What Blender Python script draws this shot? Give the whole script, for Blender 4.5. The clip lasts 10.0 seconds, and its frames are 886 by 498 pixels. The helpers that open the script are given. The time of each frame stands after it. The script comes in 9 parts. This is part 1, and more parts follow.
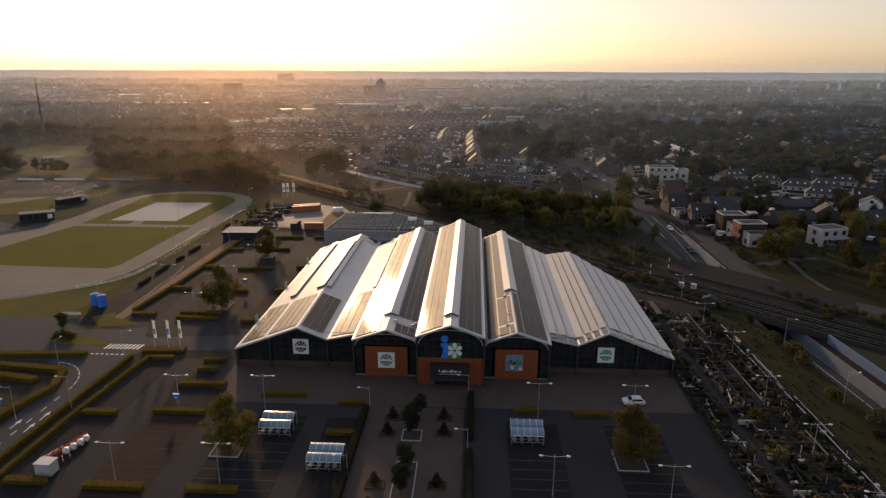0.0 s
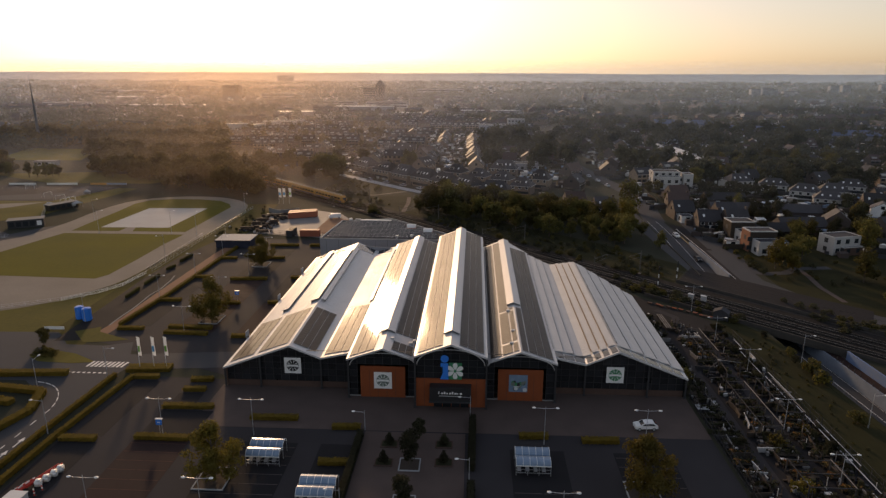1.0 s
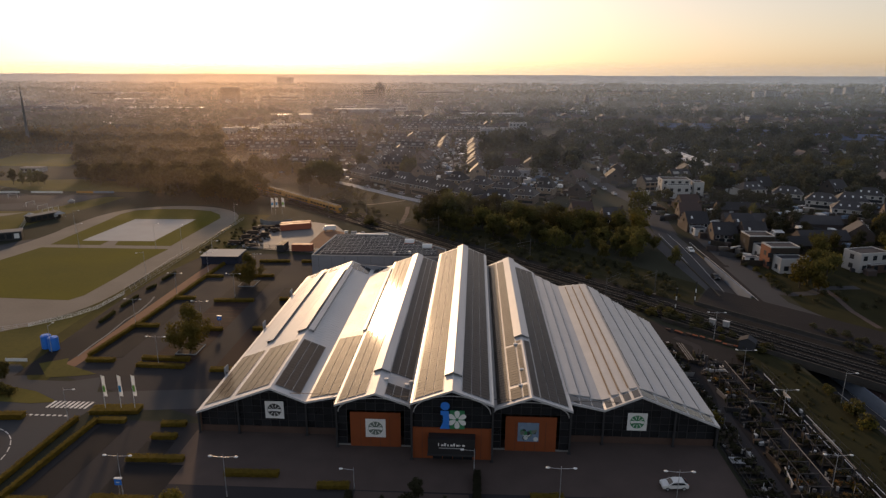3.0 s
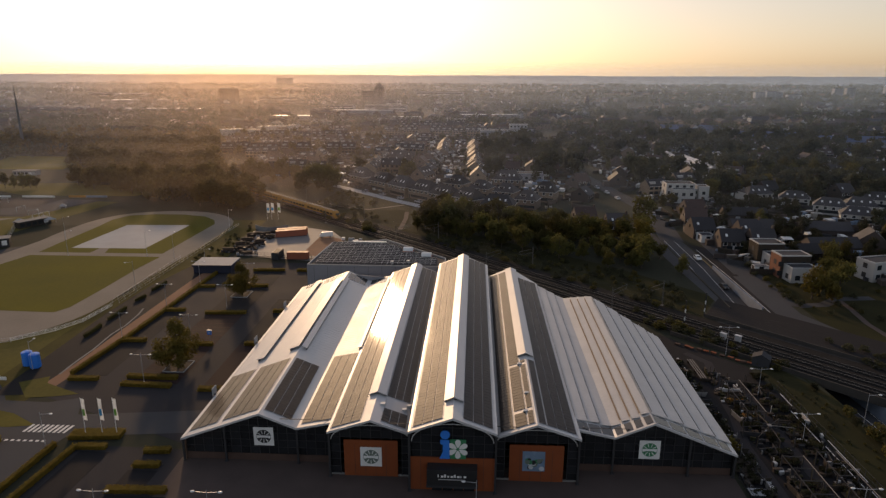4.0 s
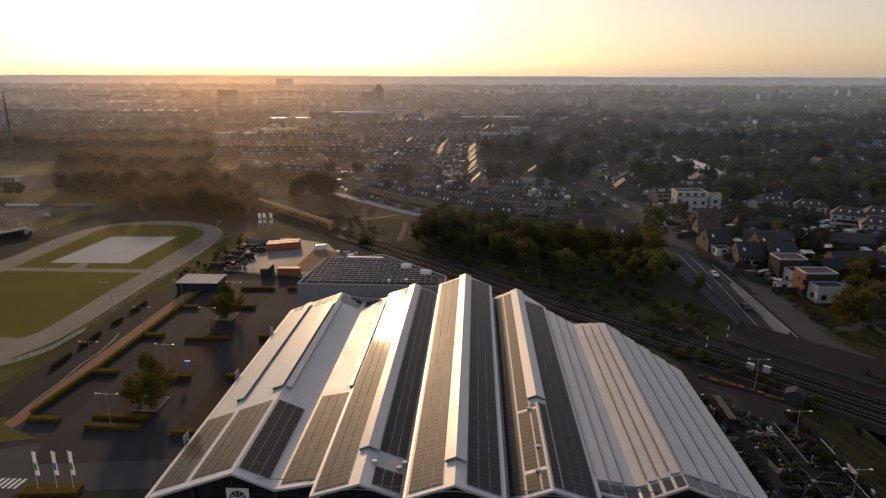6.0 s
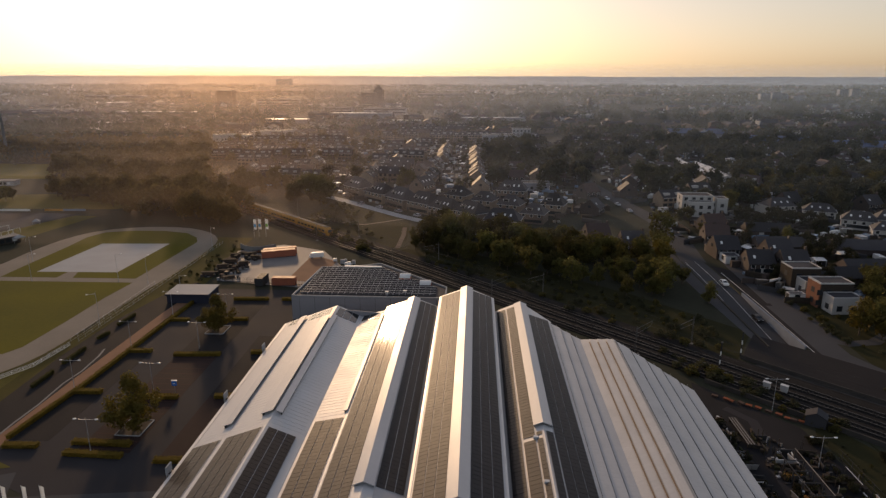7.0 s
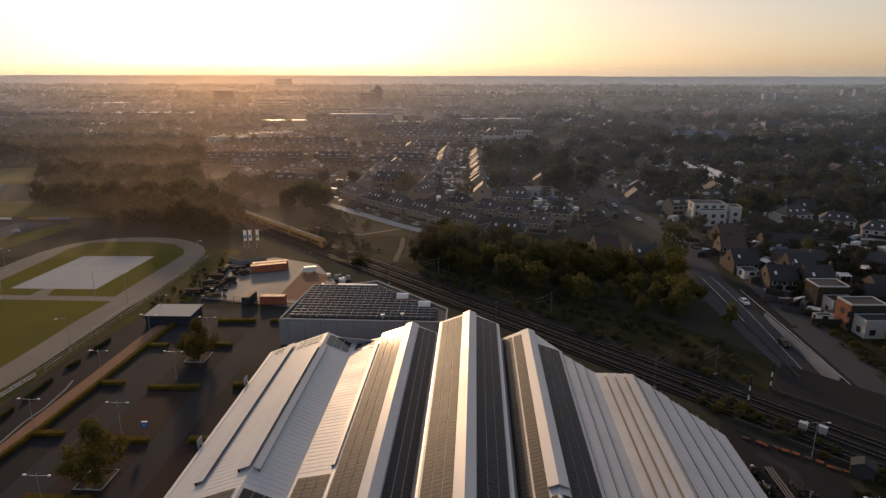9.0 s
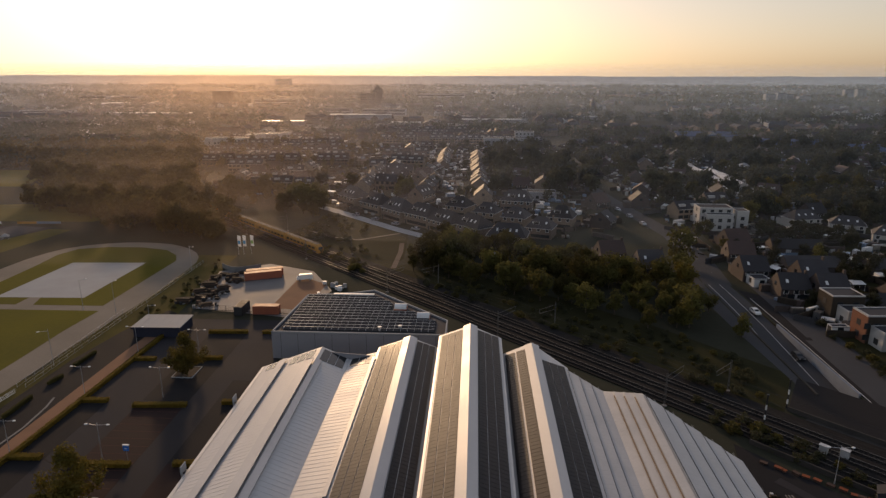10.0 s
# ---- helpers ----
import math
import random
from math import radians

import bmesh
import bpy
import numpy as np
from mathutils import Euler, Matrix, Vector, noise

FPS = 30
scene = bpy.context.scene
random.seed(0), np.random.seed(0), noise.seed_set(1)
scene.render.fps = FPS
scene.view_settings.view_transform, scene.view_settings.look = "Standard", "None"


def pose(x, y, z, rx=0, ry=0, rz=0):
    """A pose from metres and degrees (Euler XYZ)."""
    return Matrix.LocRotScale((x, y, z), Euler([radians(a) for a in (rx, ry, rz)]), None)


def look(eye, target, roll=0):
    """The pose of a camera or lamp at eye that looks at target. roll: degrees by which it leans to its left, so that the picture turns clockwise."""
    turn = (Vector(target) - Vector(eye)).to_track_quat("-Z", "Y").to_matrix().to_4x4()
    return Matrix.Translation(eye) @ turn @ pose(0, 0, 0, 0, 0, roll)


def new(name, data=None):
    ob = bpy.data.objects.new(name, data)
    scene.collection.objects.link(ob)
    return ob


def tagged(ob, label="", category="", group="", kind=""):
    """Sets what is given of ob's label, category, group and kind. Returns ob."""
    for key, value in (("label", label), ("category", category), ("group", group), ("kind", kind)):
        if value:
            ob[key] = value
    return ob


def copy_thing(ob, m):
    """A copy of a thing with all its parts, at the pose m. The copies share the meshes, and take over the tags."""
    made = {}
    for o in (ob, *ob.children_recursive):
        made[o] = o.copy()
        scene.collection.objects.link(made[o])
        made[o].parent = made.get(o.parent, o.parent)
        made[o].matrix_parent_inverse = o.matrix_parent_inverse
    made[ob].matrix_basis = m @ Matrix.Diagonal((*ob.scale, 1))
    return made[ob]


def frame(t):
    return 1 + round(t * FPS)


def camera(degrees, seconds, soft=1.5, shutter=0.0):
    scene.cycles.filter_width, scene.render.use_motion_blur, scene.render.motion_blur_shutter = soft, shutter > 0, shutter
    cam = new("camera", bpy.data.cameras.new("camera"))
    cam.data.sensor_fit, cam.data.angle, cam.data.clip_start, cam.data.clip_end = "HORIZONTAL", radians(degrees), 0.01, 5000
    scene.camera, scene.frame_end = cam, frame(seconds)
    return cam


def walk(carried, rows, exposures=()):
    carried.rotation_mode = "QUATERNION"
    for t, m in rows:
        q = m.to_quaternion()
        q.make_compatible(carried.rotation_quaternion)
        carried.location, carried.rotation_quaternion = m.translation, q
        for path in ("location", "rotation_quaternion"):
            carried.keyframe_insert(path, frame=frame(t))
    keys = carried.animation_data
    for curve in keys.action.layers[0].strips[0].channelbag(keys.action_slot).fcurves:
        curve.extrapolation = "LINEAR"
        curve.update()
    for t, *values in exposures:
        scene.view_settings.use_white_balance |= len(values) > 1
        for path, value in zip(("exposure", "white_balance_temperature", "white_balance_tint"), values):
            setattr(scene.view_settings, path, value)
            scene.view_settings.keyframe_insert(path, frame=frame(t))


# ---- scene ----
cam = camera(70.0, 10.0, soft=1.35)
PATH = [
    (0, (1.927, -1.301, 61.757), (1.833, 0.62, 61.209), 0.2),
    (0.5, (1.763, 2.406, 61.929), (1.669, 4.328, 61.384), 0.2),
    (1, (1.572, 6.159, 62.142), (1.478, 8.081, 61.599), 0.2),
    (1.5, (1.369, 9.935, 62.386), (1.274, 11.858, 61.845), 0.2),
    (2, (1.184, 13.665, 62.646), (1.09, 15.588, 62.107), 0.2),
    (2.5, (1.0, 17.347, 62.929), (0.905, 19.271, 62.39), 0.2),
    (4, (0.441, 28.127, 64.104), (0.347, 30.051, 63.566), 0.2),
    (4.5, (0.255, 31.817, 64.411), (0.16, 33.741, 63.874), 0.2),
    (5, (0.08, 35.344, 64.699), (-0.015, 37.269, 64.162), 0.2),
    (5.5, (-0.076, 38.816, 64.928), (-0.171, 40.74, 64.392), 0.2),
    (7, (-0.673, 50.106, 66.034), (-0.769, 52.03, 65.498), 0.1),
    (7.5, (-0.868, 53.773, 66.323), (-0.963, 55.697, 65.785), 0.1),
    (8, (-1.115, 57.504, 66.659), (-1.211, 59.428, 66.121), 0.1),
    (8.5, (-1.346, 61.059, 66.995), (-1.442, 62.983, 66.456), 0.1),
    (9, (-1.522, 64.581, 67.308), (-1.618, 66.505, 66.77), 0.1),
    (9.5, (-1.656, 68.122, 67.531), (-1.752, 70.045, 66.992), 0.1),
    (10, (-1.723, 71.779, 67.689), (-1.82, 73.703, 67.151), 0.1),
]
walk(cam, [(t, look(eye, target, roll)) for t, eye, target, roll in PATH],
     exposures=((0, 0.58, 7050, 22), (10, 0.38, 7050, 22)))

# ---- light ----
SUN_AZ, SUN_EL = -19.4, 12.0     # degrees from +y (to +x positive), degrees above the horizon
sun_way = Vector((math.sin(radians(SUN_AZ)) * math.cos(radians(SUN_EL)), math.cos(radians(SUN_AZ)) * math.cos(radians(SUN_EL)), math.sin(radians(SUN_EL))))
world = bpy.data.worlds.new("evening_sky")
scene.world = world
world.use_nodes = True
wn = world.node_tree.nodes
wn.clear()
sky = wn.new("ShaderNodeTexSky")
sky.sky_type, sky.sun_disc = "NISHITA", False
sky.sun_elevation, sky.sun_rotation = radians(SUN_EL), radians(SUN_AZ)
sky.altitude, sky.air_density, sky.dust_density, sky.ozone_density = 50, 1.0, 1.6, 1.0
bg = wn.new("ShaderNodeBackground")
bg.inputs["Strength"].default_value = 0.164
soften = wn.new("ShaderNodeGamma")
soften.inputs["Gamma"].default_value = 0.62
wo = wn.new("ShaderNodeOutputWorld")
world.node_tree.links.new(sky.outputs[0], soften.inputs[0])
pale = wn.new("ShaderNodeHueSaturation")
pale.inputs["Saturation"].default_value = 0.95
world.node_tree.links.new(soften.outputs[0], pale.inputs["Color"])
world.node_tree.links.new(pale.outputs[0], bg.inputs[0])
world.node_tree.links.new(bg.outputs[0], wo.inputs[0])
sun = new("sun", bpy.data.lights.new("sun", "SUN"))
sun.data.energy, sun.data.angle, sun.data.color = 1.7, radians(4.0), (1.0, 0.70, 0.39)
sun.matrix_world = look(sun_way * 100, (0, 0, 0))

# ---- materials ----
def mat(name, a, b=None, rough=0.8, metal=0.0, scale=0.6, fine=8.0, bump=0.15, spec=0.5, leaf=0.0, per_object=0.0, per_island=0.0, coat=0.0, patchy=0.2):
    """A procedural surface: two scales of noise between the colours a and b, fine relief, and a lightness that differs from piece to piece."""
    m = bpy.data.materials.new(name)
    m.use_nodes = True
    n, link = m.node_tree.nodes, m.node_tree.links.new
    n.clear()
    b = b or tuple(c * 0.75 for c in a)
    geo = n.new("ShaderNodeNewGeometry")
    big, small = n.new("ShaderNodeTexNoise"), n.new("ShaderNodeTexNoise")
    big.inputs["Scale"].default_value, small.inputs["Scale"].default_value = scale, fine
    big.inputs["Detail"].default_value, small.inputs["Detail"].default_value = 4, 3
    link(geo.outputs["Position"], big.inputs["Vector"])
    link(geo.outputs["Position"], small.inputs["Vector"])
    blend = n.new("ShaderNodeMath")
    blend.operation = "MULTIPLY_ADD"
    link(small.outputs["Fac"], blend.inputs[0])
    blend.inputs[1].default_value = 0.5
    half = n.new("ShaderNodeMath")
    half.operation = "MULTIPLY_ADD"
    link(big.outputs["Fac"], half.inputs[0])
    half.inputs[1].default_value, half.inputs[2].default_value = 1.2, -0.35
    link(half.outputs[0], blend.inputs[2])
    mix = n.new("ShaderNodeMix")
    mix.data_type, mix.clamp_factor = "RGBA", True
    link(blend.outputs[0], mix.inputs["Factor"])
    mix.inputs["A"].default_value, mix.inputs["B"].default_value = (*b, 1), (*a, 1)
    colour = mix.outputs["Result"]
    if per_object or per_island:
        hsv = n.new("ShaderNodeHueSaturation")
        rnd = n.new("ShaderNodeObjectInfo").outputs["Random"] if per_object else geo.outputs["Random Per Island"]
        amount = per_object or per_island
        ramp = n.new("ShaderNodeMath")
        ramp.operation = "MULTIPLY_ADD"
        link(rnd, ramp.inputs[0])
        ramp.inputs[1].default_value, ramp.inputs[2].default_value = 2 * amount, 1 - amount
        link(ramp.outputs[0], hsv.inputs["Value"])
        hue = n.new("ShaderNodeMath")
        hue.operation = "MULTIPLY_ADD"
        link(rnd, hue.inputs[0])
        hue.inputs[1].default_value, hue.inputs[2].default_value = 0.05 * amount, 0.5 - 0.025 * amount
        link(hue.outputs[0], hsv.inputs["Hue"])
        link(colour, hsv.inputs["Color"])
        colour = hsv.outputs[0]
    p = n.new("ShaderNodeBsdfPrincipled")
    link(colour, p.inputs["Base Color"])
    p.inputs["Metallic"].default_value = metal
    p.inputs["Specular IOR Level"].default_value = spec
    p.inputs["Coat Weight"].default_value = coat
    p.inputs["Coat Roughness"].default_value = 0.06
    r = n.new("ShaderNodeMath")
    r.operation, r.use_clamp = "MULTIPLY_ADD", True
    link(big.outputs["Fac"], r.inputs[0])
    r.inputs[1].default_value, r.inputs[2].default_value = patchy, rough - patchy / 2
    link(r.outputs[0], p.inputs["Roughness"])
    if bump:
        bp = n.new("ShaderNodeBump")
        bp.inputs["Strength"].default_value, bp.inputs["Distance"].default_value = bump, 0.05
        link(small.outputs["Fac"], bp.inputs["Height"])
        link(bp.outputs[0], p.inputs["Normal"])
    out = n.new("ShaderNodeOutputMaterial")
    if leaf:
        tr, add = n.new("ShaderNodeBsdfTranslucent"), n.new("ShaderNodeMixShader")
        link(colour, tr.inputs["Color"])
        add.inputs[0].default_value = leaf
        link(p.outputs[0], add.inputs[1])
        link(tr.outputs[0], add.inputs[2])
        link(add.outputs[0], out.inputs[0])
    else:
        link(p.outputs[0], out.inputs[0])
    return m


M = dict(
    ground=mat("rough_ground", (0.054, 0.055, 0.038), (0.030, 0.031, 0.022), 0.95, scale=0.03, fine=0.6, bump=0.4, spec=0.05),
    grass=mat("grass", (0.165, 0.135, 0.032), (0.062, 0.060, 0.020), 0.95, scale=0.05, fine=1.0, bump=0.6, spec=0.05),
    verge=mat("dull_verge_grass", (0.110, 0.090, 0.024), (0.036, 0.035, 0.014), 0.95, scale=0.10, fine=1.6, bump=0.6, spec=0.05),
    render=mat("grey_white_render", (0.50, 0.49, 0.47), (0.40, 0.39, 0.375), 0.7, scale=0.3, fine=3, bump=0.05, spec=0.2),
    pale_wall=mat("pale_painted_concrete", (0.21, 0.25, 0.31), (0.13, 0.155, 0.195), 0.85, scale=0.3, fine=3, bump=0.1, spec=0.2),
    dark_concrete=mat("weathered_dark_concrete", (0.085, 0.078, 0.070), (0.045, 0.041, 0.038), 0.95, scale=0.3, fine=4, bump=0.3, spec=0.1),
    panel_flat=mat("flat_roof_solar_glass", (0.020, 0.020, 0.024), (0.012, 0.012, 0.015), 0.40, scale=0.4, fine=3, bump=0.0, spec=0.3),
    lawn=mat("sports_lawn", (0.152, 0.129, 0.018), (0.074, 0.072, 0.012), 0.95, scale=0.035, fine=0.9, bump=0.6, spec=0.05),
    asphalt=mat("asphalt", (0.051, 0.048, 0.051), (0.031, 0.029, 0.031), 0.88, scale=0.08, fine=4, bump=0.2, spec=0.07),
    road=mat("road_asphalt", (0.072, 0.073, 0.078), (0.050, 0.051, 0.055), 0.88, scale=0.1, fine=5, bump=0.2, spec=0.1),
    paving=mat("brick_paving", (0.048, 0.029, 0.026), (0.027, 0.018, 0.017), 0.9, scale=0.15, fine=7, bump=0.3, spec=0.1),
    bay=mat("dark_bay_paving", (0.026, 0.025, 0.027), (0.016, 0.0155, 0.017), 0.9, scale=0.2, fine=7, bump=0.3, spec=0.1),
    bayline=mat("grey_bay_line", (0.12, 0.10, 0.095), (0.07, 0.06, 0.058), 0.9, scale=1, fine=9, bump=0.1, spec=0.1),
    plaza=mat("plaza_paving", (0.112, 0.084, 0.074), (0.075, 0.056, 0.050), 0.85, scale=0.25, fine=7, bump=0.3, spec=0.12),
    paint=mat("white_road_paint", (0.75, 0.75, 0.72), (0.5, 0.5, 0.48), 0.6, scale=2, fine=10, bump=0.05),
    redpaint=mat("red_brick_line", (0.115, 0.056, 0.044), (0.075, 0.04, 0.033), 0.9, scale=1, fine=10, bump=0.1, spec=0.1),
    gravel=mat("track_gravel", (0.285, 0.245, 0.200), (0.175, 0.148, 0.119), 0.9, scale=0.06, fine=1.6, bump=0.4, spec=0.08),
    court=mat("court_slab", (0.37, 0.385, 0.395), (0.27, 0.28, 0.29), 0.8, scale=0.12, fine=3, bump=0.1, spec=0.2),
    yard=mat("worn_concrete_paving", (0.25, 0.235, 0.225), (0.15, 0.14, 0.135), 0.72, scale=0.12, fine=2.5, bump=0.2, spec=0.18),
    navy=mat("navy_sheet_wall", (0.034, 0.038, 0.062), (0.024, 0.027, 0.045), 0.6, bump=0.05, spec=0.2),
    clay=mat("brick_path", (0.30, 0.165, 0.10), (0.20, 0.11, 0.07), 0.9, scale=0.2, fine=5, bump=0.2, spec=0.1),
    concrete=mat("concrete", (0.26, 0.25, 0.24), (0.16, 0.155, 0.15), 0.9, scale=0.4, fine=6, bump=0.2, spec=0.2),
    mural=mat("painted_concrete", (0.05, 0.14, 0.34), (0.16, 0.175, 0.19), 0.85, scale=0.12, fine=2, bump=0.1),
    ballast=mat("ballast", (0.031, 0.029, 0.028), (0.017, 0.016, 0.0155), 0.95, scale=0.4, fine=5, bump=0.8, spec=0.05),
    rail=mat("rail_steel", (0.20, 0.18, 0.165), (0.12, 0.105, 0.092), 0.40, metal=1.0, scale=0.5, fine=5, bump=0.0),
    sleeper=mat("sleeper_concrete", (0.035, 0.032, 0.030), (0.022, 0.0205, 0.0195), 0.95, scale=1, fine=8, spec=0.08),
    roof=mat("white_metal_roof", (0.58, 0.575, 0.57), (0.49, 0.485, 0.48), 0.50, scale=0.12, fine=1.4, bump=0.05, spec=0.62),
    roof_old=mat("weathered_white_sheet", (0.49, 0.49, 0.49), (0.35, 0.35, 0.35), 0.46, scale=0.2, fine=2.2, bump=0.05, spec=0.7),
    roof_tan=mat("rusty_sheet_joint", (0.20, 0.135, 0.085), (0.13, 0.085, 0.055), 0.7, scale=0.2, fine=2.2, bump=0.08),
    cap=mat("white_ridge_sheet", (0.53, 0.53, 0.535), (0.43, 0.43, 0.435), 0.42, scale=0.12, fine=1.4, bump=0.05, spec=0.35),
    gutter=mat("galvanised_trim", (0.60, 0.60, 0.60), (0.45, 0.45, 0.45), 0.45, metal=0.3, scale=0.5, fine=4, bump=0.02),
    panel=mat("solar_glass", (0.014, 0.013, 0.016), (0.009, 0.0085, 0.011), 0.56, scale=0.4, fine=3, bump=0.0, spec=0.145, patchy=0.08, coat=0.19, per_object=0.15),
    panel_rest=mat("solar_glass_far", (0.014, 0.013, 0.016), (0.009, 0.0085, 0.011), 0.56, scale=0.4, fine=3, bump=0.0, spec=0.145, patchy=0.08, coat=0.19, per_island=0.15),
    rack=mat("panel_frame", (0.42, 0.42, 0.43), (0.34, 0.34, 0.35), 0.5, metal=0.2, bump=0.0),
    glass=mat("dark_greenhouse_glass", (0.022, 0.024, 0.027), (0.014, 0.015, 0.017), 0.14, scale=0.3, fine=2, bump=0.0, spec=0.5, per_object=0.3),
    frame_dark=mat("dark_steel", (0.055, 0.055, 0.058), (0.035, 0.035, 0.037), 0.6, metal=0.1, bump=0.05, spec=0.2),
    orange=mat("rust_orange_panel", (0.27, 0.072, 0.026), (0.21, 0.055, 0.020), 0.65, scale=0.4, fine=3, bump=0.05, spec=0.2),
    plinth=mat("brown_brick_wall", (0.105, 0.066, 0.052), (0.068, 0.043, 0.035), 0.9, scale=0.5, fine=6, bump=0.3, spec=0.2),
    grey_wall=mat("grey_cladding", (0.30, 0.30, 0.32), (0.24, 0.24, 0.26), 0.6, scale=0.2, fine=2, bump=0.05),
    bitumen=mat("bitumen_roof", (0.075, 0.075, 0.08), (0.045, 0.045, 0.05), 0.8, scale=0.15, fine=3, bump=0.12, spec=0.1),
    white=mat("white_paint", (0.80, 0.80, 0.78), (0.68, 0.68, 0.66), 0.4, scale=0.5, fine=4, bump=0.03),
    black=mat("black_board", (0.025, 0.025, 0.027), (0.015, 0.015, 0.016), 0.5, bump=0.02),
    blue=mat("bright_blue", (0.02, 0.22, 0.75), (0.015, 0.17, 0.6), 0.4, bump=0.03),
    green=mat("sign_green", (0.03, 0.22, 0.10), (0.02, 0.16, 0.07), 0.45, bump=0.02),
    signgrey=mat("sign_grey_green", (0.16, 0.20, 0.17), (0.10, 0.13, 0.11), 0.5, bump=0.02),
    red=mat("red_paint", (0.55, 0.04, 0.03), (0.4, 0.03, 0.02), 0.45, bump=0.03),
    yellow=mat("train_yellow", (0.50, 0.23, 0.025), (0.38, 0.17, 0.02), 0.5, scale=0.2, bump=0.02),
    trainblue=mat("train_blue", (0.025, 0.05, 0.17), (0.018, 0.036, 0.12), 0.45, bump=0.02),
    alu=mat("bare_aluminium", (0.75, 0.75, 0.75), (0.6, 0.6, 0.6), 0.3, metal=1.0, scale=0.5, fine=4, bump=0.02),
    steel=mat("galvanised_steel", (0.55, 0.56, 0.58), (0.42, 0.43, 0.45), 0.45, metal=0.5, bump=0.02),
    rail_grey=mat("dull_mast_grey", (0.16, 0.155, 0.15), (0.10, 0.097, 0.094), 0.7, bump=0.05, spec=0.2),
    lampwhite=mat("lamp_cover", (0.82, 0.82, 0.80), (0.74, 0.74, 0.72), 0.3, bump=0.0),
    polycarb=mat("shelter_polycarbonate", (0.19, 0.275, 0.38), (0.145, 0.21, 0.295), 0.25, scale=0.5, fine=3, bump=0.02, spec=0.5),
    hedge=mat("hedge_leaves", (0.29, 0.20, 0.034), (0.13, 0.095, 0.018), 0.8, scale=1.5, fine=9, bump=0.0, leaf=0.4, spec=0.1),
    leaf=mat("tree_leaves", (0.125, 0.112, 0.036), (0.055, 0.052, 0.019), 0.85, scale=0.25, fine=1.6, bump=0.0, leaf=0.45, spec=0.08, per_object=0.45),
    leaf_wood=mat("garden_leaves", (0.090, 0.092, 0.052), (0.040, 0.043, 0.027), 0.85, scale=0.07, fine=0.8, bump=0.0, leaf=0.45, spec=0.08, per_island=0.15),
    leaf_olive=mat("olive_garden_leaves", (0.120, 0.108, 0.036), (0.060, 0.057, 0.022), 0.85, scale=0.15, fine=1.2, bump=0.0, leaf=0.45, spec=0.08, per_island=0.15),
    # woodland leaves lightened and warmed to carry the glow of backlit haze
    leaf_haze=mat("haze_warmed_leaves", (0.165, 0.125, 0.048), (0.072, 0.060, 0.026), 0.85, scale=0.05, fine=0.5, bump=0.0, leaf=0.5, spec=0.08, per_island=0.15),
    leaf_warm=mat("autumn_leaves", (0.17, 0.13, 0.022), (0.09, 0.075, 0.016), 0.75, scale=0.3, fine=2.5, bump=0.0, leaf=0.4, spec=0.25, per_object=0.25),
    leaf_dark=mat("dark_evergreen_leaves", (0.052, 0.050, 0.028), (0.026, 0.026, 0.016), 0.85, scale=0.5, fine=3, bump=0.0, leaf=0.35, spec=0.08, per_object=0.3),
    bank=mat("dark_bank_grass", (0.044, 0.042, 0.018), (0.020, 0.020, 0.011), 0.95, scale=0.12, fine=1.8, bump=0.6, spec=0.04),
    bark=mat("bark", (0.10, 0.075, 0.055), (0.06, 0.045, 0.033), 0.9, scale=1, fine=12, bump=0.6),
    soil=mat("soil", (0.055, 0.04, 0.03), (0.03, 0.022, 0.017), 0.95, scale=1, fine=8, bump=0.5),
    tile=mat("dark_roof_tiles", (0.052, 0.049, 0.052), (0.030, 0.028, 0.031), 0.66, scale=0.3, fine=5, bump=0.3, per_object=0.4, spec=0.25),
    tile_red=mat("brown_roof_tiles", (0.080, 0.046, 0.038), (0.050, 0.031, 0.027), 0.62, scale=0.3, fine=5, bump=0.3, per_object=0.3, spec=0.35),
    brick=mat("house_brick", (0.095, 0.071, 0.062), (0.060, 0.046, 0.041), 0.85, scale=0.5, fine=8, bump=0.2, per_object=0.35),
    brick_warm=mat("red_house_brick", (0.24, 0.105, 0.065), (0.17, 0.075, 0.05), 0.85, scale=0.5, fine=8, bump=0.2, spec=0.2),
    brick_pale=mat("pale_brick", (0.27, 0.205, 0.155), (0.19, 0.145, 0.11), 0.9, scale=0.5, fine=8, bump=0.2, per_object=0.25, spec=0.2),
    pane=mat("window_glass", (0.03, 0.035, 0.04), (0.02, 0.024, 0.028), 0.08, bump=0.0, spec=0.6),
    timber=mat("weathered_timber", (0.066, 0.054, 0.043), (0.038, 0.031, 0.025), 0.9, scale=1, fine=9, bump=0.3, spec=0.12),
    container=mat("rust_red_container", (0.40, 0.12, 0.06), (0.28, 0.08, 0.045), 0.6, scale=0.6, fine=5, bump=0.1),
    rubber=mat("rubber", (0.02, 0.02, 0.02), (0.012, 0.012, 0.012), 0.7, bump=0.05),
    water=mat("ditch_water", (0.02, 0.022, 0.02), (0.012, 0.014, 0.012), 0.06, bump=0.0, spec=0.6),
    flower=mat("mixed_blossom", (0.35, 0.12, 0.05), (0.20, 0.16, 0.03), 0.8, scale=0.6, fine=4, bump=0.0, leaf=0.3, per_object=0.4),
    farwood=mat("far_canopy", (0.090, 0.100, 0.068), (0.050, 0.057, 0.042), 0.9, scale=0.02, fine=0.3, bump=0.0, leaf=0.6, spec=0.05, per_island=0.35),
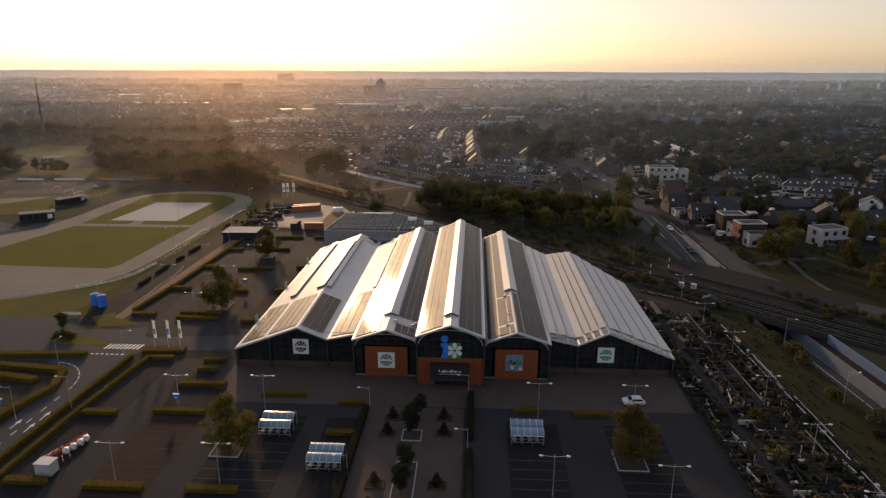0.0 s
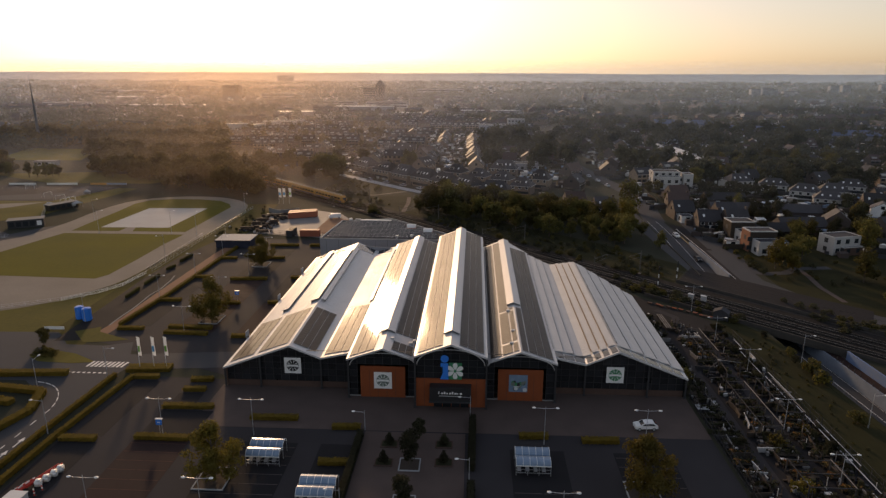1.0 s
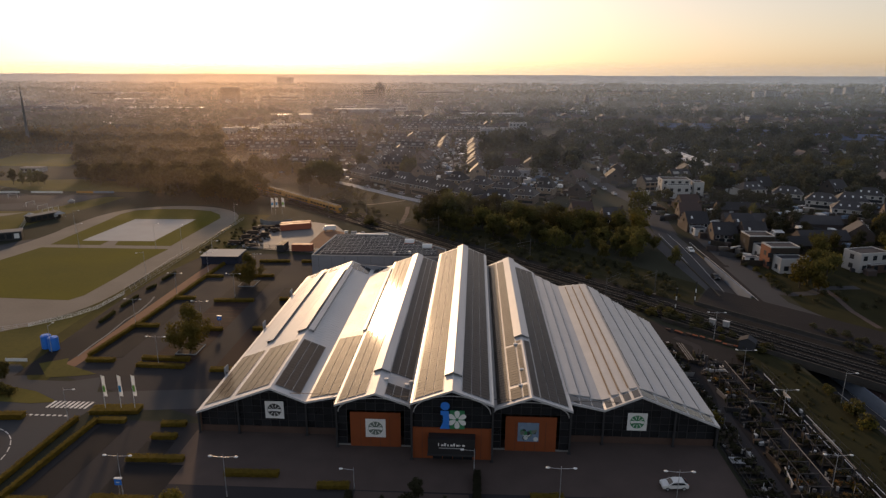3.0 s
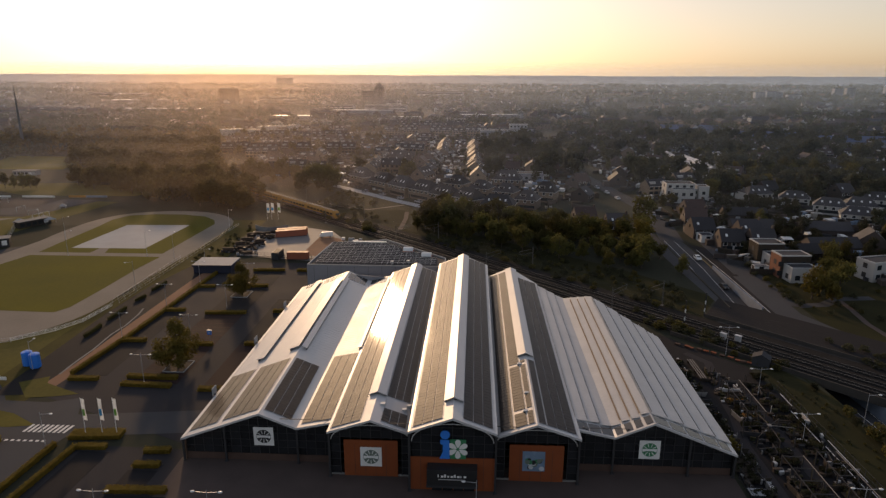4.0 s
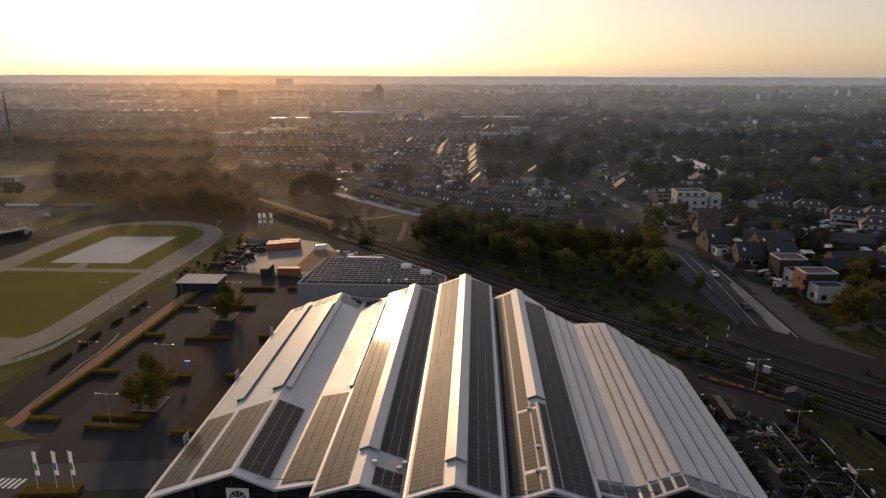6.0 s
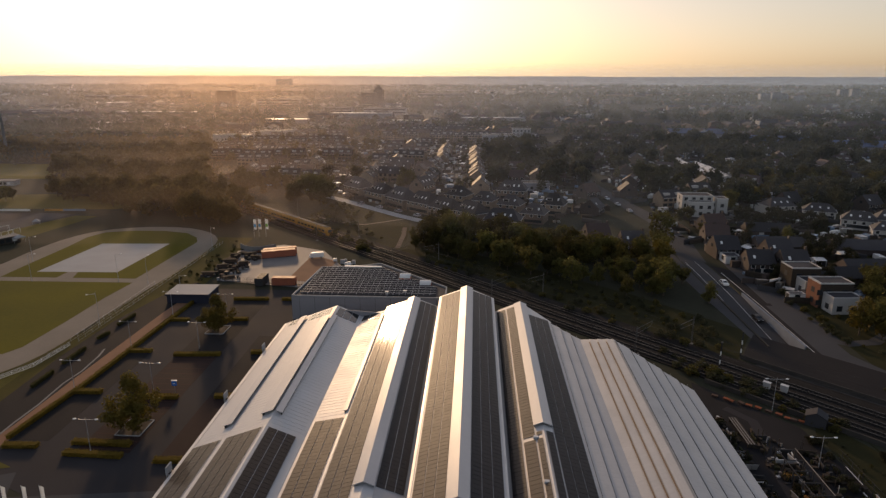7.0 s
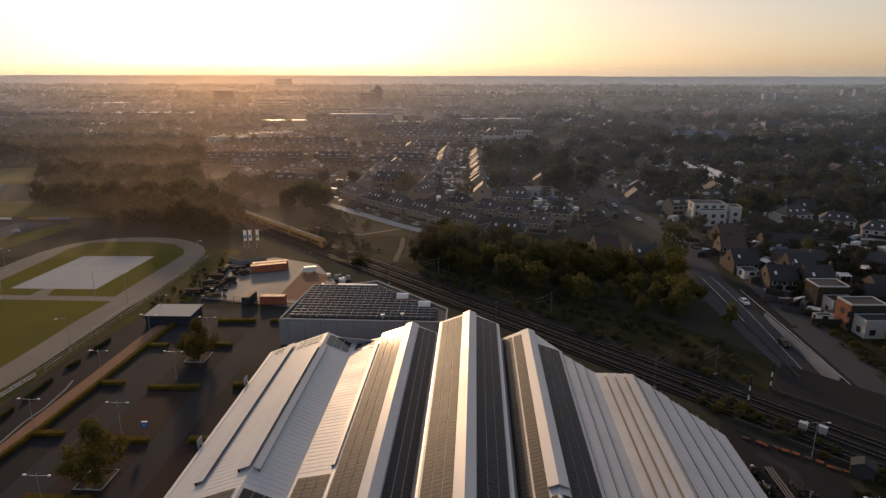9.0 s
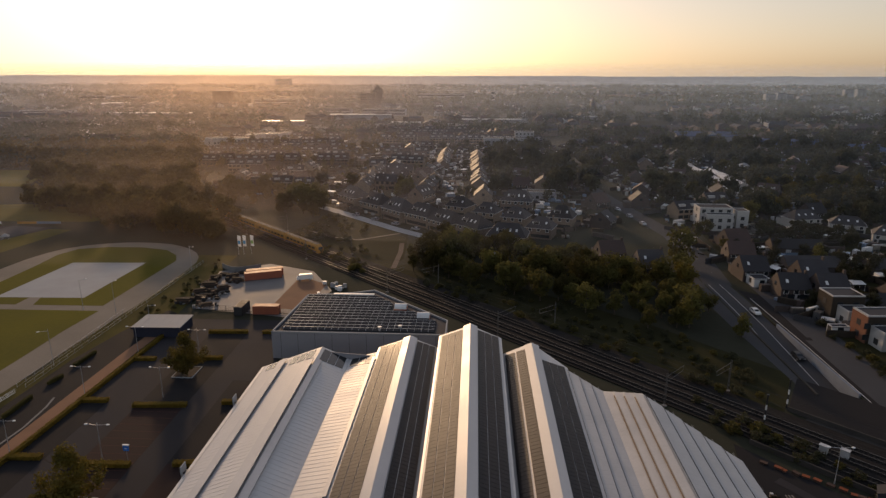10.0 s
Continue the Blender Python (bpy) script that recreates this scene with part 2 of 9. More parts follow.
    # pale blue-grey base holds the haze of the far horizon
    hills=mat("haze_painted_hills", (0.34, 0.36, 0.40), (0.28, 0.30, 0.335), 0.95, scale=0.004, fine=0.05, bump=0.0, leaf=0.5, spec=0.0),
    cloth=mat("flag_cloth", (0.70, 0.74, 0.76), (0.60, 0.64, 0.66), 0.8, bump=0.05, leaf=0.3),
    cloth_blue=mat("flag_cloth_blue", (0.05, 0.35, 0.62), (0.04, 0.28, 0.5), 0.8, bump=0.05, leaf=0.3),
    cloth_green=mat("flag_cloth_green", (0.25, 0.50, 0.12), (0.2, 0.4, 0.09), 0.8, bump=0.05, leaf=0.3),
    bluehall=mat("blue_sheet_roof", (0.075, 0.11, 0.20), (0.055, 0.08, 0.15), 0.8, bump=0.05, spec=0.1),
)


# ---- mesh helpers ----
def box(bm, x0, x1, y0, y1, z0, z1):
    v = [bm.verts.new(p) for p in ((x0, y0, z0), (x1, y0, z0), (x1, y1, z0), (x0, y1, z0), (x0, y0, z1), (x1, y0, z1), (x1, y1, z1), (x0, y1, z1))]
    for f in ((3, 2, 1, 0), (4, 5, 6, 7), (0, 1, 5, 4), (1, 2, 6, 5), (2, 3, 7, 6), (3, 0, 4, 7)):
        bm.faces.new([v[i] for i in f])
    return v


def slab(bm, pts, thick, axis=(0, 0, -1)):
    """A plate: the polygon pts and its copy thick metres along axis, closed round the rim."""
    d = Vector(axis) * thick
    a = [bm.verts.new(p) for p in pts]
    b = [bm.verts.new(Vector(p) + d) for p in pts]
    bm.faces.new(a)
    bm.faces.new(b[::-1])
    k = len(a)
    for i in range(k):
        bm.faces.new((a[i], b[i], b[(i + 1) % k], a[(i + 1) % k]))


def tube(bm, p, q, r0, r1=None, n=6):
    p, q = Vector(p), Vector(q)
    r1 = r0 if r1 is None else r1
    w = (q - p).normalized()
    u = w.orthogonal().normalized()
    v = w.cross(u)
    rings = []
    for c, r in ((p, r0), (q, r1)):
        rings.append([bm.verts.new(c + (u * math.cos(2 * math.pi * i / n) + v * math.sin(2 * math.pi * i / n)) * r) for i in range(n)])
    for i in range(n):
        bm.faces.new((rings[0][i], rings[0][(i + 1) % n], rings[1][(i + 1) % n], rings[1][i]))
    bm.faces.new(rings[0][::-1])
    bm.faces.new(rings[1])


def mesh_of(bm, name, material, smooth=False):
    bmesh.ops.recalc_face_normals(bm, faces=bm.faces)
    me = bpy.data.meshes.new(name)
    bm.to_mesh(me)
    bm.free()
    me.materials.append(material)
    if smooth:
        me.polygons.foreach_set("use_smooth", [True] * len(me.polygons))
    return me


def part(name, bm, material, parent=None, label="", smooth=False):
    ob = new(name, mesh_of(bm, name, material, smooth))
    ob.parent = parent
    if label:
        ob["label"] = label
    return ob


def thing(name, label, category, at=(0, 0, 0), turn=0, group="", kind=""):
    ob = new(name)
    ob.matrix_basis = pose(*at, 0, 0, turn)
    return tagged(ob, label, category, group, kind)


def boxpart(name, material, parent, x0, x1, y0, y1, z0, z1, label="", bevel=0.0):
    bm = bmesh.new()
    box(bm, x0, x1, y0, y1, z0, z1)
    if bevel:
        bmesh.ops.bevel(bm, geom=bm.edges[:], offset=bevel, segments=1, affect="EDGES")
    return part(name, bm, material, parent, label)


def sheet(name, pts, z, material, label, thick=0.0):
    """A flat piece of the setting, laid on the ground."""
    bm = bmesh.new()
    slab(bm, [(x, y, z) for x, y in pts], max(thick, 0.015))
    ob = part(name, bm, material)
    return tagged(ob, label, name.replace("_", " "), kind="structure")


def strip(pts, width):
    """The outline of a band of that width along the line pts."""
    left, right = [], []
    for i, p in enumerate(pts):
        a, b = Vector(pts[max(i - 1, 0)]), Vector(pts[min(i + 1, len(pts) - 1)])
        d = (b - a).normalized()
        n = Vector((-d.y, d.x)) * width / 2
        left.append(tuple(Vector(p) + n))
        right.append(tuple(Vector(p) - n))
    return left + right[::-1]


def band(name, pts, width, z, material, label, thick=0.015):
    """A road or path of one width along a line, as a closed strip."""
    o = strip(pts, width)
    k = len(pts)
    bm = bmesh.new()
    top = [bm.verts.new((x, y, z)) for x, y in o]
    low = [bm.verts.new((x, y, z - thick)) for x, y in o]
    for i in range(k - 1):
        a, b, c, d = i, i + 1, 2 * k - 2 - i, 2 * k - 1 - i
        bm.faces.new((top[a], top[b], top[c], top[d]))
        bm.faces.new((low[d], low[c], low[b], low[a]))
    for i in range(2 * k):
        j = (i + 1) % (2 * k)
        bm.faces.new((top[i], top[j], low[j], low[i]))
    return tagged(part(name, bm, material), label, name.replace("_", " "), kind="structure")


# ---- ground ----
def lane_left(y):
    return 73.8 + 1.2 * min(max((200 - y) / 46, 0), 1) + 0.02 * min(max(154 - y, 0), 94) + 1.4 * min(max((y - 200) / 75, 0), 1)


def lane_right(y):
    return 82.3 + 4.6 * min(max((200 - y) / 52, 0), 1) + 0.06 * min(max(148 - y, 0), 88) + 0.6 * min(max((y - 200) / 75, 0), 1)


def lane_z(y):
    return -4.0 * min(max((248 - y) / 62, 0), 1)


bm = bmesh.new()
YS = [-4000, -500, 0, 40, 60, 90, 110, 130, 143, 150, 160, 170, 180, 190, 200, 220, 240, 260, 275, 320, 500, 1000, 2000, 3500, 4950]
grid = [[bm.verts.new((x, y, 0)) for x in (-4900, -300, lane_left(y), lane_right(y), 300, 4900)] for y in YS]
for (a, ya), (b, yb) in zip(zip(grid, YS), zip(grid[1:], YS[1:])):
    for i in range(5):
        if not (i == 2 and ya >= 60 and yb <= 275):
            bm.faces.new((a[i], a[i + 1], b[i + 1], b[i]))
tagged(part("ground", bm, M["ground"]), "dark rough grassy ground between streets and gardens", "ground", kind="structure")

bm = bmesh.new()
LY = [60, 90, 110, 130, 143, 150, 160, 170, 180, 190, 200, 220, 240, 260, 275]
rows = [[bm.verts.new((x, y, lane_z(y) + 0.01)) for x in (lane_left(y), lane_right(y))] for y in LY]
for a, b in zip(rows, rows[1:]):
    bm.faces.new((a[0], a[1], b[1], b[0]))
tagged(part("road", bm, M["road"]), "grey asphalt road dipping down under the railway", "road", kind="structure")


def retaining(edge, side, material, name, label, y0=60, y1=275, top=0.9, lean=0.0):
    bm = bmesh.new()
    ys = [y for y in LY if y0 <= y <= y1]
    ring = []
    for y in ys:
        x = edge(y)
        ring.append([bm.verts.new(p) for p in ((x - side * lean, y, lane_z(y) - 0.5), (x, y, top), (x + side * 0.45, y, top), (x + side * 0.45, y, lane_z(y) - 0.5))])
    for a, b in zip(ring, ring[1:]):
        for i in range(4):
            bm.faces.new((a[i], a[(i + 1) % 4], b[(i + 1) % 4], b[i]))
    bm.faces.new(ring[0])
    bm.faces.new(ring[-1][::-1])
    return tagged(part(name, bm, material), label, "retaining wall", kind="structure")


retaining(lane_left, -1, M["bank"], "bank_west", "grassy bank sloping down to the sunken road", y1=150, top=0.05, lean=4.6)
retaining(lane_left, -1, M["dark_concrete"], "wall_west", "dark weathered retaining wall beside the sunken road", y0=200, y1=240, top=0.3)
retaining(lane_right, 1, M["pale_wall"], "wall_east", "pale concrete retaining wall beside the sunken road", y0=200, y1=240, top=0.5)
retaining(lane_right, 1, M["mural"], "wall_mural", "retaining wall painted blue and white", y1=143)
retaining(lane_left, -1, M["dark_concrete"], "wall_underpass", "dark concrete underpass wall below the railway", y0=150, y1=200, top=-0.96)
retaining(lane_right, 1, M["dark_concrete"], "wall_underpass", "dark concrete underpass wall below the railway", y0=143, y1=200, top=-0.96)
bm = bmesh.new()
ring = []
for y in LY[:10]:
    x = lane_right(y) - 2.75
    ring.append([bm.verts.new(p) for p in ((x - 0.1, y, lane_z(y)), (x, y, -1.0), (x + 0.3, y, -1.0), (x + 0.35, y, lane_z(y)))])
for a, b in zip(ring, ring[1:]):
    for i in range(4):
        bm.faces.new((a[i], a[(i + 1) % 4], b[(i + 1) % 4], b[i]))
tagged(part("wall_divider", bm, M["pale_wall"]), "bluish divider wall between carriageway and cycle lane", "divider wall", kind="structure")
bm = bmesh.new()
ring = []
for y in LY[:10]:
    x = lane_right(y) - 2.45
    ring.append([bm.verts.new((x, y, -1.25)), bm.verts.new((lane_right(y) - 0.02, y, -1.25))])
for a, b in zip(ring, ring[1:]):
    bm.faces.new((a[0], a[1], b[1], b[0]))
bm.faces.new((ring[-1][0], ring[-1][1], bm.verts.new((ring[-1][1].co.x, 190, -3.9)), bm.verts.new((ring[-1][0].co.x, 190, -3.9))))
tagged(part("path", bm, M["paving"]), "raised brown cycle path above the sunken carriageway", "path", kind="structure")
divider_rail = thing("guard_rail", "low dark railing on the divider wall beside the cycle path", "railing", (0, 0, 0))
for i in range(40):
    y = 62 + 2.05 * i
    boxpart("baluster", M["frame_dark"], divider_rail, lane_right(y) - 2.66, lane_right(y) - 2.54, y - 0.06, y + 0.06, -1.0, -0.1)
for off, w, name_ in ((5.7, 0.16, "left"), (3.15, 0.1, "right")):
    bm = bmesh.new()
    ring = []
    for y in [y for y in LY if y <= 150]:
        x = lane_right(y) - off
        ring.append([bm.verts.new((x, y, lane_z(y) + 0.04)), bm.verts.new((x + w, y, lane_z(y) + 0.04))])
    for a, b in zip(ring, ring[1:]):
        bm.faces.new((a[0], a[1], b[1], b[0]))
    tagged(part("road_marking", bm, M["paint"]), "white painted line along the sunken road", "road marking", kind="structure")
for i in range(42):
    y = 62 + 2.0 * i
    b_ = tagged(part("bollard", (lambda b: (tube(b, (0, 0, 0), (0, 0, 0.75), 0.09, 0.07, 6), b)[1])(bmesh.new()), M["concrete"]), "short pale bollard beside the sunken road", "bollard", "road bollards")
    b_.matrix_basis = pose(lane_right(y) - 6.5, y, lane_z(y) + 0.01)
for f, w, y0, y1 in ((0.13, 0.13, 200, 275), (0.6, 0.13, 200, 275)):
    bm = bmesh.new()
    ring = []
    for y in [y for y in LY if y0 <= y <= y1]:
        x = lane_left(y) + f * (lane_right(y) - lane_left(y))
        ring.append([bm.verts.new((x, y, lane_z(y) + 0.04)), bm.verts.new((x + w, y, lane_z(y) + 0.04))])
    for a, b in zip(ring, ring[1:]):
        bm.faces.new((a[0], a[1], b[1], b[0]))
    tagged(part("road_marking", bm, M["paint"]), "white painted line along the road", "road marking", kind="structure")
band("road", [(79.2, 274.6), (82.6, 300), (84, 340), (78, 380), (72, 425), (62, 520), (48, 700)], 9, 0.03, M["road"], "grey asphalt street between the gardens")
# dark sheet that puts the gardens' shade into the ground colour
sheet("garden_ground", [(92.8, 165), (125, 160), (190, 250), (200, 330), (185, 368), (100, 372), (93, 300), (97.5, 262), (96, 232), (94, 202)], 0.012, M["bank"], "grass and soil of the gardens, coloured dark to stand in for shade")
band("road", [(89.2, 230), (88, 196), (95, 178), (112, 160), (150, 140)], 7, 0.025, M["road"], "narrow grey side street beside the ramp")
band("road", [(92.5, 290), (91, 260), (89.4, 232)], 5, 0.026, M["road"], "grey asphalt side lane")

sheet("pavement", [(82.9, 194), (89, 194), (91.5, 232), (92.5, 262), (83.6, 270)], 0.018, M["bay"], "dark paved street beside the ramp")
sheet("pavement", [(71.6, 200), (73.2, 200), (74.4, 262), (75.2, 290), (69, 290), (70, 235)], 0.018, M["road"], "grey footway beside the ramp")
band("road_marking", [(83.3, 194), (84.2, 229), (84.5, 262)], 0.16, 0.05, M["paint"], "white painted line along the street beside the ramp")
band("path", [(93.5, 203), (101.9, 204.6), (108, 209.6), (119, 211)], 3.2, 0.028, M["road"], "grey paved driveway to the houses")
band("path", [(108, 208), (107.4, 201), (105.7, 190.6), (106, 178)], 1.6, 0.03, M["plaza"], "narrow brown path through the rough grass")
sheet("road", [(86.4, 206), (93.5, 202), (95.5, 232), (97, 262), (91.5, 262), (88, 235)], 0.022, M["road"], "grey asphalt side street beside the ramp")
band("road", [(-10.6, 420), (-11.2, 440), (-13.6, 585), (-14.5, 660)], 5.2, 0.03, M["gravel"], "pale paved street between terraces")
# parking lot, forecourt and streets on the near side
sheet("parking_lot", [(-70, 40), (44, 40), (44, 121), (-70, 124)], 0.02, M["asphalt"], "dark asphalt parking lot with aisles")
sheet("parking_lot", [(-88, 141), (-48, 124.2), (-48, 200), (-52, 236), (-82, 236)], 0.02, M["asphalt"], "dark asphalt parking lot beside the hall")
sheet("forecourt", [(-49, 105.5), (44, 106), (44, 121.2), (-49, 121.2)], 0.035, M["plaza"], "brown brick forecourt before the hall")
sheet("forecourt", [(-17, 40), (0.8, 40), (0.8, 105.4), (-17, 105.4)], 0.036, M["plaza"], "brown brick plaza leading to the entrance")
for x0, x1, m in ((-57, -47, "paving"), (-41, -28, "bay"), (-24, -17.8, "bay"), (8.4, 17.5, "bay"), (25.8, 35.4, "bay")):
    sheet("parking_row", [(x0, 40), (x1, 40), (x1, 101), (x0, 101)], 0.037, M[m], "dark red brick parking bays" if m == "paving" else "dark grey paved parking bays")
for x0, x1, y0, y1 in ((-56, -49, 168, 200), (-72, -62, 190, 226), (-86, -79, 150, 188)):
    sheet("parking_row", [(x0, y0), (x1, y0), (x1, y1), (x0, y1)], 0.037, M["bay"], "dark grey paved parking bays")
for pts in (((-69.6, 60), (-62.8, 60), (-62.8, 99.4), (-69.6, 99.4)), ((-68.6, 101.2), (-63, 101.2), (-62.4, 122), (-67.6, 122)), ((-56.8, 101.8), (-47.2, 101.8), (-46.8, 110.6), (-56.6, 110.6)), ((-56.4, 113), (-51.4, 113), (-51.4, 117.2), (-56.4, 117.2))):
    sheet("parking_row", list(pts), 0.038, M["bay"], "dark grey paved parking bays")
sheet("verge", [(-96, 146), (-91, 149), (-89.6, 146), (-80.2, 141.8), (-84, 140.6), (-90, 139.6)], 0.05, M["grass"], "dry grass corner beside the crossing road")
sheet("verge", [(-97.4, 131.6), (-94.1, 135.2), (-88, 133.6), (-81, 129.7), (-86, 128.8), (-94, 129.3)], 0.05, M["grass"], "dry grass island at the road junction")
sheet("parking_row", [(-56, 146), (-49, 146), (-49, 168), (-56, 168)], 0.037, M["paving"], "dark red brick parking bays")
sheet("parking_row", [(-72, 147), (-62, 147), (-62, 187), (-72, 187)], 0.037, M["paving"], "dark red brick parking bays")
for x0, x1, y0, y1 in ((-57, -47, 42, 100), (-41, -28, 42, 100), (8.4, 17.5, 42, 92), (25.8, 35.4, 42, 100), (-72, -62, 148, 186)):
    bm = bmesh.new()
    y = y0
    while y < y1:
        for a, b in ((x0 + 0.2, (x0 + x1) / 2 - 0.15), ((x0 + x1) / 2 + 0.15, x1 - 0.2)):
            box(bm, a, b, y, y + 0.12, 0.035, 0.046)
        y += 2.5
    tagged(part("bay_line", bm, M["redpaint" if x0 < -45 else "bayline"]), "thin worn lines between parking bays", "road marking", kind="stuff")
band("road", [(-78, 40), (-78, 100), (-80, 116), (-90, 124), (-130, 124)], 7, 0.028, M["road"], "grey asphalt access road with white dashes")
band("road", [(-50, 133), (-75, 130), (-110, 135), (-160, 128)], 8, 0.024, M["road"], "grey asphalt road crossing before the sports ground")
sheet("road", [(-130, 144), (-99.7, 145.3), (-97.4, 143.2), (-93.2, 138.4), (-84, 138.2), (-78.3, 140.5), (-72.6, 127.4), (-73.4, 124), (-74, 88), (-82, 88), (-81.6, 112), (-88.3, 122.6), (-101.5, 124.3), (-130, 126)], 0.026, M["road"], "grey asphalt road junction with worn patches")
band("path", [(-89, 141), (-87.7, 155), (-87.8, 175), (-87.6, 190), (-87.3, 214), (-86, 236)], 3.2, 0.045, M["clay"], "brown brick path along the parking lot")
band("path", [(-89.6, 150), (-89.8, 156), (-89.7, 163), (-90.4, 172), (-89.9, 178), (-90.6, 186), (-91.5, 190)], 0.45, 0.09, M["concrete"], "pale winding concrete edging strip")
sheet("lane", [(-97.5, 140), (-98.6, 166), (-99.8, 186), (-99.2, 208), (-95.8, 229), (-91, 242), (-87.5, 240), (-89.2, 190), (-89.4, 175), (-89.2, 155), (-90.5, 141)], 0.034, M["bay"], "dark asphalt strip between the brick path and the verge")
sheet("verge", [(-200, 138), (-128.5, 156.5), (-113.5, 166.5), (-103, 181), (-101.8, 150), (-103, 139.5), (-112, 140.5), (-160, 133)], 0.016, M["grass"], "rough grass strip before the sports ground")
sheet("verge", [(-102, 128), (-89.2, 138), (-87, 236), (-92, 300), (-108, 300), (-103, 200), (-113, 166)], 0.014, M["verge"], "rough grass verge beside the sports ground")
# sports ground
def rounded(pts, times=2):
    """The outline with its corners cut into curves."""
    for _ in range(times):
        out = []
        for (xa, ya), (xb, yb) in zip(pts, pts[1:] + pts[:1]):
            out += [(xa * 0.75 + xb * 0.25, ya * 0.75 + yb * 0.25), (xa * 0.25 + xb * 0.75, ya * 0.25 + yb * 0.75)]
        pts = out
    return pts


sheet("sports_track", rounded([(-172, 226), (-168.5, 256), (-170, 276), (-168.4, 296), (-162, 309), (-148, 316), (-134, 317), (-122, 314), (-111, 306), (-104, 294), (-102.9, 278), (-102.4, 250), (-103.8, 225), (-103.9, 196), (-105, 183), (-109, 174), (-115, 164), (-129, 155), (-200, 142), (-230, 170)], 1), 0.03, M["gravel"], "pale sandy track round the sports lawn")
sheet("infield", [(-158.8, 244), (-159.3, 258), (-159.8, 282), (-161, 297), (-158, 305.5), (-148, 309), (-134, 309.4), (-122.5, 306), (-115.4, 299), (-112.2, 292), (-112.4, 270), (-112.6, 244.6)], 0.045, M["lawn"], "dull green grass infield within the track")
sheet("court", [(-150.3, 250.2), (-148.9, 287.4), (-122.0, 288.8), (-122.4, 251)], 0.06, M["court"], "pale bare court slab")
sheet("path", [(-139.5, 241), (-133, 241), (-136, 250.8), (-139.5, 250.4)], 0.055, M["gravel"], "short sandy path to the court")
sheet("sports_lawn", [(-165.6, 187.4), (-151, 187.2), (-114.6, 185.8), (-112.6, 190), (-112.2, 207), (-112.4, 226), (-111.4, 240.5), (-159.4, 240), (-166, 206)], 0.05, M["lawn"], "mown green sports lawn")
sheet("sports_pitch", [(-270, 235), (-190, 262), (-180, 336), (-270, 342), (-330, 300)], 0.02, M["grass"], "worn grass pitch beyond the track")
sheet("sports_pitch", [(-262, 300), (-205, 300), (-190, 340), (-262, 342)], 0.03, M["asphalt"], "dark grey hard sports court")
sheet("meadow", [(-296, 380), (-240, 350), (-180, 352), (-170, 372), (-236, 390)], 0.02, M["grass"], "grass field before the wood")
sheet("meadow", [(-340, 440), (-277, 441), (-298, 505), (-360, 508)], 0.02, M["lawn"], "bright green field behind the wood")
sheet("meadow", [(-84, 330), (-34, 281), (-28, 300), (-30, 336), (-72, 378)], 0.018, M["bank"], "rough grass field beside the railway")
band("path", [(-31.2, 322), (-30.2, 308), (-30.4, 287)], 1.9, 0.035, M["plaza"], "pale footpath through the grass")
band("road", [(-82, 392), (-73, 384), (-37, 346), (-16, 327), (10, 305)], 5.5, 0.03, M["court"], "pale paved lane before the row houses")
sheet("yard", [(-84, 244), (-91, 280), (-76, 290), (-58, 282), (-47, 262), (-52, 238)], 0.04, M["yard"], "pale paved storage yard")
sheet("yard", [(-62, 246), (-61, 276), (-50, 268), (-52, 244)], 0.06, M["clay"], "reddish brick part of the storage yard")
# ditch beyond the railway
band("water", [(-135, 398), (-117, 384)], 0.6, 0.03, M["water"], "narrow still ditch reflecting the sky")

# ---- railway ----
RAILS = Vector((1, -1, 0)).normalized()
SIDE = Vector((1, 1, 0)).normalized()
R0 = Vector((-2, 246, 0))


def on_rail(s, d, z=0.0):
    """A point s metres along the line from the yard's corner, d metres to its far side."""
    return R0 + RAILS * s + SIDE * d + Vector((0, 0, z))


bm = bmesh.new()
slab(bm, [on_rail(-700, -7.5, 0.25), on_rail(700, -7.5, 0.25), on_rail(700, 7.5, 0.25), on_rail(-700, 7.5, 0.25)], 0.2)
sheet("verge", [tuple(on_rail(a, b))[:2] for a, b in ((-50, 7.7), (84, 7.7), (79, 27), (40, 30), (-50, 24))], 0.0175, M["bank"], "dark scrubby bank beyond the railway")
tagged(part("railway_bed", bm, M["ballast"]), "dark stone ballast bed of the railway", "railway", kind="structure")
for d in (-5.5, -1.4, 2.7):
    for k in (-0.75, 0.75):
        bm = bmesh.new()
        slab(bm, [on_rail(-700, d + k - 0.06, 0.58), on_rail(700, d + k - 0.06, 0.58), on_rail(700, d + k + 0.06, 0.58), on_rail(-700, d + k + 0.06, 0.58)], 0.16)
        tagged(part("rail", bm, M["rail"]), "worn shiny steel rail", "rail", kind="structure")
    bm = bmesh.new()
    for i in range(420):
        s = -170 + 0.85 * i
        a = [on_rail(s, d - 1.25, 0.40), on_rail(s + 0.28, d - 1.25, 0.40), on_rail(s + 0.28, d + 1.25, 0.40), on_rail(s, d + 1.25, 0.40)]
        slab(bm, a, 0.16)
    tagged(part("sleepers", bm, M["sleeper"]), "row of grey concrete sleepers", "sleepers", kind="stuff")
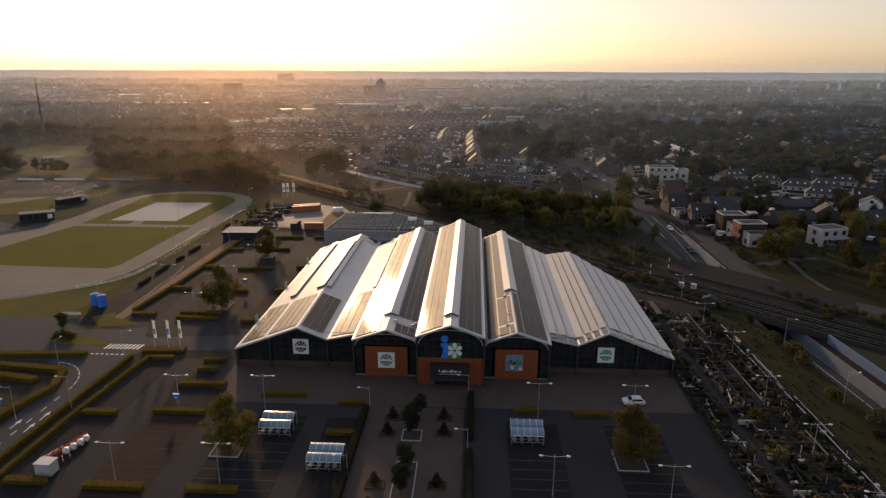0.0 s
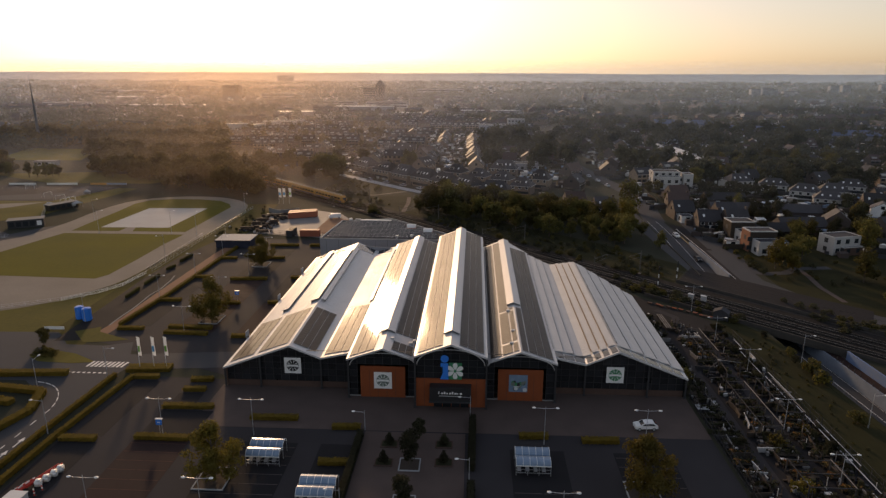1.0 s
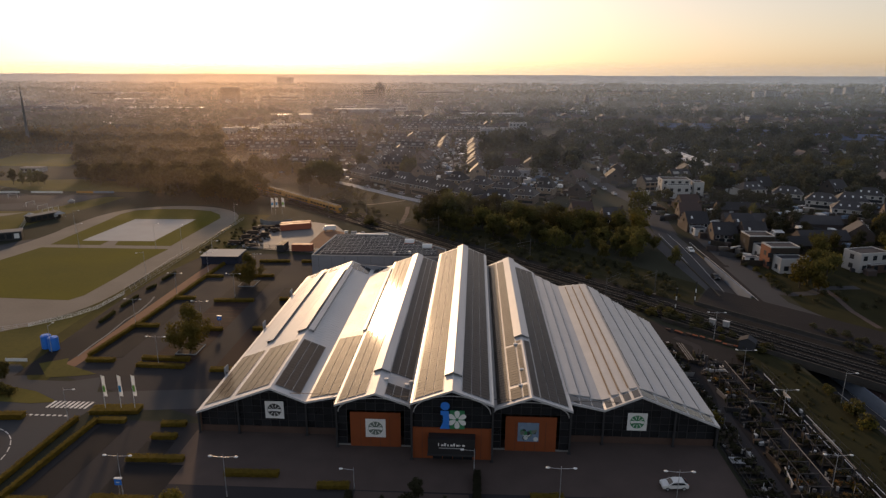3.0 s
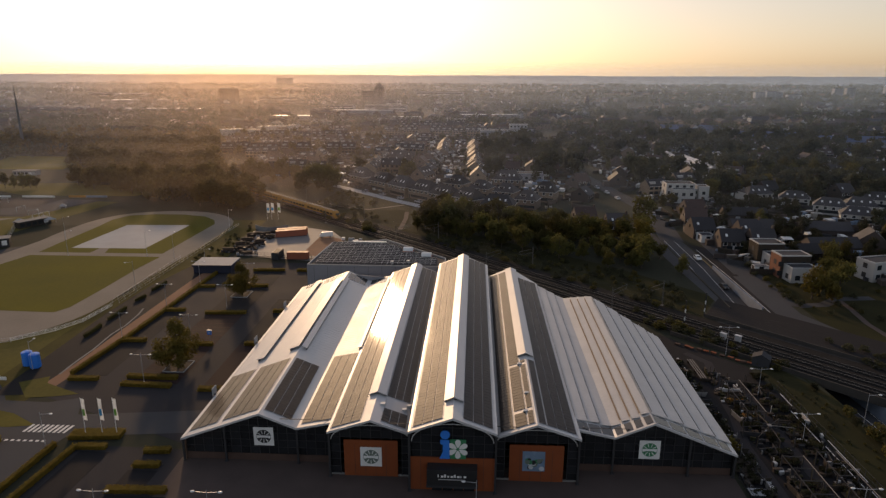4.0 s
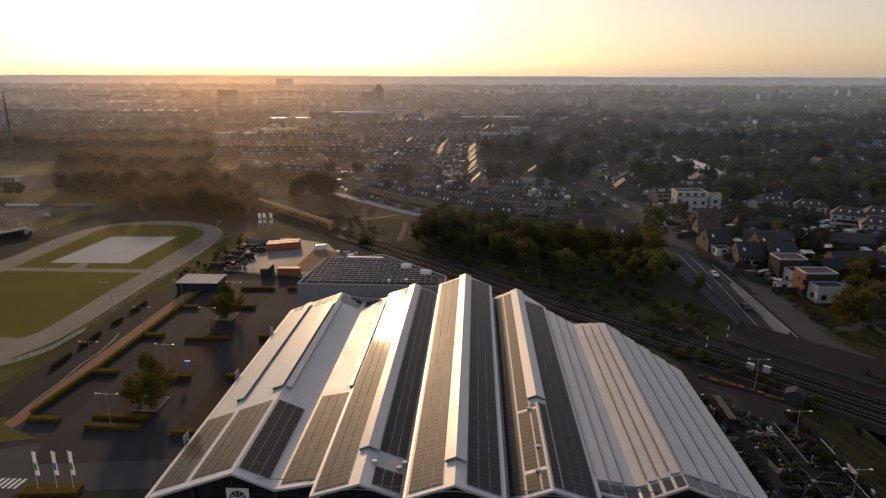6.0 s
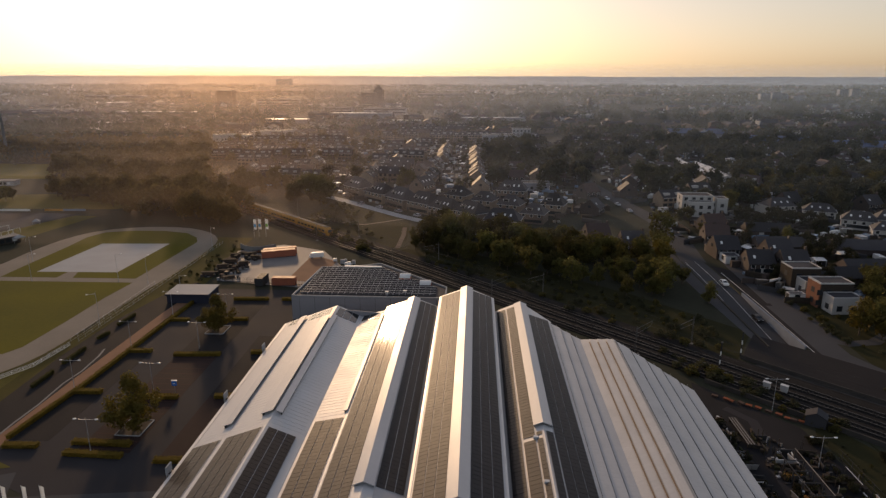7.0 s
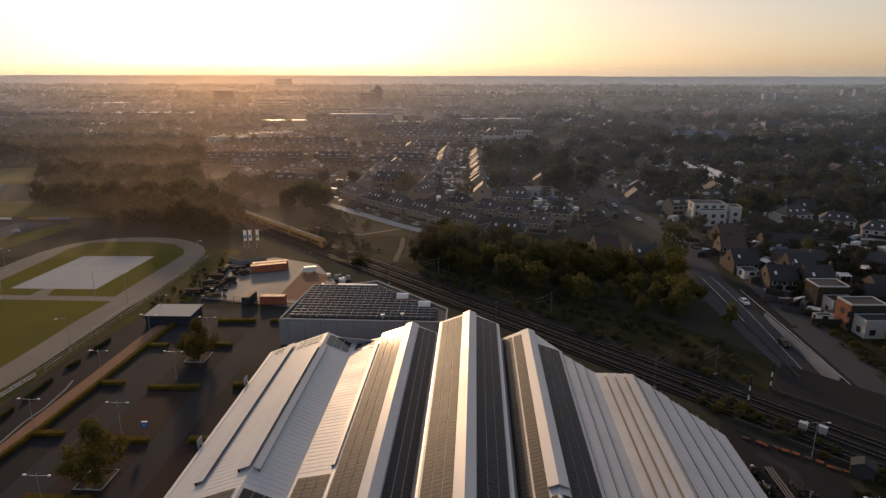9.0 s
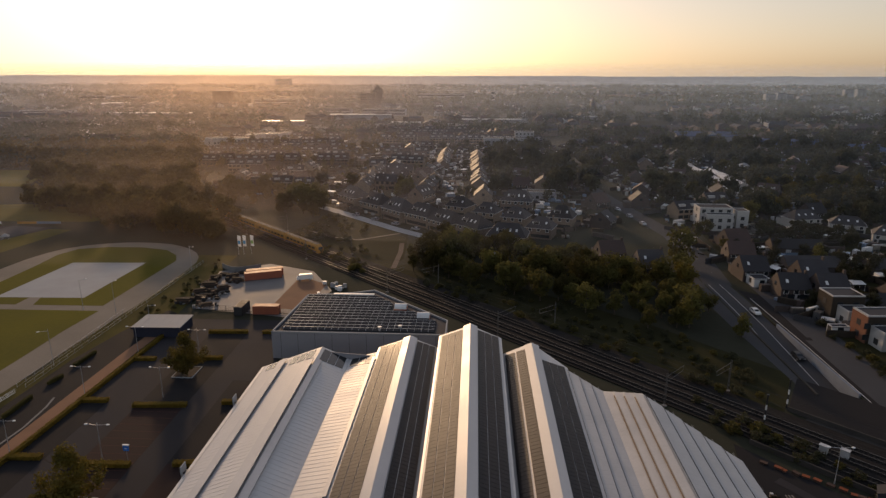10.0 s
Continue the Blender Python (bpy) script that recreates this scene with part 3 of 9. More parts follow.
# bridge deck over the sunken road
bm = bmesh.new()
slab(bm, [on_rail(88, -9.0, 0.05), on_rail(152, -9.0, 0.05), on_rail(152, 9.0, 0.05), on_rail(88, 9.0, 0.05)], 1.0)
tagged(part("railway_bridge", bm, M["dark_concrete"]), "concrete railway bridge deck over the sunken road", "bridge", kind="structure")
for d in (-9.2, 9.0):
    bm = bmesh.new()
    slab(bm, [on_rail(84, d, 1.0), on_rail(156, d, 1.0), on_rail(156, d + 0.3, 1.0), on_rail(84, d + 0.3, 1.0)], 1.3)
    tagged(part("bridge_parapet", bm, M["dark_concrete"]), "dark weathered concrete bridge parapet", "parapet", kind="structure")
bm = bmesh.new()
slab(bm, [on_rail(84, 10, 0.06), on_rail(136, 10, 0.06), on_rail(132, 26, 0.06), on_rail(80, 26, 0.06)], 0.8)
tagged(part("road_bridge", bm, M["bay"]), "dark asphalt lane crossing the sunken road on a deck", "bridge", kind="structure")


# ---- the garden centre hall ----
CX = -2.2
hall = thing("garden_centre", "large white-roofed garden centre hall with six gabled bays", "garden centre", (CX, 121, 0))
HALL = Matrix.Translation((-CX, -121, 0))


def hpart(name, bm, material, label="", parent=None):
    """A part of the hall, built in world metres."""
    me = mesh_of(bm, name, material)
    ob = new(name, me)
    if parent is None:
        ob.parent = hall
        ob.matrix_basis = HALL
    else:
        ob.parent = parent
    if label:
        ob["label"] = label
    return ob


# the section of the roof: x, z of each break
EAVE, VALLEY, RIDGE_OUT, B2_EAVE, B2_RIDGE, B3_EAVE, B3_RIDGE = 4.3, 6.9, 9.4, 8.4, 10.7, 10.8, 13.3
X_EAVE, X_RIDGE, X_VALLEY, X_B2, X_B2R, X_B3 = 46.2, 32.5, 26.3, 20.1, 13.3, 6.65
F_OUT, F_B2, F_B3 = 120.3, 117.1, 114.0
slopes = {}


def roof_slope(key, xa, za, xb, zb, y0, ya, yb, material, thick=0.22):
    """One plane of the roof from (xa, za) to (xb, zb), from y0 back to ya at xa and yb at xb."""
    bm = bmesh.new()
    slab(bm, [(xa, y0, za), (xb, y0, zb), (xb, yb, zb), (xa, ya, za)], thick)
    slopes[key] = (xa, za, xb, zb, y0, ya, yb)
    return hpart("roof_slope", bm, material)


roof_slope("L1", CX - X_EAVE, EAVE, CX - X_RIDGE, RIDGE_OUT, F_OUT, 198.4, 198.8, M["roof"])
roof_slope("L2", CX - X_VALLEY, VALLEY, CX - X_RIDGE, RIDGE_OUT, F_OUT, 198.4, 198.8, M["roof"])
roof_slope("L3", CX - X_VALLEY, VALLEY, CX - X_B2 - 0.02, 8.2, F_OUT, 198.4, 199.5, M["roof"])
roof_slope("B2L", CX - X_B2 - 0.25, B2_EAVE - 0.06, CX - X_B2R, B2_RIDGE, F_B2, 201.5, 202, M["roof"])
roof_slope("B2R", CX - X_B3 - 0.02, B2_EAVE, CX - X_B2R, B2_RIDGE, F_B2, 201.5, 202, M["roof"])
roof_slope("B3L", CX - X_B3 - 0.25, B3_EAVE - 0.06, CX, B3_RIDGE, F_B3, 203, 203.4, M["roof"])
roof_slope("B3R", CX + X_B3 + 0.25, B3_EAVE - 0.06, CX, B3_RIDGE, F_B3, 202.5, 203.4, M["roof"])
roof_slope("B4L", CX + X_B3 + 0.45, B2_EAVE, CX + X_B2R, B2_RIDGE, F_B2, 199.2, 200.4, M["roof"])
roof_slope("B4R", CX + X_B2 + 0.25, B2_EAVE - 0.06, CX + X_B2R, B2_RIDGE, F_B2, 193.4, 200.4, M["roof"])
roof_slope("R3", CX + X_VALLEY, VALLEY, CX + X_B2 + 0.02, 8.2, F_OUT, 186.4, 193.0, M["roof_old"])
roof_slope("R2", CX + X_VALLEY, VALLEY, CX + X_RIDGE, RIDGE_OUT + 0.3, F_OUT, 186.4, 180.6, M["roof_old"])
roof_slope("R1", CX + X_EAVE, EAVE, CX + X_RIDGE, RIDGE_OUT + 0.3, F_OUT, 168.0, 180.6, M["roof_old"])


def on_slope(key, f, y, lift=0.0):
    """The point at the fraction f up a slope (0 eave, 1 ridge), lifted off its surface."""
    xa, za, xb, zb = slopes[key][:4]
    n = Vector((-(zb - za), 0, xb - xa)).normalized()
    if n.z < 0:
        n = -n
    return Vector((xa + f * (xb - xa), y, za + f * (zb - za))) + n * lift


def trim(key, f0, f1, y0, y1, lift, material, name="flashing", thick=0.08):
    bm = bmesh.new()
    slab(bm, [on_slope(key, f0, y0, lift), on_slope(key, f1, y0, lift), on_slope(key, f1, y1, lift), on_slope(key, f0, y1, lift)], thick)
    return hpart(name, bm, material)


# white verge boards on each gable's front edge, and gutters in the valleys
for key in slopes:
    xa, za, xb, zb, y0, ya, yb = slopes[key]
    bm = bmesh.new()
    slab(bm, [(xa, y0 - 0.12, za - 0.28), (xb, y0 - 0.12, zb - 0.28), (xb, y0 - 0.12, zb + 0.1), (xa, y0 - 0.12, za + 0.1)], 0.115, (0, 1, 0))
    hpart("verge_board", bm, M["cap"])
    if key in ("L1", "L2", "B2L", "B3L", "B3R", "B4L", "B4R", "R2", "R1"):
        trim(key, 0.0, 0.06, y0 + 0.05, min(ya, yb) - 0.3, 0.06, M["gutter"], "gutter", 0.05)


def ridge_cap(xr, zr, run, slope, y0, y1, lift, name="ridge_vent"):
    """The raised white vent over a ridge: two plates with a closed front."""
    bm = bmesh.new()
    d = 0.14
    prof = [(xr - run, zr - run * slope + lift - 0.12), (xr, zr + lift), (xr + run, zr - run * slope + lift - 0.12)]
    outer = [(x, z + d) for x, z in prof]
    pts = outer + prof[::-1]
    a = [bm.verts.new((x, y0, z)) for x, z in pts]
    b = [bm.verts.new((x, y1, z)) for x, z in pts]
    bm.faces.new(a)
    bm.faces.new(b[::-1])
    for i in range(len(pts)):
        j = (i + 1) % len(pts)
        bm.faces.new((a[i], b[i], b[j], a[j]))
    cap = hpart(name, bm, M["cap"])
    bm = bmesh.new()
    for x in (xr - run * 0.9, xr + run * 0.9):
        box(bm, x - 0.05, x + 0.05, y0 + 0.3, y1 - 0.3, zr - run * slope - 0.15, zr - run * slope + lift - 0.02)
    me = mesh_of(bm, "vent_side", M["frame_dark"])
    side = new("vent_side", me)
    side.parent = cap
    return cap


ridge_cap(CX - X_B2R, B2_RIDGE, 1.55, 0.34, 125.6, 201.8, 0.45)
ridge_cap(CX, B3_RIDGE, 1.55, 0.37, 119.6, 203.2, 0.45)
ridge_cap(CX + X_B2R, B2_RIDGE, 1.55, 0.34, 142.6, 199.2, 0.45)
for key, f0, f1, y0, y1 in (("L1", 0.34, 0.46, 146.2, 197.5), ("L1", 0.84, 1.0, 146.4, 192), ("L2", 0.80, 0.97, 146.4, 192), ("L3", 0.88, 0.99, 149.2, 196)):
    trim(key, f0, f1, y0, y1, 0.55, M["cap"], "ridge_vent", 0.10)
    trim(key, f0 + 0.02, f0 + 0.03, y0, y1, 0.45, M["frame_dark"], "vent_side", 0.45)

# dark glazed strips at the back ends of the western gables
for key, f0, f1, y0 in (("L1", 0.12, 0.36, 195.2), ("L1", 0.52, 0.93, 194.0), ("L2", 0.10, 0.90, 192.8), ("L3", 0.08, 0.92, 194.2)):
    for k in range(3):
        a = f0 + (f1 - f0) * k / 3
        trim(key, a + 0.01, a + (f1 - f0) / 3 - 0.01, y0, 198.0, 0.05, M["glass"], "roof_pane", 0.04)

# standing seams from eave to ridge on the bare sheets
for key, y0, f0, f1 in (("L1", 143, 0.07, 0.99), ("L2", 143.5, 0.07, 0.99), ("L3", 149, 0.02, 0.99), ("R3", 124.5, 0.02, 0.99)):
    bm = bmesh.new()
    for y in np.arange(y0, min(slopes[key][5:]) - 0.4, 1.1):
        y = float(y)
        slab(bm, [on_slope(key, f0, y, 0.022), on_slope(key, f1, y, 0.022), on_slope(key, f1, y + 0.05, 0.022), on_slope(key, f0, y + 0.05, 0.022)], 0.02)
    tagged(hpart("standing_seam", bm, M["roof"]), "raised standing seams of the metal roof", kind="stuff")

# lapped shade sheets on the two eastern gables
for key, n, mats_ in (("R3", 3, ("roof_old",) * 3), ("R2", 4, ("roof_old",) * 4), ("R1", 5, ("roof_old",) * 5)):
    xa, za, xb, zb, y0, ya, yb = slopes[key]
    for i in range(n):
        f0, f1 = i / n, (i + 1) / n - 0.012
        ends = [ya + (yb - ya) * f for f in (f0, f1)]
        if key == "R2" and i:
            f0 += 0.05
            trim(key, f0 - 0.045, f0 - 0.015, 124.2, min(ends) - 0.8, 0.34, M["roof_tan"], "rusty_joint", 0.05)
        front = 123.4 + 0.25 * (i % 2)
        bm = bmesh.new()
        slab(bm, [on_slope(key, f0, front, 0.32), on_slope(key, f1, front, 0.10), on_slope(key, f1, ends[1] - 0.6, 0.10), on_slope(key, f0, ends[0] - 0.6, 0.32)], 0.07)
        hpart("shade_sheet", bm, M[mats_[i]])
        for k in range(1, 3):
            trim(key, f0 + (f1 - f0) * k / 3, f0 + (f1 - f0) * k / 3 + 0.006, front + 0.1, ends[1] - 1.0, 0.29 - 0.07 * k, M["gutter"], "sheet_seam", 0.04)
        if key != "R2":
            trim(key, f1 - 0.002, f1 + 0.008, front + 0.3, ends[1] - 0.8, 0.37, M["frame_dark"], "sheet_joint", 0.05)
        bm = bmesh.new()
        for y in np.arange(front + 0.5, min(ends) - 1.2, 1.15):
            y = float(y)
            slab(bm, [on_slope(key, f0 + 0.004, y, 0.326), on_slope(key, f1 - 0.004, y, 0.106), on_slope(key, f1 - 0.004, y + 0.04, 0.106), on_slope(key, f0 + 0.004, y + 0.04, 0.326)], 0.03)
        tagged(hpart("sheet_rib", bm, M["roof_old"]), "fine raised ribs across the shade sheets", kind="stuff")
        trim(key, f0 + 0.03 / n, f1 - 0.03 / n, y0 + 0.5, 123.1, 0.05, M["glass"], "roof_pane", 0.04)

# ---- walls of the hall ----
def roof_z(x):
    """Height of the roof's underside at x, for the front and back walls."""
    d = abs(x - CX)
    pts = ((0, B3_RIDGE), (X_B3, B3_EAVE), (X_B3 + 0.001, B2_EAVE), (X_B2R, B2_RIDGE), (X_B2, B2_EAVE), (X_B2 + 0.001, 8.2), (X_VALLEY, VALLEY), (X_RIDGE, RIDGE_OUT), (X_EAVE, EAVE))
    for (a, za), (b, zb) in zip(pts, pts[1:]):
        if a <= d <= b:
            return za + (zb - za) * (d - a) / (b - a) - 0.25
    return EAVE - 0.25


def glazed(x0, x1, y, z0, name, cell=1.66, rise=1.35, holes=()):
    """A glazed front: a pane in each cell under the roofline, with dark bars between."""
    wall = hpart(name, (lambda b: (box(b, x0, x1, y - 0.06, y + 0.2, 0.0, z0), b)[1])(bmesh.new()), M["plinth"] if z0 > 0.5 else M["concrete"])
    n = max(1, round((x1 - x0) / cell))
    w = (x1 - x0) / n
    for i in range(n):
        a, b = x0 + i * w, x0 + (i + 1) * w
        za, zb = roof_z(a + 0.01), roof_z(b - 0.01)
        bm = bmesh.new()
        box(bm, a - 0.045, a + 0.045, y - 0.1, y + 0.08, z0, za)
        bar = new("mullion", mesh_of(bm, "mullion", M["frame_dark"]))
        bar.parent = wall
        z = z0
        while z < max(za, zb) - 0.1:
            top = z + rise
            p = [(a + 0.045, z + 0.03), (b - 0.045, z + 0.03), (b - 0.045, min(top - 0.03, zb)), (a + 0.045, min(top - 0.03, za))]
            mid = ((a + b) / 2, z + rise / 2)
            if min(p[2][1], p[3][1]) > z + 0.05 and not any(h[0] < mid[0] < h[1] and h[2] < mid[1] < h[3] for h in holes):
                bm = bmesh.new()
                slab(bm, [(px, y, pz) for px, pz in p], 0.03, (0, 1, 0))
                pane = new("pane", mesh_of(bm, "pane", M["glass"]))
                pane.parent = wall
            z = top
    z = z0 + rise
    while z < max(roof_z(x0 + 0.1), roof_z((x0 + x1) / 2), roof_z(x1 - 0.1)) - 0.3:
        xs = [x for x in np.linspace(x0, x1, 80) if roof_z(x) > z]
        if xs:
            bm = bmesh.new()
            box(bm, min(xs), max(xs), y - 0.08, y + 0.06, z - 0.03, z + 0.03)
            bar = new("transom", mesh_of(bm, "transom", M["frame_dark"]))
            bar.parent = wall
        z += rise
    return wall


W_OUT, W_B2, W_B3 = 121.2, 118.0, 115.0
glazed(CX - X_EAVE + 0.3, CX - X_B2, W_OUT, 1.3, "front_wall")
glazed(CX + X_B2, CX + X_EAVE - 0.3, W_OUT, 1.3, "front_wall")
glazed(CX - X_B2, CX - X_B3, W_B2, 0.3, "front_wall", holes=((-20.0, -11.3, 0, 6.4),))
glazed(CX + X_B3, CX + X_B2, W_B2, 0.3, "front_wall", holes=((6.9, 15.6, 0, 6.4),))
glazed(CX - X_B3, CX + X_B3, W_B3, 0.3, "front_wall", holes=((-8.9, 4.5, 0, 6.2),))


def board(name, x0, x1, z0, z1, y, material, label="", thick=0.18):
    bm = bmesh.new()
    box(bm, x0, x1, y - thick, y, z0, z1)
    return hpart(name, bm, material, label)


board("cladding", -20.0, -11.2, 0.05, 6.65, W_B2 - 0.05, M["orange"], "rust-orange panelled wall")
board("cladding", 6.9, 15.6, 0.05, 6.65, W_B2 - 0.05, M["orange"], "rust-orange panelled wall")
board("cladding", -8.8, 4.4, 0.05, 5.9, W_B3 - 0.05, M["orange"], "rust-orange panelled wall")
for y, xs in ((W_B2 - 0.26, (-18.2, -16.5, -14.8, -13.1, 8.6, 10.3, 12.0, 13.8)), (W_B3 - 0.26, (-7.2, 2.7))):
    for x in xs:
        board("cladding_joint", x - 0.02, x + 0.02, 0.1, 5.8, y, M["frame_dark"], thick=0.012)
# entrance board with its doors
entrance = board("entrance_canopy", -6.1, 1.7, 2.2, 5.0, W_B3 - 0.3, M["black"], "black entrance canopy with pale lettering bars", 1.9)
board("canopy_edge", -6.2, 1.8, 1.95, 2.2, W_B3 - 0.3, M["frame_dark"], thick=2.1)
for i in range(9):
    w = (0.16, 0.4, 0.3, 0.26, 0.4, 0.3, 0.4, 0.16, 0.42)[i]
    board("letter_bar", -4.4 + 0.5 * i, -4.4 + 0.5 * i + w, 3.75, 4.05 + (0.22 if i in (0, 2, 5) else 0), W_B3 - 2.2, M["white"], thick=0.05)
board("small_text_bar", -4.3, -0.1, 3.3, 3.42, W_B3 - 2.2, M["gutter"], thick=0.04)
for x in (-4.6, -2.9, -1.2, 0.5):
    board("sliding_door", x - 0.8, x + 0.8, 0.05, 1.94, W_B3 - 0.28, M["glass"], thick=0.06)
# columns under the verge and arched braces
for x, y, z in ((CX - 46.0, F_OUT + 0.3, 4.0), (-40.9, F_OUT + 0.3, 6.6), (CX - 26.3, F_OUT + 0.3, 6.7), (CX - 20.1, F_B2 + 0.3, 8.2), (CX - 6.75, F_B3 + 0.3, 10.5),
                (CX + 6.75, F_B3 + 0.3, 10.5), (CX + 20.1, F_B2 + 0.3, 8.2), (CX + 26.3, F_OUT + 0.3, 6.7), (36.4, F_OUT + 0.3, 6.8), (CX + 46.0, F_OUT + 0.3, 4.0)):
    bm = bmesh.new()
    box(bm, x - 0.16, x + 0.16, y - 0.16, y + 0.16, 0, z)
    box(bm, x - 0.3, x + 0.3, y - 0.3, y + 0.3, 0, 0.12)
    hpart("column", bm, M["frame_dark"])
for xc, half, ze, zr, y in ((CX - X_B2R, 6.5, 6.9, 9.6, F_B2 + 0.35), (CX, 6.4, 9.0, 12.1, F_B3 + 0.35), (CX + X_B2R, 6.5, 6.9, 9.6, F_B2 + 0.35)):
    bm = bmesh.new()
    pts = [(xc + half * math.cos(math.pi * i / 14), y, ze + (zr - ze) * math.sin(math.pi * i / 14)) for i in range(15)]
    rings = [[bm.verts.new((xc + (x - xc) * (1 + q / half), y + 0.07 * math.sin(k), z + q)) for k, q in ((k, 0.07 * math.cos(k)) for k in (0, 1.05, 2.09, 3.14, 4.19, 5.24))] for x, y, z in pts]
    for a, b in zip(rings, rings[1:]):
        for k in range(6):
            bm.faces.new((a[k], a[(k + 1) % 6], b[(k + 1) % 6], b[k]))
    hpart("arched_brace", bm, M["gutter"])
# side, clerestory and back walls
def flat_wall(pts, thick, axis, material, name="side_wall"):
    bm = bmesh.new()
    slab(bm, pts, thick, axis)
    return hpart(name, bm, material)


flat_wall([(CX - X_EAVE + 0.3, 121, 0), (CX - X_EAVE + 0.3, 198, 0), (CX - X_EAVE + 0.3, 198, 4.05), (CX - X_EAVE + 0.3, 121, 4.05)], 0.2, (1, 0, 0), M["plinth"])
flat_wall([(CX + X_EAVE - 0.3, 121, 0), (CX + X_EAVE - 0.3, 167, 0), (CX + X_EAVE - 0.3, 167, 4.05), (CX + X_EAVE - 0.3, 121, 4.05)], 0.2, (-1, 0, 0), M["glass"])
for s, a, b, y0, y1 in ((-1, B2_EAVE - 0.4, B3_EAVE - 0.2, 115, 202.5), (1, B2_EAVE - 0.4, B3_EAVE - 0.2, 115, 202.5)):
    x = CX + s * X_B3
    flat_wall([(x, y0, a), (x, y1, a), (x, y1, b), (x, y0, b)], 0.15, (-s, 0, 0), M["frame_dark"], "clerestory")
for s in (-1, 1):
    x = CX + s * X_B2
    for y0, y1, z1 in ((118, 121.2, 8.2), (121.2, 192, 8.1)):
        flat_wall([(x, y0, 0), (x, y1, 0), (x, y1, z1), (x, y0, z1)], 0.15, (-s, 0, 0), M["glass"], "side_wall")
    x = CX + s * (X_B3 - 0.05)
    flat_wall([(x, 115, 0), (x, 118, 0), (x, 118, 10.4), (x, 115, 10.4)], 0.15, (-s, 0, 0), M["glass"], "side_wall")
for xa, xb, ya, yb in ((CX - X_EAVE, CX - X_B2, 198, 198), (CX - X_B2, CX - X_B3, 201, 201), (CX - X_B3, CX + X_B3, 202.3, 202.3), (CX + X_B3, CX + X_B2R, 198.6, 199.6),
                       (CX + X_B2R, CX + X_B2, 199.6, 192.6), (CX + X_B2, CX + X_VALLEY, 192.4, 185.8), (CX + X_VALLEY, CX + X_RIDGE, 185.8, 180), (CX + X_RIDGE, CX + X_EAVE, 180, 167.4)):
    bm = bmesh.new()
    xm, ym = (xa + xb) / 2, (ya + yb) / 2
    slab(bm, [(xa, ya, 0), (xb, yb, 0), (xb, yb, roof_z(xb - 0.02) - 0.1), (xm, ym, roof_z(xm) - 0.1), (xa, ya, roof_z(xa + 0.02) - 0.1)], 0.15, (0, -1, 0))
    hpart("back_wall", bm, M["grey_wall"])

# ---- solar panels ----
PW, PD = 1.56, 1.0
pbm = bmesh.new()
box(pbm, -PW / 2, PW / 2, -PD / 2 + 0.03, PD / 2 - 0.03, -0.02, 0.02)
panel_mesh = mesh_of(pbm, "solar_panel", M["panel"])
rest = bmesh.new()
panel_spots = []


def panel_field(key, f0, f1, cols, y0, y1, skip=()):
    """A field of landscape panels between the fractions f0 and f1 of a slope."""
    xa, za, xb, zb = slopes[key][:4]
    run = math.hypot(xb - xa, zb - za)
    pitch = math.atan2(zb - za, xb - xa) if xb > xa else math.atan2(za - zb, xa - xb)
    rows = int((y1 - y0) / PD)
    trim(key, f0 - 0.01, f1 + 0.01, y0 - 0.1, y0 + rows * PD + 0.1, 0.07, M["rack"], "panel_rack", 0.05)
    for c in range(cols):
        f = f0 + (f1 - f0) * (c + 0.5) / cols
        for r in range(rows):
            y = y0 + (r + 0.5) * PD
            if not any(a < y < b for a, b in skip):
                panel_spots.append((y, on_slope(key, f, y, 0.12), -pitch, (run * (f1 - f0) / cols - 0.11) / PW))


panel_field("L1", 0.06, 0.42, 3, 122, 142)
panel_field("L1", 0.50, 0.95, 4, 122, 142)
panel_field("L2", 0.20, 0.93, 3, 122, 142.5)
panel_field("L3", 0.10, 0.92, 3, 121.5, 148)
panel_field("B2L", 0.08, 0.76, 3, 118, 201)
panel_field("B2R", 0.16, 0.76, 3, 118, 201, skip=((122, 126.5),))
panel_field("B3L", 0.10, 0.77, 3, 115, 202.5)
panel_field("B3R", 0.10, 0.77, 3, 115, 202.3)
panel_field("B4L", 0.08, 0.42, 1, 118, 198)
panel_field("B4L", 0.46, 0.77, 1, 118, 198, skip=((121.9, 122.6), (127.6, 128.4), (139.4, 140.2)))
panel_field("B4R", 0.10, 0.77, 3, 118, 193.5)
panel_field("B4R", 0.79, 0.96, 1, 118, 141)
panel_field("B4L", 0.80, 0.95, 1, 118, 141, skip=((121.9, 122.6), (127.6, 128.4), (139.4, 140.2)))
panel_spots.sort(key=lambda s: s[0])
for i, (y, p, pitch, wide) in enumerate(panel_spots):
    m = Matrix.Translation(p) @ Euler((0, pitch, 0)).to_matrix().to_4x4() @ Matrix.Diagonal((wide, 1, 1, 1))
    if i < 300:
        ob = new("solar_panel", panel_mesh)
        ob.parent = hall
        ob.matrix_basis = HALL @ m
    else:
        c = [m @ Vector(q) for q in ((-PW / 2, -PD / 2 + 0.03, 0.02), (PW / 2, -PD / 2 + 0.03, 0.02), (PW / 2, PD / 2 - 0.03, 0.02), (-PW / 2, PD / 2 - 0.03, 0.02))]
        n = (m.to_3x3() @ Vector((0, 0, -1))) * 0.04
        v = [rest.verts.new(q) for q in c] + [rest.verts.new(q + n) for q in c]
        for f in ((0, 1, 2, 3), (0, 4, 5, 1), (1, 5, 6, 2), (2, 6, 7, 3), (3, 7, 4, 0)):
            rest.faces.new([v[k] for k in f])
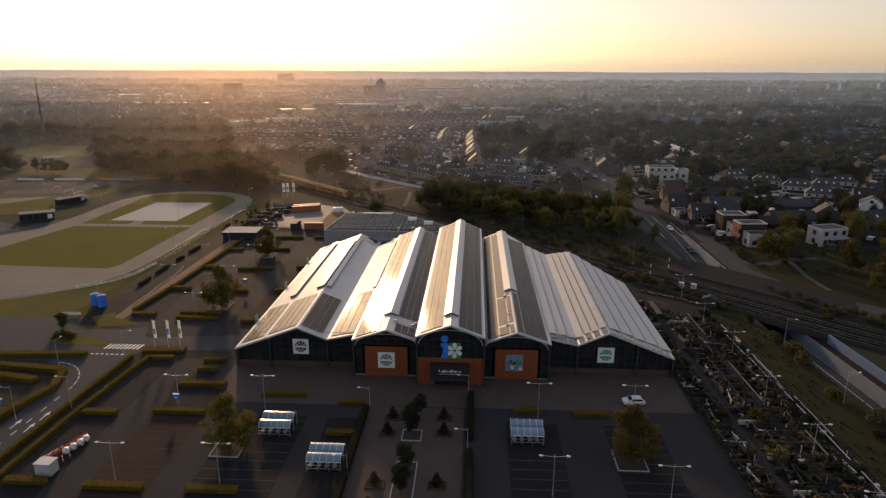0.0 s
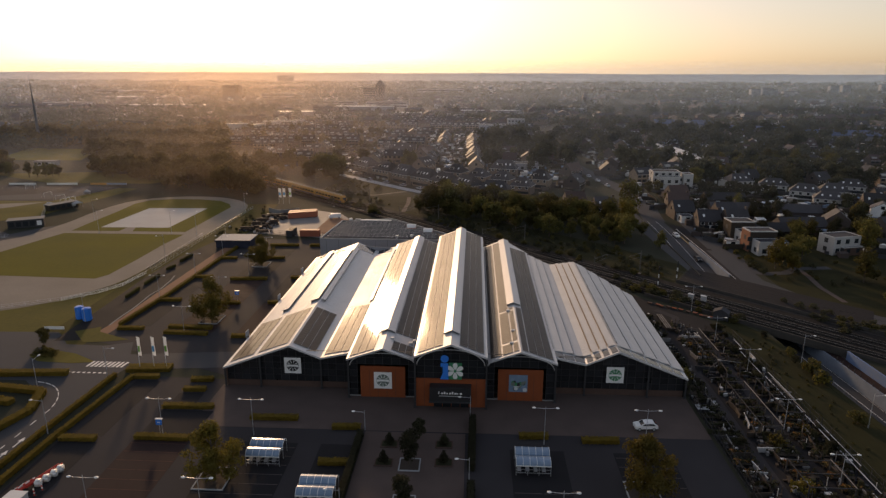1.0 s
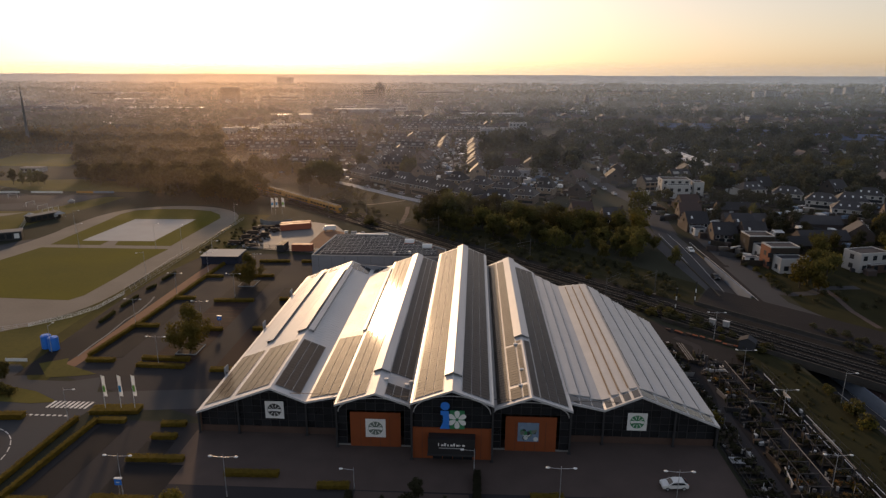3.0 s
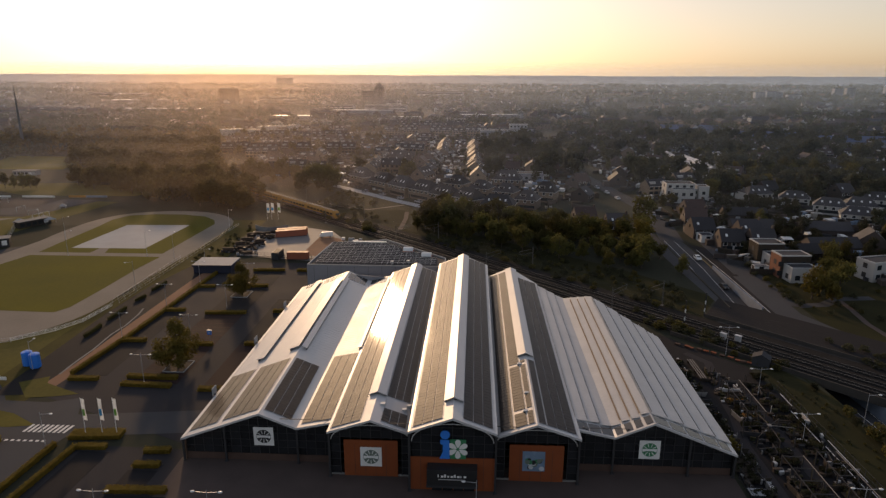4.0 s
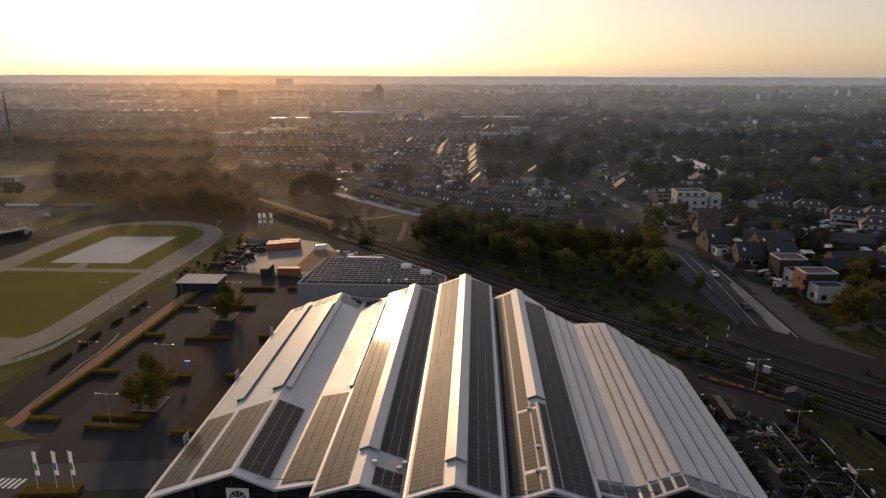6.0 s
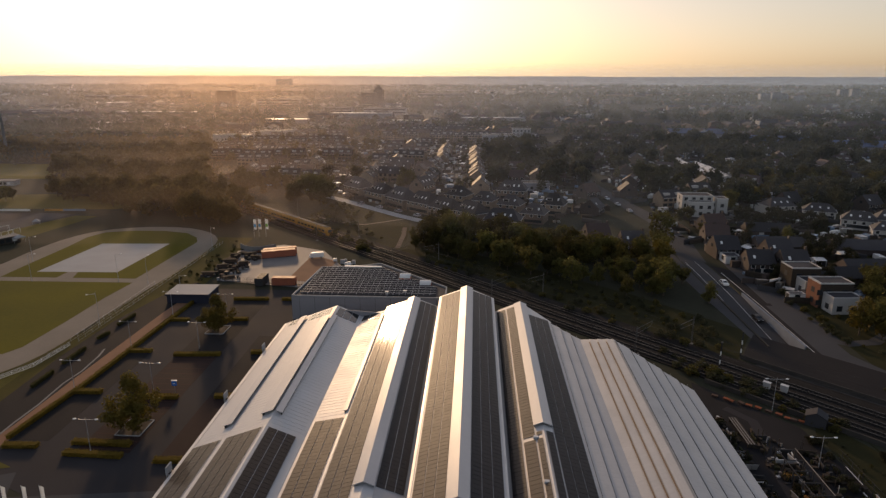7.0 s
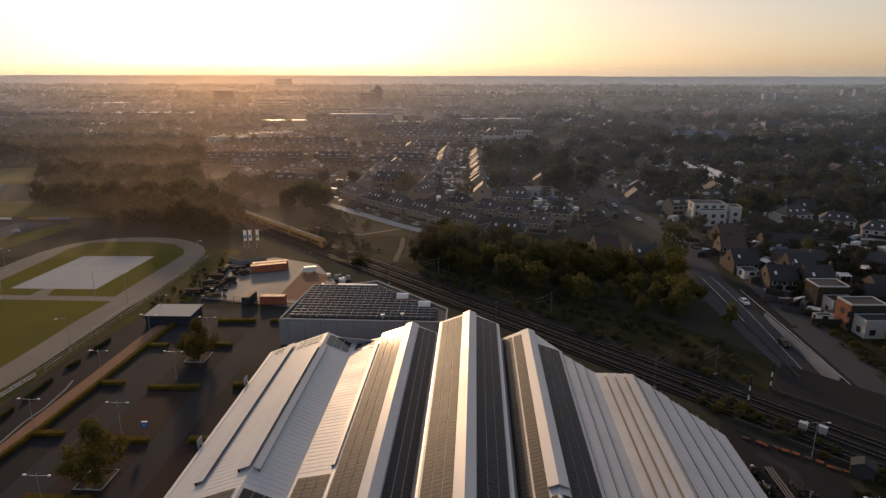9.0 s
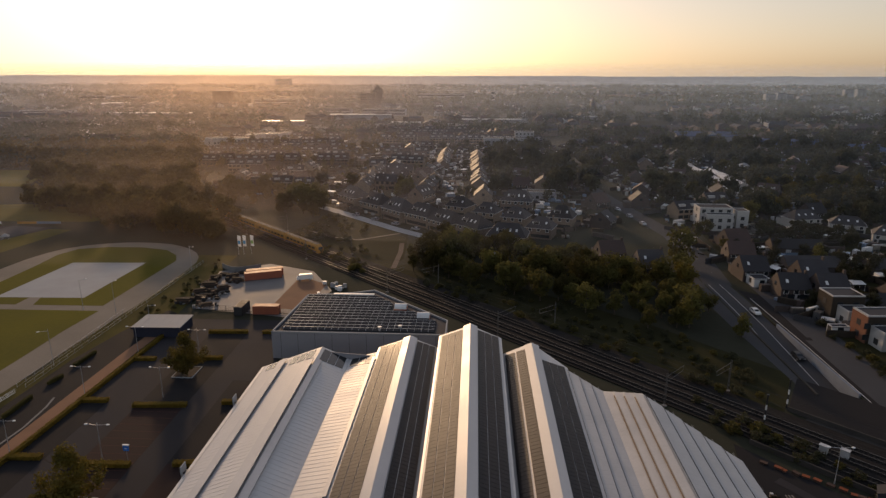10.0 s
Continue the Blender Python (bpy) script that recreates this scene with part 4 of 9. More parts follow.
tagged(hpart("solar_field", rest, M["panel_rest"]), "dark solar panels covering the hall roof", kind="stuff")
# roof units
for x, y, z in ((-10.6, 123.2, 9.0), (-9.9, 124.6, 8.9), (-14.2, 122.8, 10.2), (9.6, 122.2, 10.0), (10.2, 128.0, 10.2), (9.7, 139.5, 10.1)):
    bm = bmesh.new()
    box(bm, x - 0.4, x + 0.4, y - 0.3, y + 0.3, z - 0.5, z + 0.45)
    bmesh.ops.bevel(bm, geom=bm.edges[:], offset=0.05, segments=1, affect="EDGES")
    tube(bm, (x, y - 0.31, z + 0.1), (x, y - 0.35, z + 0.1), 0.24, n=10)
    hpart("air_conditioner", bm, M["gutter"], "pale roof-mounted air conditioning unit")


# ---- plants ----
def leaf_mesh(name, blobs, count, size, material, seed, wild=0.7):
    """A crown of many small folded leaf clumps, spread through the shells of a few uneven lumps."""
    rng = np.random.default_rng(seed)
    w = np.array([b[3] * b[4] for b in blobs])
    pick = rng.choice(len(blobs), count, p=w / w.sum())
    b = np.array(blobs)[pick]
    d = rng.normal(size=(count, 3))
    d /= np.linalg.norm(d, axis=1)[:, None]
    r = 1 - 0.5 * rng.random(count) ** 1.6 + 0.10 * rng.normal(size=count)
    p = b[:, :3] + d * b[:, [3, 3, 4]] * r[:, None]
    n = d + wild * rng.normal(size=(count, 3))
    n /= np.linalg.norm(n, axis=1)[:, None]
    u = np.cross(n, rng.normal(size=(count, 3)))
    u /= np.linalg.norm(u, axis=1)[:, None]
    v = np.cross(n, u)
    s = size * (0.6 + 0.8 * rng.random(count))[:, None]
    verts = np.concatenate([p + u * s, p + v * s * 0.7 - n * s * 0.25, p - u * s, p - v * s * 0.7 - n * s * 0.25])
    k = np.arange(count)
    faces = np.stack([k, k + count, k + 2 * count, k + 3 * count], 1)
    me = bpy.data.meshes.new(name)
    me.from_pydata(verts.tolist(), [], faces.tolist())
    me.materials.append(material)
    return me


def trunk_mesh(h, r, limbs, seed):
    rng = random.Random(seed)
    bm = bmesh.new()
    tube(bm, (0, 0, 0), (0.05, 0.03, h * 0.5), r, r * 0.7, 7)
    tube(bm, (0.05, 0.03, h * 0.5), (0, 0.1, h * 0.85), r * 0.7, r * 0.25, 6)
    for i in range(limbs):
        a = 2 * math.pi * i / limbs + rng.random()
        z = h * (0.35 + 0.3 * rng.random())
        reach = h * (0.18 + 0.12 * rng.random())
        tube(bm, (0.03, 0.03, z), (math.cos(a) * reach, math.sin(a) * reach, z + h * 0.25), r * 0.4, r * 0.1, 5)
    return mesh_of(bm, "trunk", M["bark"])


def tree_kind(h, spread, lumps, count, size, material, seed, low=0.32, wild=0.7):
    rng = random.Random(seed)
    blobs = [(0, 0, h * (low + 1) / 2, spread * 0.62, h * (1 - low) * 0.48)]
    for i in range(lumps):
        a = 2 * math.pi * (i + rng.random() * 0.6) / lumps
        z = h * (low + 0.1 + (0.72 - low) * rng.random())
        q = spread * (0.42 + 0.3 * rng.random())
        s = spread * (0.30 + 0.22 * rng.random())
        blobs.append((math.cos(a) * q, math.sin(a) * q, z, s, s * (0.7 + 0.35 * rng.random())))
    return trunk_mesh(h, 0.022 * h, 4, seed), leaf_mesh("crown", blobs, count, size, material, seed, wild)


def tree(kind, x, y, scale=1.0, turn=0.0, label="leafy green tree with an uneven crown", group="", category="tree", z=0.0, high=1.0):
    ob = new("tree", kind[0])
    ob.matrix_basis = pose(x, y, z, 0, 0, turn) @ Matrix.Diagonal((scale, scale, scale * high, 1))
    crown = new("crown", kind[1])
    crown.parent = ob
    return tagged(ob, label, category, group)


WOOD = [tree_kind(11 + i, 4.6 + 0.5 * (i % 3), 6 + i % 3, 1000, 0.48, M["leaf"], 40 + i, 0.14, 0.4) for i in range(5)]
WARM = [tree_kind(10 + i, 4.2 + 0.4 * i, 7, 1000, 0.46, M["leaf_warm"], 60 + i, 0.14, 0.4) for i in range(2)]
BROAD = [tree_kind(13 + 1.5 * i, 6.4 + 0.5 * (i % 3), 9 + i, 1300, 0.62, M["leaf"], 100 + i, 0.08, 0.32) for i in range(4)]
SHRUB = [tree_kind(4.0, 2.6, 5, 240, 0.38, M["leaf"], 80, 0.1), tree_kind(3.5, 2.4, 5, 240, 0.38, M["leaf_warm"], 81, 0.1)]
def ragged_tree(h, seed):
    """A lot tree: an uneven, open crown of many small lumps, broad below and drawn out to a few tips."""
    rng = random.Random(seed)
    blobs = []
    for i in range(58):
        z = h * (0.12 + 0.84 * rng.random())
        reach = h * 0.44 * math.sin(math.pi * min(1, (z / h + 0.08))) ** 0.7
        a, q = rng.random() * 6.283, reach * math.sqrt(rng.random())
        r_ = h * rng.uniform(0.07, 0.14)
        blobs.append((q * math.cos(a), q * math.sin(a), z, r_, r_ * rng.uniform(0.7, 1.1)))
    return trunk_mesh(h, 0.02 * h, 7, seed), leaf_mesh("crown", blobs, 7000, 0.18, M["leaf_warm"], seed)


LOT_TREES = [ragged_tree(9.6, 23 + i) for i in range(3)]
PLAZA_TREE = [tree_kind(5.2, 1.7, 7, 1500, 0.16, M["leaf_dark"], 300 + i, 0.2) for i in range(2)]
DARK_SHRUB = [tree_kind(2.4, 1.3, 6, 420, 0.17, M["leaf_dark"], 310, 0.05), tree_kind(1.7, 1.2, 5, 360, 0.16, M["leaf_dark"], 311, 0.05)]
CONE = (trunk_mesh(1.9, 0.05, 3, 7), leaf_mesh("crown", [(0, 0, 0.5, 0.75, 0.45), (0, 0, 1.0, 0.6, 0.5), (0, 0, 1.55, 0.36, 0.45)], 620, 0.11, M["leaf_dark"], 91))


def hedge(x0, y0, x1, y1, wide=1.25, high=0.85, label="clipped yellow-green hedge edging the parking lot", group="parking lot hedges", leaf="hedge"):
    """A clipped hedge along a line: a dark core under a coat of small leaf clumps."""
    a, b = Vector((x0, y0, 0)), Vector((x1, y1, 0))
    long = (b - a).length
    rng = np.random.default_rng(int(abs(x0 * 31 + y0 * 17 + x1 * 7)) % 10000)
    bm = bmesh.new()
    box(bm, 0.1, long - 0.1, -wide / 2 + 0.12, wide / 2 - 0.12, 0, high - 0.12)
    ob = new("hedge", mesh_of(bm, "hedge", M[leaf]))
    ob.matrix_basis = pose(x0, y0, 0.02, 0, 0, math.degrees(math.atan2(y1 - y0, x1 - x0)))
    count = int(min(60 * long * (wide + 2 * high), 9000))
    p = np.stack([rng.random(count) * long, (rng.random(count) - 0.5) * wide, rng.random(count) * high], 1)
    face = rng.choice(3, count, p=[0.5, 0.25, 0.25])
    p[face == 0, 2] = high
    p[face == 1, 1] = -wide / 2
    p[face == 2, 1] = wide / 2
    p += rng.normal(size=p.shape) * 0.035
    u, v = rng.normal(size=(count, 3)), rng.normal(size=(count, 3))
    u[face == 0, 2] *= 0.35
    v[face == 0, 2] *= 0.35
    s = 0.12
    verts = np.concatenate([p + u * s * 0.6, p + v * s * 0.6, p - (u + v) * s * 0.5])
    k = np.arange(count)
    me = bpy.data.meshes.new("foliage")
    me.from_pydata(verts.tolist(), [], np.stack([k, k + count, k + 2 * count], 1).tolist())
    me.materials.append(M[leaf])
    leaves = new("foliage", me)
    leaves.parent = ob
    return tagged(ob, label, "hedge", group)


# ---- signs on the hall ----
def disc(bm, x, y, z, r, n=24, thick=0.02):
    slab(bm, [(x + r * math.cos(2 * math.pi * i / n), y, z + r * math.sin(2 * math.pi * i / n)) for i in range(n)], thick, (0, 1, 0))


def banner(x0, z1, side, y, ring, inner, label, bars=9):
    """A square white banner with a round emblem of plain shapes."""
    ob = tagged(part("banner", (lambda b: (box(b, x0, x0 + side, y - 0.08, y, z1 - side, z1), b)[1])(bmesh.new()), M["white"]), label, "banner")
    cx, cz, r = x0 + side / 2, z1 - side / 2, side * 0.37
    bm = bmesh.new()
    disc(bm, cx, y - 0.10, cz, r)
    part("emblem", bm, ring, ob)
    bm = bmesh.new()
    box(bm, cx - r * 0.95, cx + r * 0.95, y - 0.125, y - 0.103, cz - 0.2, cz + 0.2)
    part("emblem_band", bm, inner, ob)
    for i in range(bars):
        a = math.pi * (0.08 + 0.84 * i / (bars - 1)) * (1 if i % 2 else -1)
        bm = bmesh.new()
        tube(bm, (cx + 0.42 * r * math.cos(a), y - 0.11, cz + 0.42 * r * math.sin(a)), (cx + 0.9 * r * math.cos(a), y - 0.11, cz + 0.9 * r * math.sin(a)), 0.05, 0.09, 5)
        part("emblem_leaf", bm, inner, ob)
    return ob


banner(-36.0, 6.5, 3.4, W_OUT - 0.25, M["black"], M["white"], "square white banner with a round black leaf emblem")
banner(28.3, 6.2, 3.4, W_OUT - 0.25, M["green"], M["white"], "square white banner with a round green emblem")
banner(-17.3, 5.5, 3.5, W_B2 - 0.35, M["signgrey"], M["white"], "square white banner with a round grey-green emblem")
photo = tagged(part("picture_panel", (lambda b: (box(b, 9.0, 12.6, W_B2 - 0.36, W_B2 - 0.28, 2.0, 5.6), b)[1])(bmesh.new()), M["polycarb"]), "printed picture panel of pale sky over dark foliage", "picture panel")
for i in range(16):
    rr = random.Random(i)
    bm = bmesh.new()
    disc(bm, 9.5 + 2.7 * rr.random(), W_B2 - 0.385 - 0.001 * i, 2.5 + 1.7 * rr.random(), 0.25 + 0.25 * rr.random(), 9, 0.015)
    part("printed_shape", bm, (M["black"], M["green"], M["signgrey"], M["cloth"])[i % 4], photo)
logo = tagged(part("logo_sign", (lambda b: (box(b, -2.55, -0.1, W_B3 - 0.62, W_B3 - 0.5, 6.0, 9.4), b)[1])(bmesh.new()), M["green"]), "sign of a blue figure and a white flower on green", "sign")
bm = bmesh.new()
slab(bm, [(x, W_B3 - 0.66, z) for x, z in ((-4.1, 9.3), (-2.7, 9.3), (-2.6, 6.0), (-4.2, 6.0), (-3.7, 7.2), (-3.7, 8.5), (-4.1, 8.6))], 0.15, (0, 1, 0))
part("blue_figure", bm, M["blue"], logo)
bm = bmesh.new()
disc(bm, -3.35, W_B3 - 0.66, 10.2, 0.75, thick=0.15)
part("blue_dot", bm, M["blue"], logo)
for i in range(6):
    a = math.pi * (i / 3 + 1 / 6)
    bm = bmesh.new()
    c, s_ = math.cos(a), math.sin(a)
    pts = []
    for k in range(12):
        q = 2 * math.pi * k / 12
        l, w = 0.95 + 0.72 * math.cos(q), 0.36 * math.sin(q) * (1.15 + 0.5 * math.cos(q))
        pts.append((-1.35 + l * c - w * s_, W_B3 - 0.65, 7.75 + l * s_ + w * c))
    slab(bm, pts, 0.03, (0, 1, 0))
    part("petal", bm, M["white"], logo)

# ---- lamps ----
def street_lamp(x, y, high=7.0, arms=2, turn=0.0, label="grey double-armed street lamp with white heads"):
    lamp = thing("street_lamp", label, "street lamp", (x, y, 0.02), turn, "parking lot lamps")
    bm = bmesh.new()
    tube(bm, (0, 0, 0), (0, 0, 0.9), 0.10, 0.10, 8)
    tube(bm, (0, 0, 0.9), (0, 0, high + 0.35), 0.06, 0.04, 8)
    part("pole", bm, M["steel"], lamp)
    for s in (1, -1)[:arms]:
        bm = bmesh.new()
        tube(bm, (0, 0, high - 0.05), (s * 1.0, 0, high), 0.04, 0.035)
        tube(bm, (s * 1.0, 0, high), (s * 1.7, 0, high + 0.08), 0.035, 0.03)
        arm = part("arm", bm, M["steel"], lamp)
        bm = bmesh.new()
        bmesh.ops.create_uvsphere(bm, u_segments=10, v_segments=6, radius=0.30, matrix=Matrix.Translation((s * 2.0, 0, high + 0.08)) @ Matrix.Diagonal((1.15, 0.75, 0.42, 1)))
        part("lamp_head", bm, M["lampwhite"], arm, "white oval lamp head", True)
    return lamp


for x, y in ((-52.6, 80.3), (-52.8, 57.8), (-36.5, 81), (-36.5, 103), (14.4, 102.9), (14.5, 80.5), (31.4, 79), (31.6, 103), (-52.6, 102.4), (-68.6, 146.3), (-68.4, 168.8), (-68.2, 191.5), (-85.2, 191), (-86, 169.2), (-69, 212), (-85, 213), (60.5, 168.5)):
    street_lamp(x, y)
for x, y, turn in ((-80.6, 97, 180), (-73.0, 101.5, 180), (-85.5, 117, 90), (-74.5, 123, 0), (-97, 152, 90), (-90, 229, 0), (-86, 75, 180)):
    street_lamp(x, y, 6.5, 1, turn, "grey single-armed street lamp beside the access road")
for x, y in ((-17.2, 105.8), (1.6, 92.5), (1.6, 112), (-17.2, 84)):
    street_lamp(x, y, 3.6, 1, 180, "short grey plaza lamp with one white head")

# ---- hedges round the lot ----
for a in ((-57, 101, -47.2, 101), (-57, 79, -47.6, 79), (-57, 111.5, -47.2, 111.8), (-56.3, 122.3, -51.6, 122.6), (-56, 118.2, -51.5, 118.4), (-69.8, 99.8, -63.3, 100), (-69.8, 79.5, -63, 79.5),
          (-68.7, 122.9, -63.4, 123.1), (-41, 79, -33, 79), (-23.2, 95.3, -17.2, 95.5), (-23.2, 106, -18, 106.2), (-39, 108.4, -30, 108.6), (21, 104, 27.5, 104.2), (10.2, 104.8, 15.4, 105)):
    hedge(*a)
for a in ((-71.9, 60, -70.8, 100), (-70.8, 100, -68.9, 123), (-75, 60, -74, 100), (-74, 100, -73, 123.5)):
    hedge(*a, wide=0.85, high=0.95)
for a in ((-84, 60, -84, 97.5), (-84, 97.5, -81, 108.3), (-81, 108.3, -83.5, 115.5), (-83.5, 115.5, -99, 117.2), (-86.5, 111, -99, 113), (-83.4, 123.6, -110, 121.5)):
    hedge(*a, wide=1.6, high=1.1, label="clipped hedge beside the access road", group="road hedges")
for a in ((-73.5, 146, -62.5, 145.6), (-56.3, 144.6, -50.4, 144.9), (-86, 147.7, -79.6, 148), (-54.7, 167.6, -50.4, 167.8), (-72.7, 187.3, -61.4, 188), (-84.8, 188.7, -78.9, 189), (-72.5, 226.3, -62, 226.9),
          (-73, 166.6, -62.2, 166.9), (-85.8, 168, -79.4, 168.3), (-54.5, 189.5, -50, 189.7), (-74, 149.5, -62.8, 149.3), (-71.4, 210.2, -62.6, 210.6), (-84.2, 209, -78.6, 209.3), (-58, 226.9, -52.4, 227)):
    hedge(*a, label="low clipped hedge between parking bays", group="parking bay hedges")
for a in ((-86.9, 150, -85.4, 168), (-85.2, 168, -83.2, 236)):
    hedge(*a, wide=0.9, high=0.9, label="long low hedge beside the brick path", group="path hedges")
for a in ((-95.9, 169.5, -95.9, 177), (-96.3, 181, -96.2, 189.8), (-96.6, 195.5, -95.6, 199.5), (-96.2, 204.5, -95.6, 212.5)):
    hedge(*a, wide=0.75, high=0.85, label="low brown-green hedge at the edge of the verge", group="verge hedges", leaf="leaf_olive")
for a in ((1.9, 40, 1.9, 90.5), (1.9, 94.5, 2.1, 110)):
    hedge(*a, wide=1.1, high=1.5, label="tall dark hedge bordering the plaza", group="plaza hedges", leaf="leaf_dark")
hedge(-17.6, 60, -17.6, 104, wide=1.0, high=1.4, label="tall dark hedge bordering the plaza", group="plaza hedges", leaf="leaf_dark")
hedge(-72, 126.4, -62.7, 127.2, wide=2.6, high=0.9, label="clipped hedge bed round the flagpoles", group="flag bed")

# ---- trees in kerbed beds ----
def kerb_bed(x0, x1, y0, y1, label="square kerbed planting bed with soil", material="soil"):
    bed = thing("planting_bed", label, "planting bed", ((x0 + x1) / 2, (y0 + y1) / 2, 0.02), group="kerbed beds")
    w, d = (x1 - x0) / 2, (y1 - y0) / 2
    kerb = M["court"] if material == "soil" else M["plinth"]
    for a, b, c, e in ((-w, w, -d, -d + 0.2), (-w, w, d - 0.2, d), (-w, -w + 0.2, -d + 0.2, d - 0.2), (w - 0.2, w, -d + 0.2, d - 0.2)):
        boxpart("kerb", kerb, bed, a, b, c, e, 0, 0.2, bevel=0.02)
    boxpart("soil", M[material], bed, -w + 0.2, w - 0.2, -d + 0.2, d - 0.2, 0, 0.12)


for x, y, s in ((-38.6, 90.8, 1.05), (28.2, 90.6, 1.05), (-65.3, 155.5, 1.2), (-68.2, 203.6, 1.05)):
    kerb_bed(x - 2.5, x + 2.5, y - 3.2, y + 2.6)
    tree(LOT_TREES[int(abs(x)) % 3], x, y, s, x * 7, "small bushy tree with yellowing leaves in a kerbed bed", "parking lot trees", high=0.95)
kerb_bed(-9.9, -6.4, 94.0, 97.5)
kerb_bed(-9.9, -6.4, 78.5, 88)
for k, x, y, q, text in ((0, -8.2, 98.5, 1.0, "narrow dark tree before the entrance"), (1, -8.3, 95.7, 1.05, "narrow dark tree before the entrance"), (0, -7.2, 103.5, 0.8, "narrow dark tree before the entrance"),
                         (1, -8.2, 85.5, 1.0, "dark round-crowned tree on the plaza"), (0, -8.3, 80.0, 1.05, "dark round-crowned tree on the plaza")):
    tree(PLAZA_TREE[k], x, y, q, x * 31 + y, text, "plaza trees")
for x, y in ((-12.5, 96.2), (-2.6, 96.6), (-12.2, 101.5), (-2.8, 101.8), (-12.6, 82), (-3.0, 82.2), (-12.6, 76), (-3.0, 76.2)):
    kerb_bed(x - 1.5, x + 1.5, y - 1.1, y + 1.1, "low square planter bed on the plaza", "leaf_wood")
    tree(CONE, x, y, 1.15, x * 11, "small dark clipped conical shrub in a planter bed", "plaza cones", "shrub", z=0.14)

# ---- trolley shelters ----
def trolley_shelter(x, y):
    sh = thing("trolley_shelter", "trolley shelter with two blue-tinted barrel roofs on steel frame", "trolley shelter", (x, y, 0.03), group="trolley shelters")

    def vault(name, material, xa, xb, ya, yb, za, rise, thick):
        bm = bmesh.new()
        prev = None
        for j in range(9):
            yy, zz = (ya + yb) / 2 - (yb - ya) / 2 * math.cos(math.pi * j / 8), za + rise * math.sin(math.pi * j / 8)
            cur = [bm.verts.new((xa, yy, zz)), bm.verts.new((xb, yy, zz)), bm.verts.new((xb, yy, zz + thick)), bm.verts.new((xa, yy, zz + thick))]
            if prev:
                for q in range(4):
                    bm.faces.new((prev[q], prev[(q + 1) % 4], cur[(q + 1) % 4], cur[q]))
            else:
                bm.faces.new(cur)
            prev = cur
        bm.faces.new(prev[::-1])
        part(name, bm, M[material], sh)

    for ya, yb, za in ((-2.2, -0.06, 1.75), (0.06, 2.2, 2.05)):
        for i in range(5):
            xa = -2.75 + 1.1 * i
            vault("roof_pane", "polycarb", xa + 0.03, xa + 1.07, ya, yb, za, 0.75, 0.03)
        for i in range(6):
            xa = -2.75 + 1.1 * i
            vault("hoop", "white", xa - 0.03, xa + 0.03, ya, yb, za, 0.75, 0.06)
        for yy in (ya, yb):
            boxpart("rail", M["white"], sh, -2.8, 2.8, yy - 0.05, yy + 0.05, za - 0.08, za + 0.06)
    for xx in (-2.75, -0.9, 0.9, 2.75):
        for yy, zz in ((-2.2, 1.75), (2.2, 2.05), (0, 2.0)):
            bm = bmesh.new()
            tube(bm, (xx, yy, 0), (xx, yy, zz), 0.045)
            part("post", bm, M["steel"], sh)
    for zz in (0.5, 1.1):
        boxpart("guard_rail", M["steel"], sh, -2.75, 2.75, -2.24, -2.18, zz - 0.03, zz + 0.03)
    tr = tagged(new("trolley_row"), "nested row of steel shopping trolleys", "shopping trolleys", kind="stuff")
    bm = bmesh.new()
    for r in range(4):
        for i in range(11):
            px, py = -2.2 + 1.3 * r, -1.9 + 0.33 * i
            for q in ((px - 0.25, py, 0.95), (px + 0.25, py, 0.95)):
                tube(bm, (q[0], q[1], 0.1), (q[0], q[1] + 0.1, 1.0), 0.015, n=3)
            box(bm, px - 0.27, px + 0.27, py, py + 0.03, 0.55, 0.95)
    me = mesh_of(bm, "trolley_row", M["steel"])
    bpy.data.objects.remove(tr)
    tr = tagged(new("trolley_row", me), "nested row of steel shopping trolleys", "shopping trolleys", kind="stuff")
    tr.matrix_basis = pose(x, y, 0.03)


for x, y in ((-32.0, 96.4), (-21.2, 87.0), (11.8, 96.2)):
    trolley_shelter(x, y)

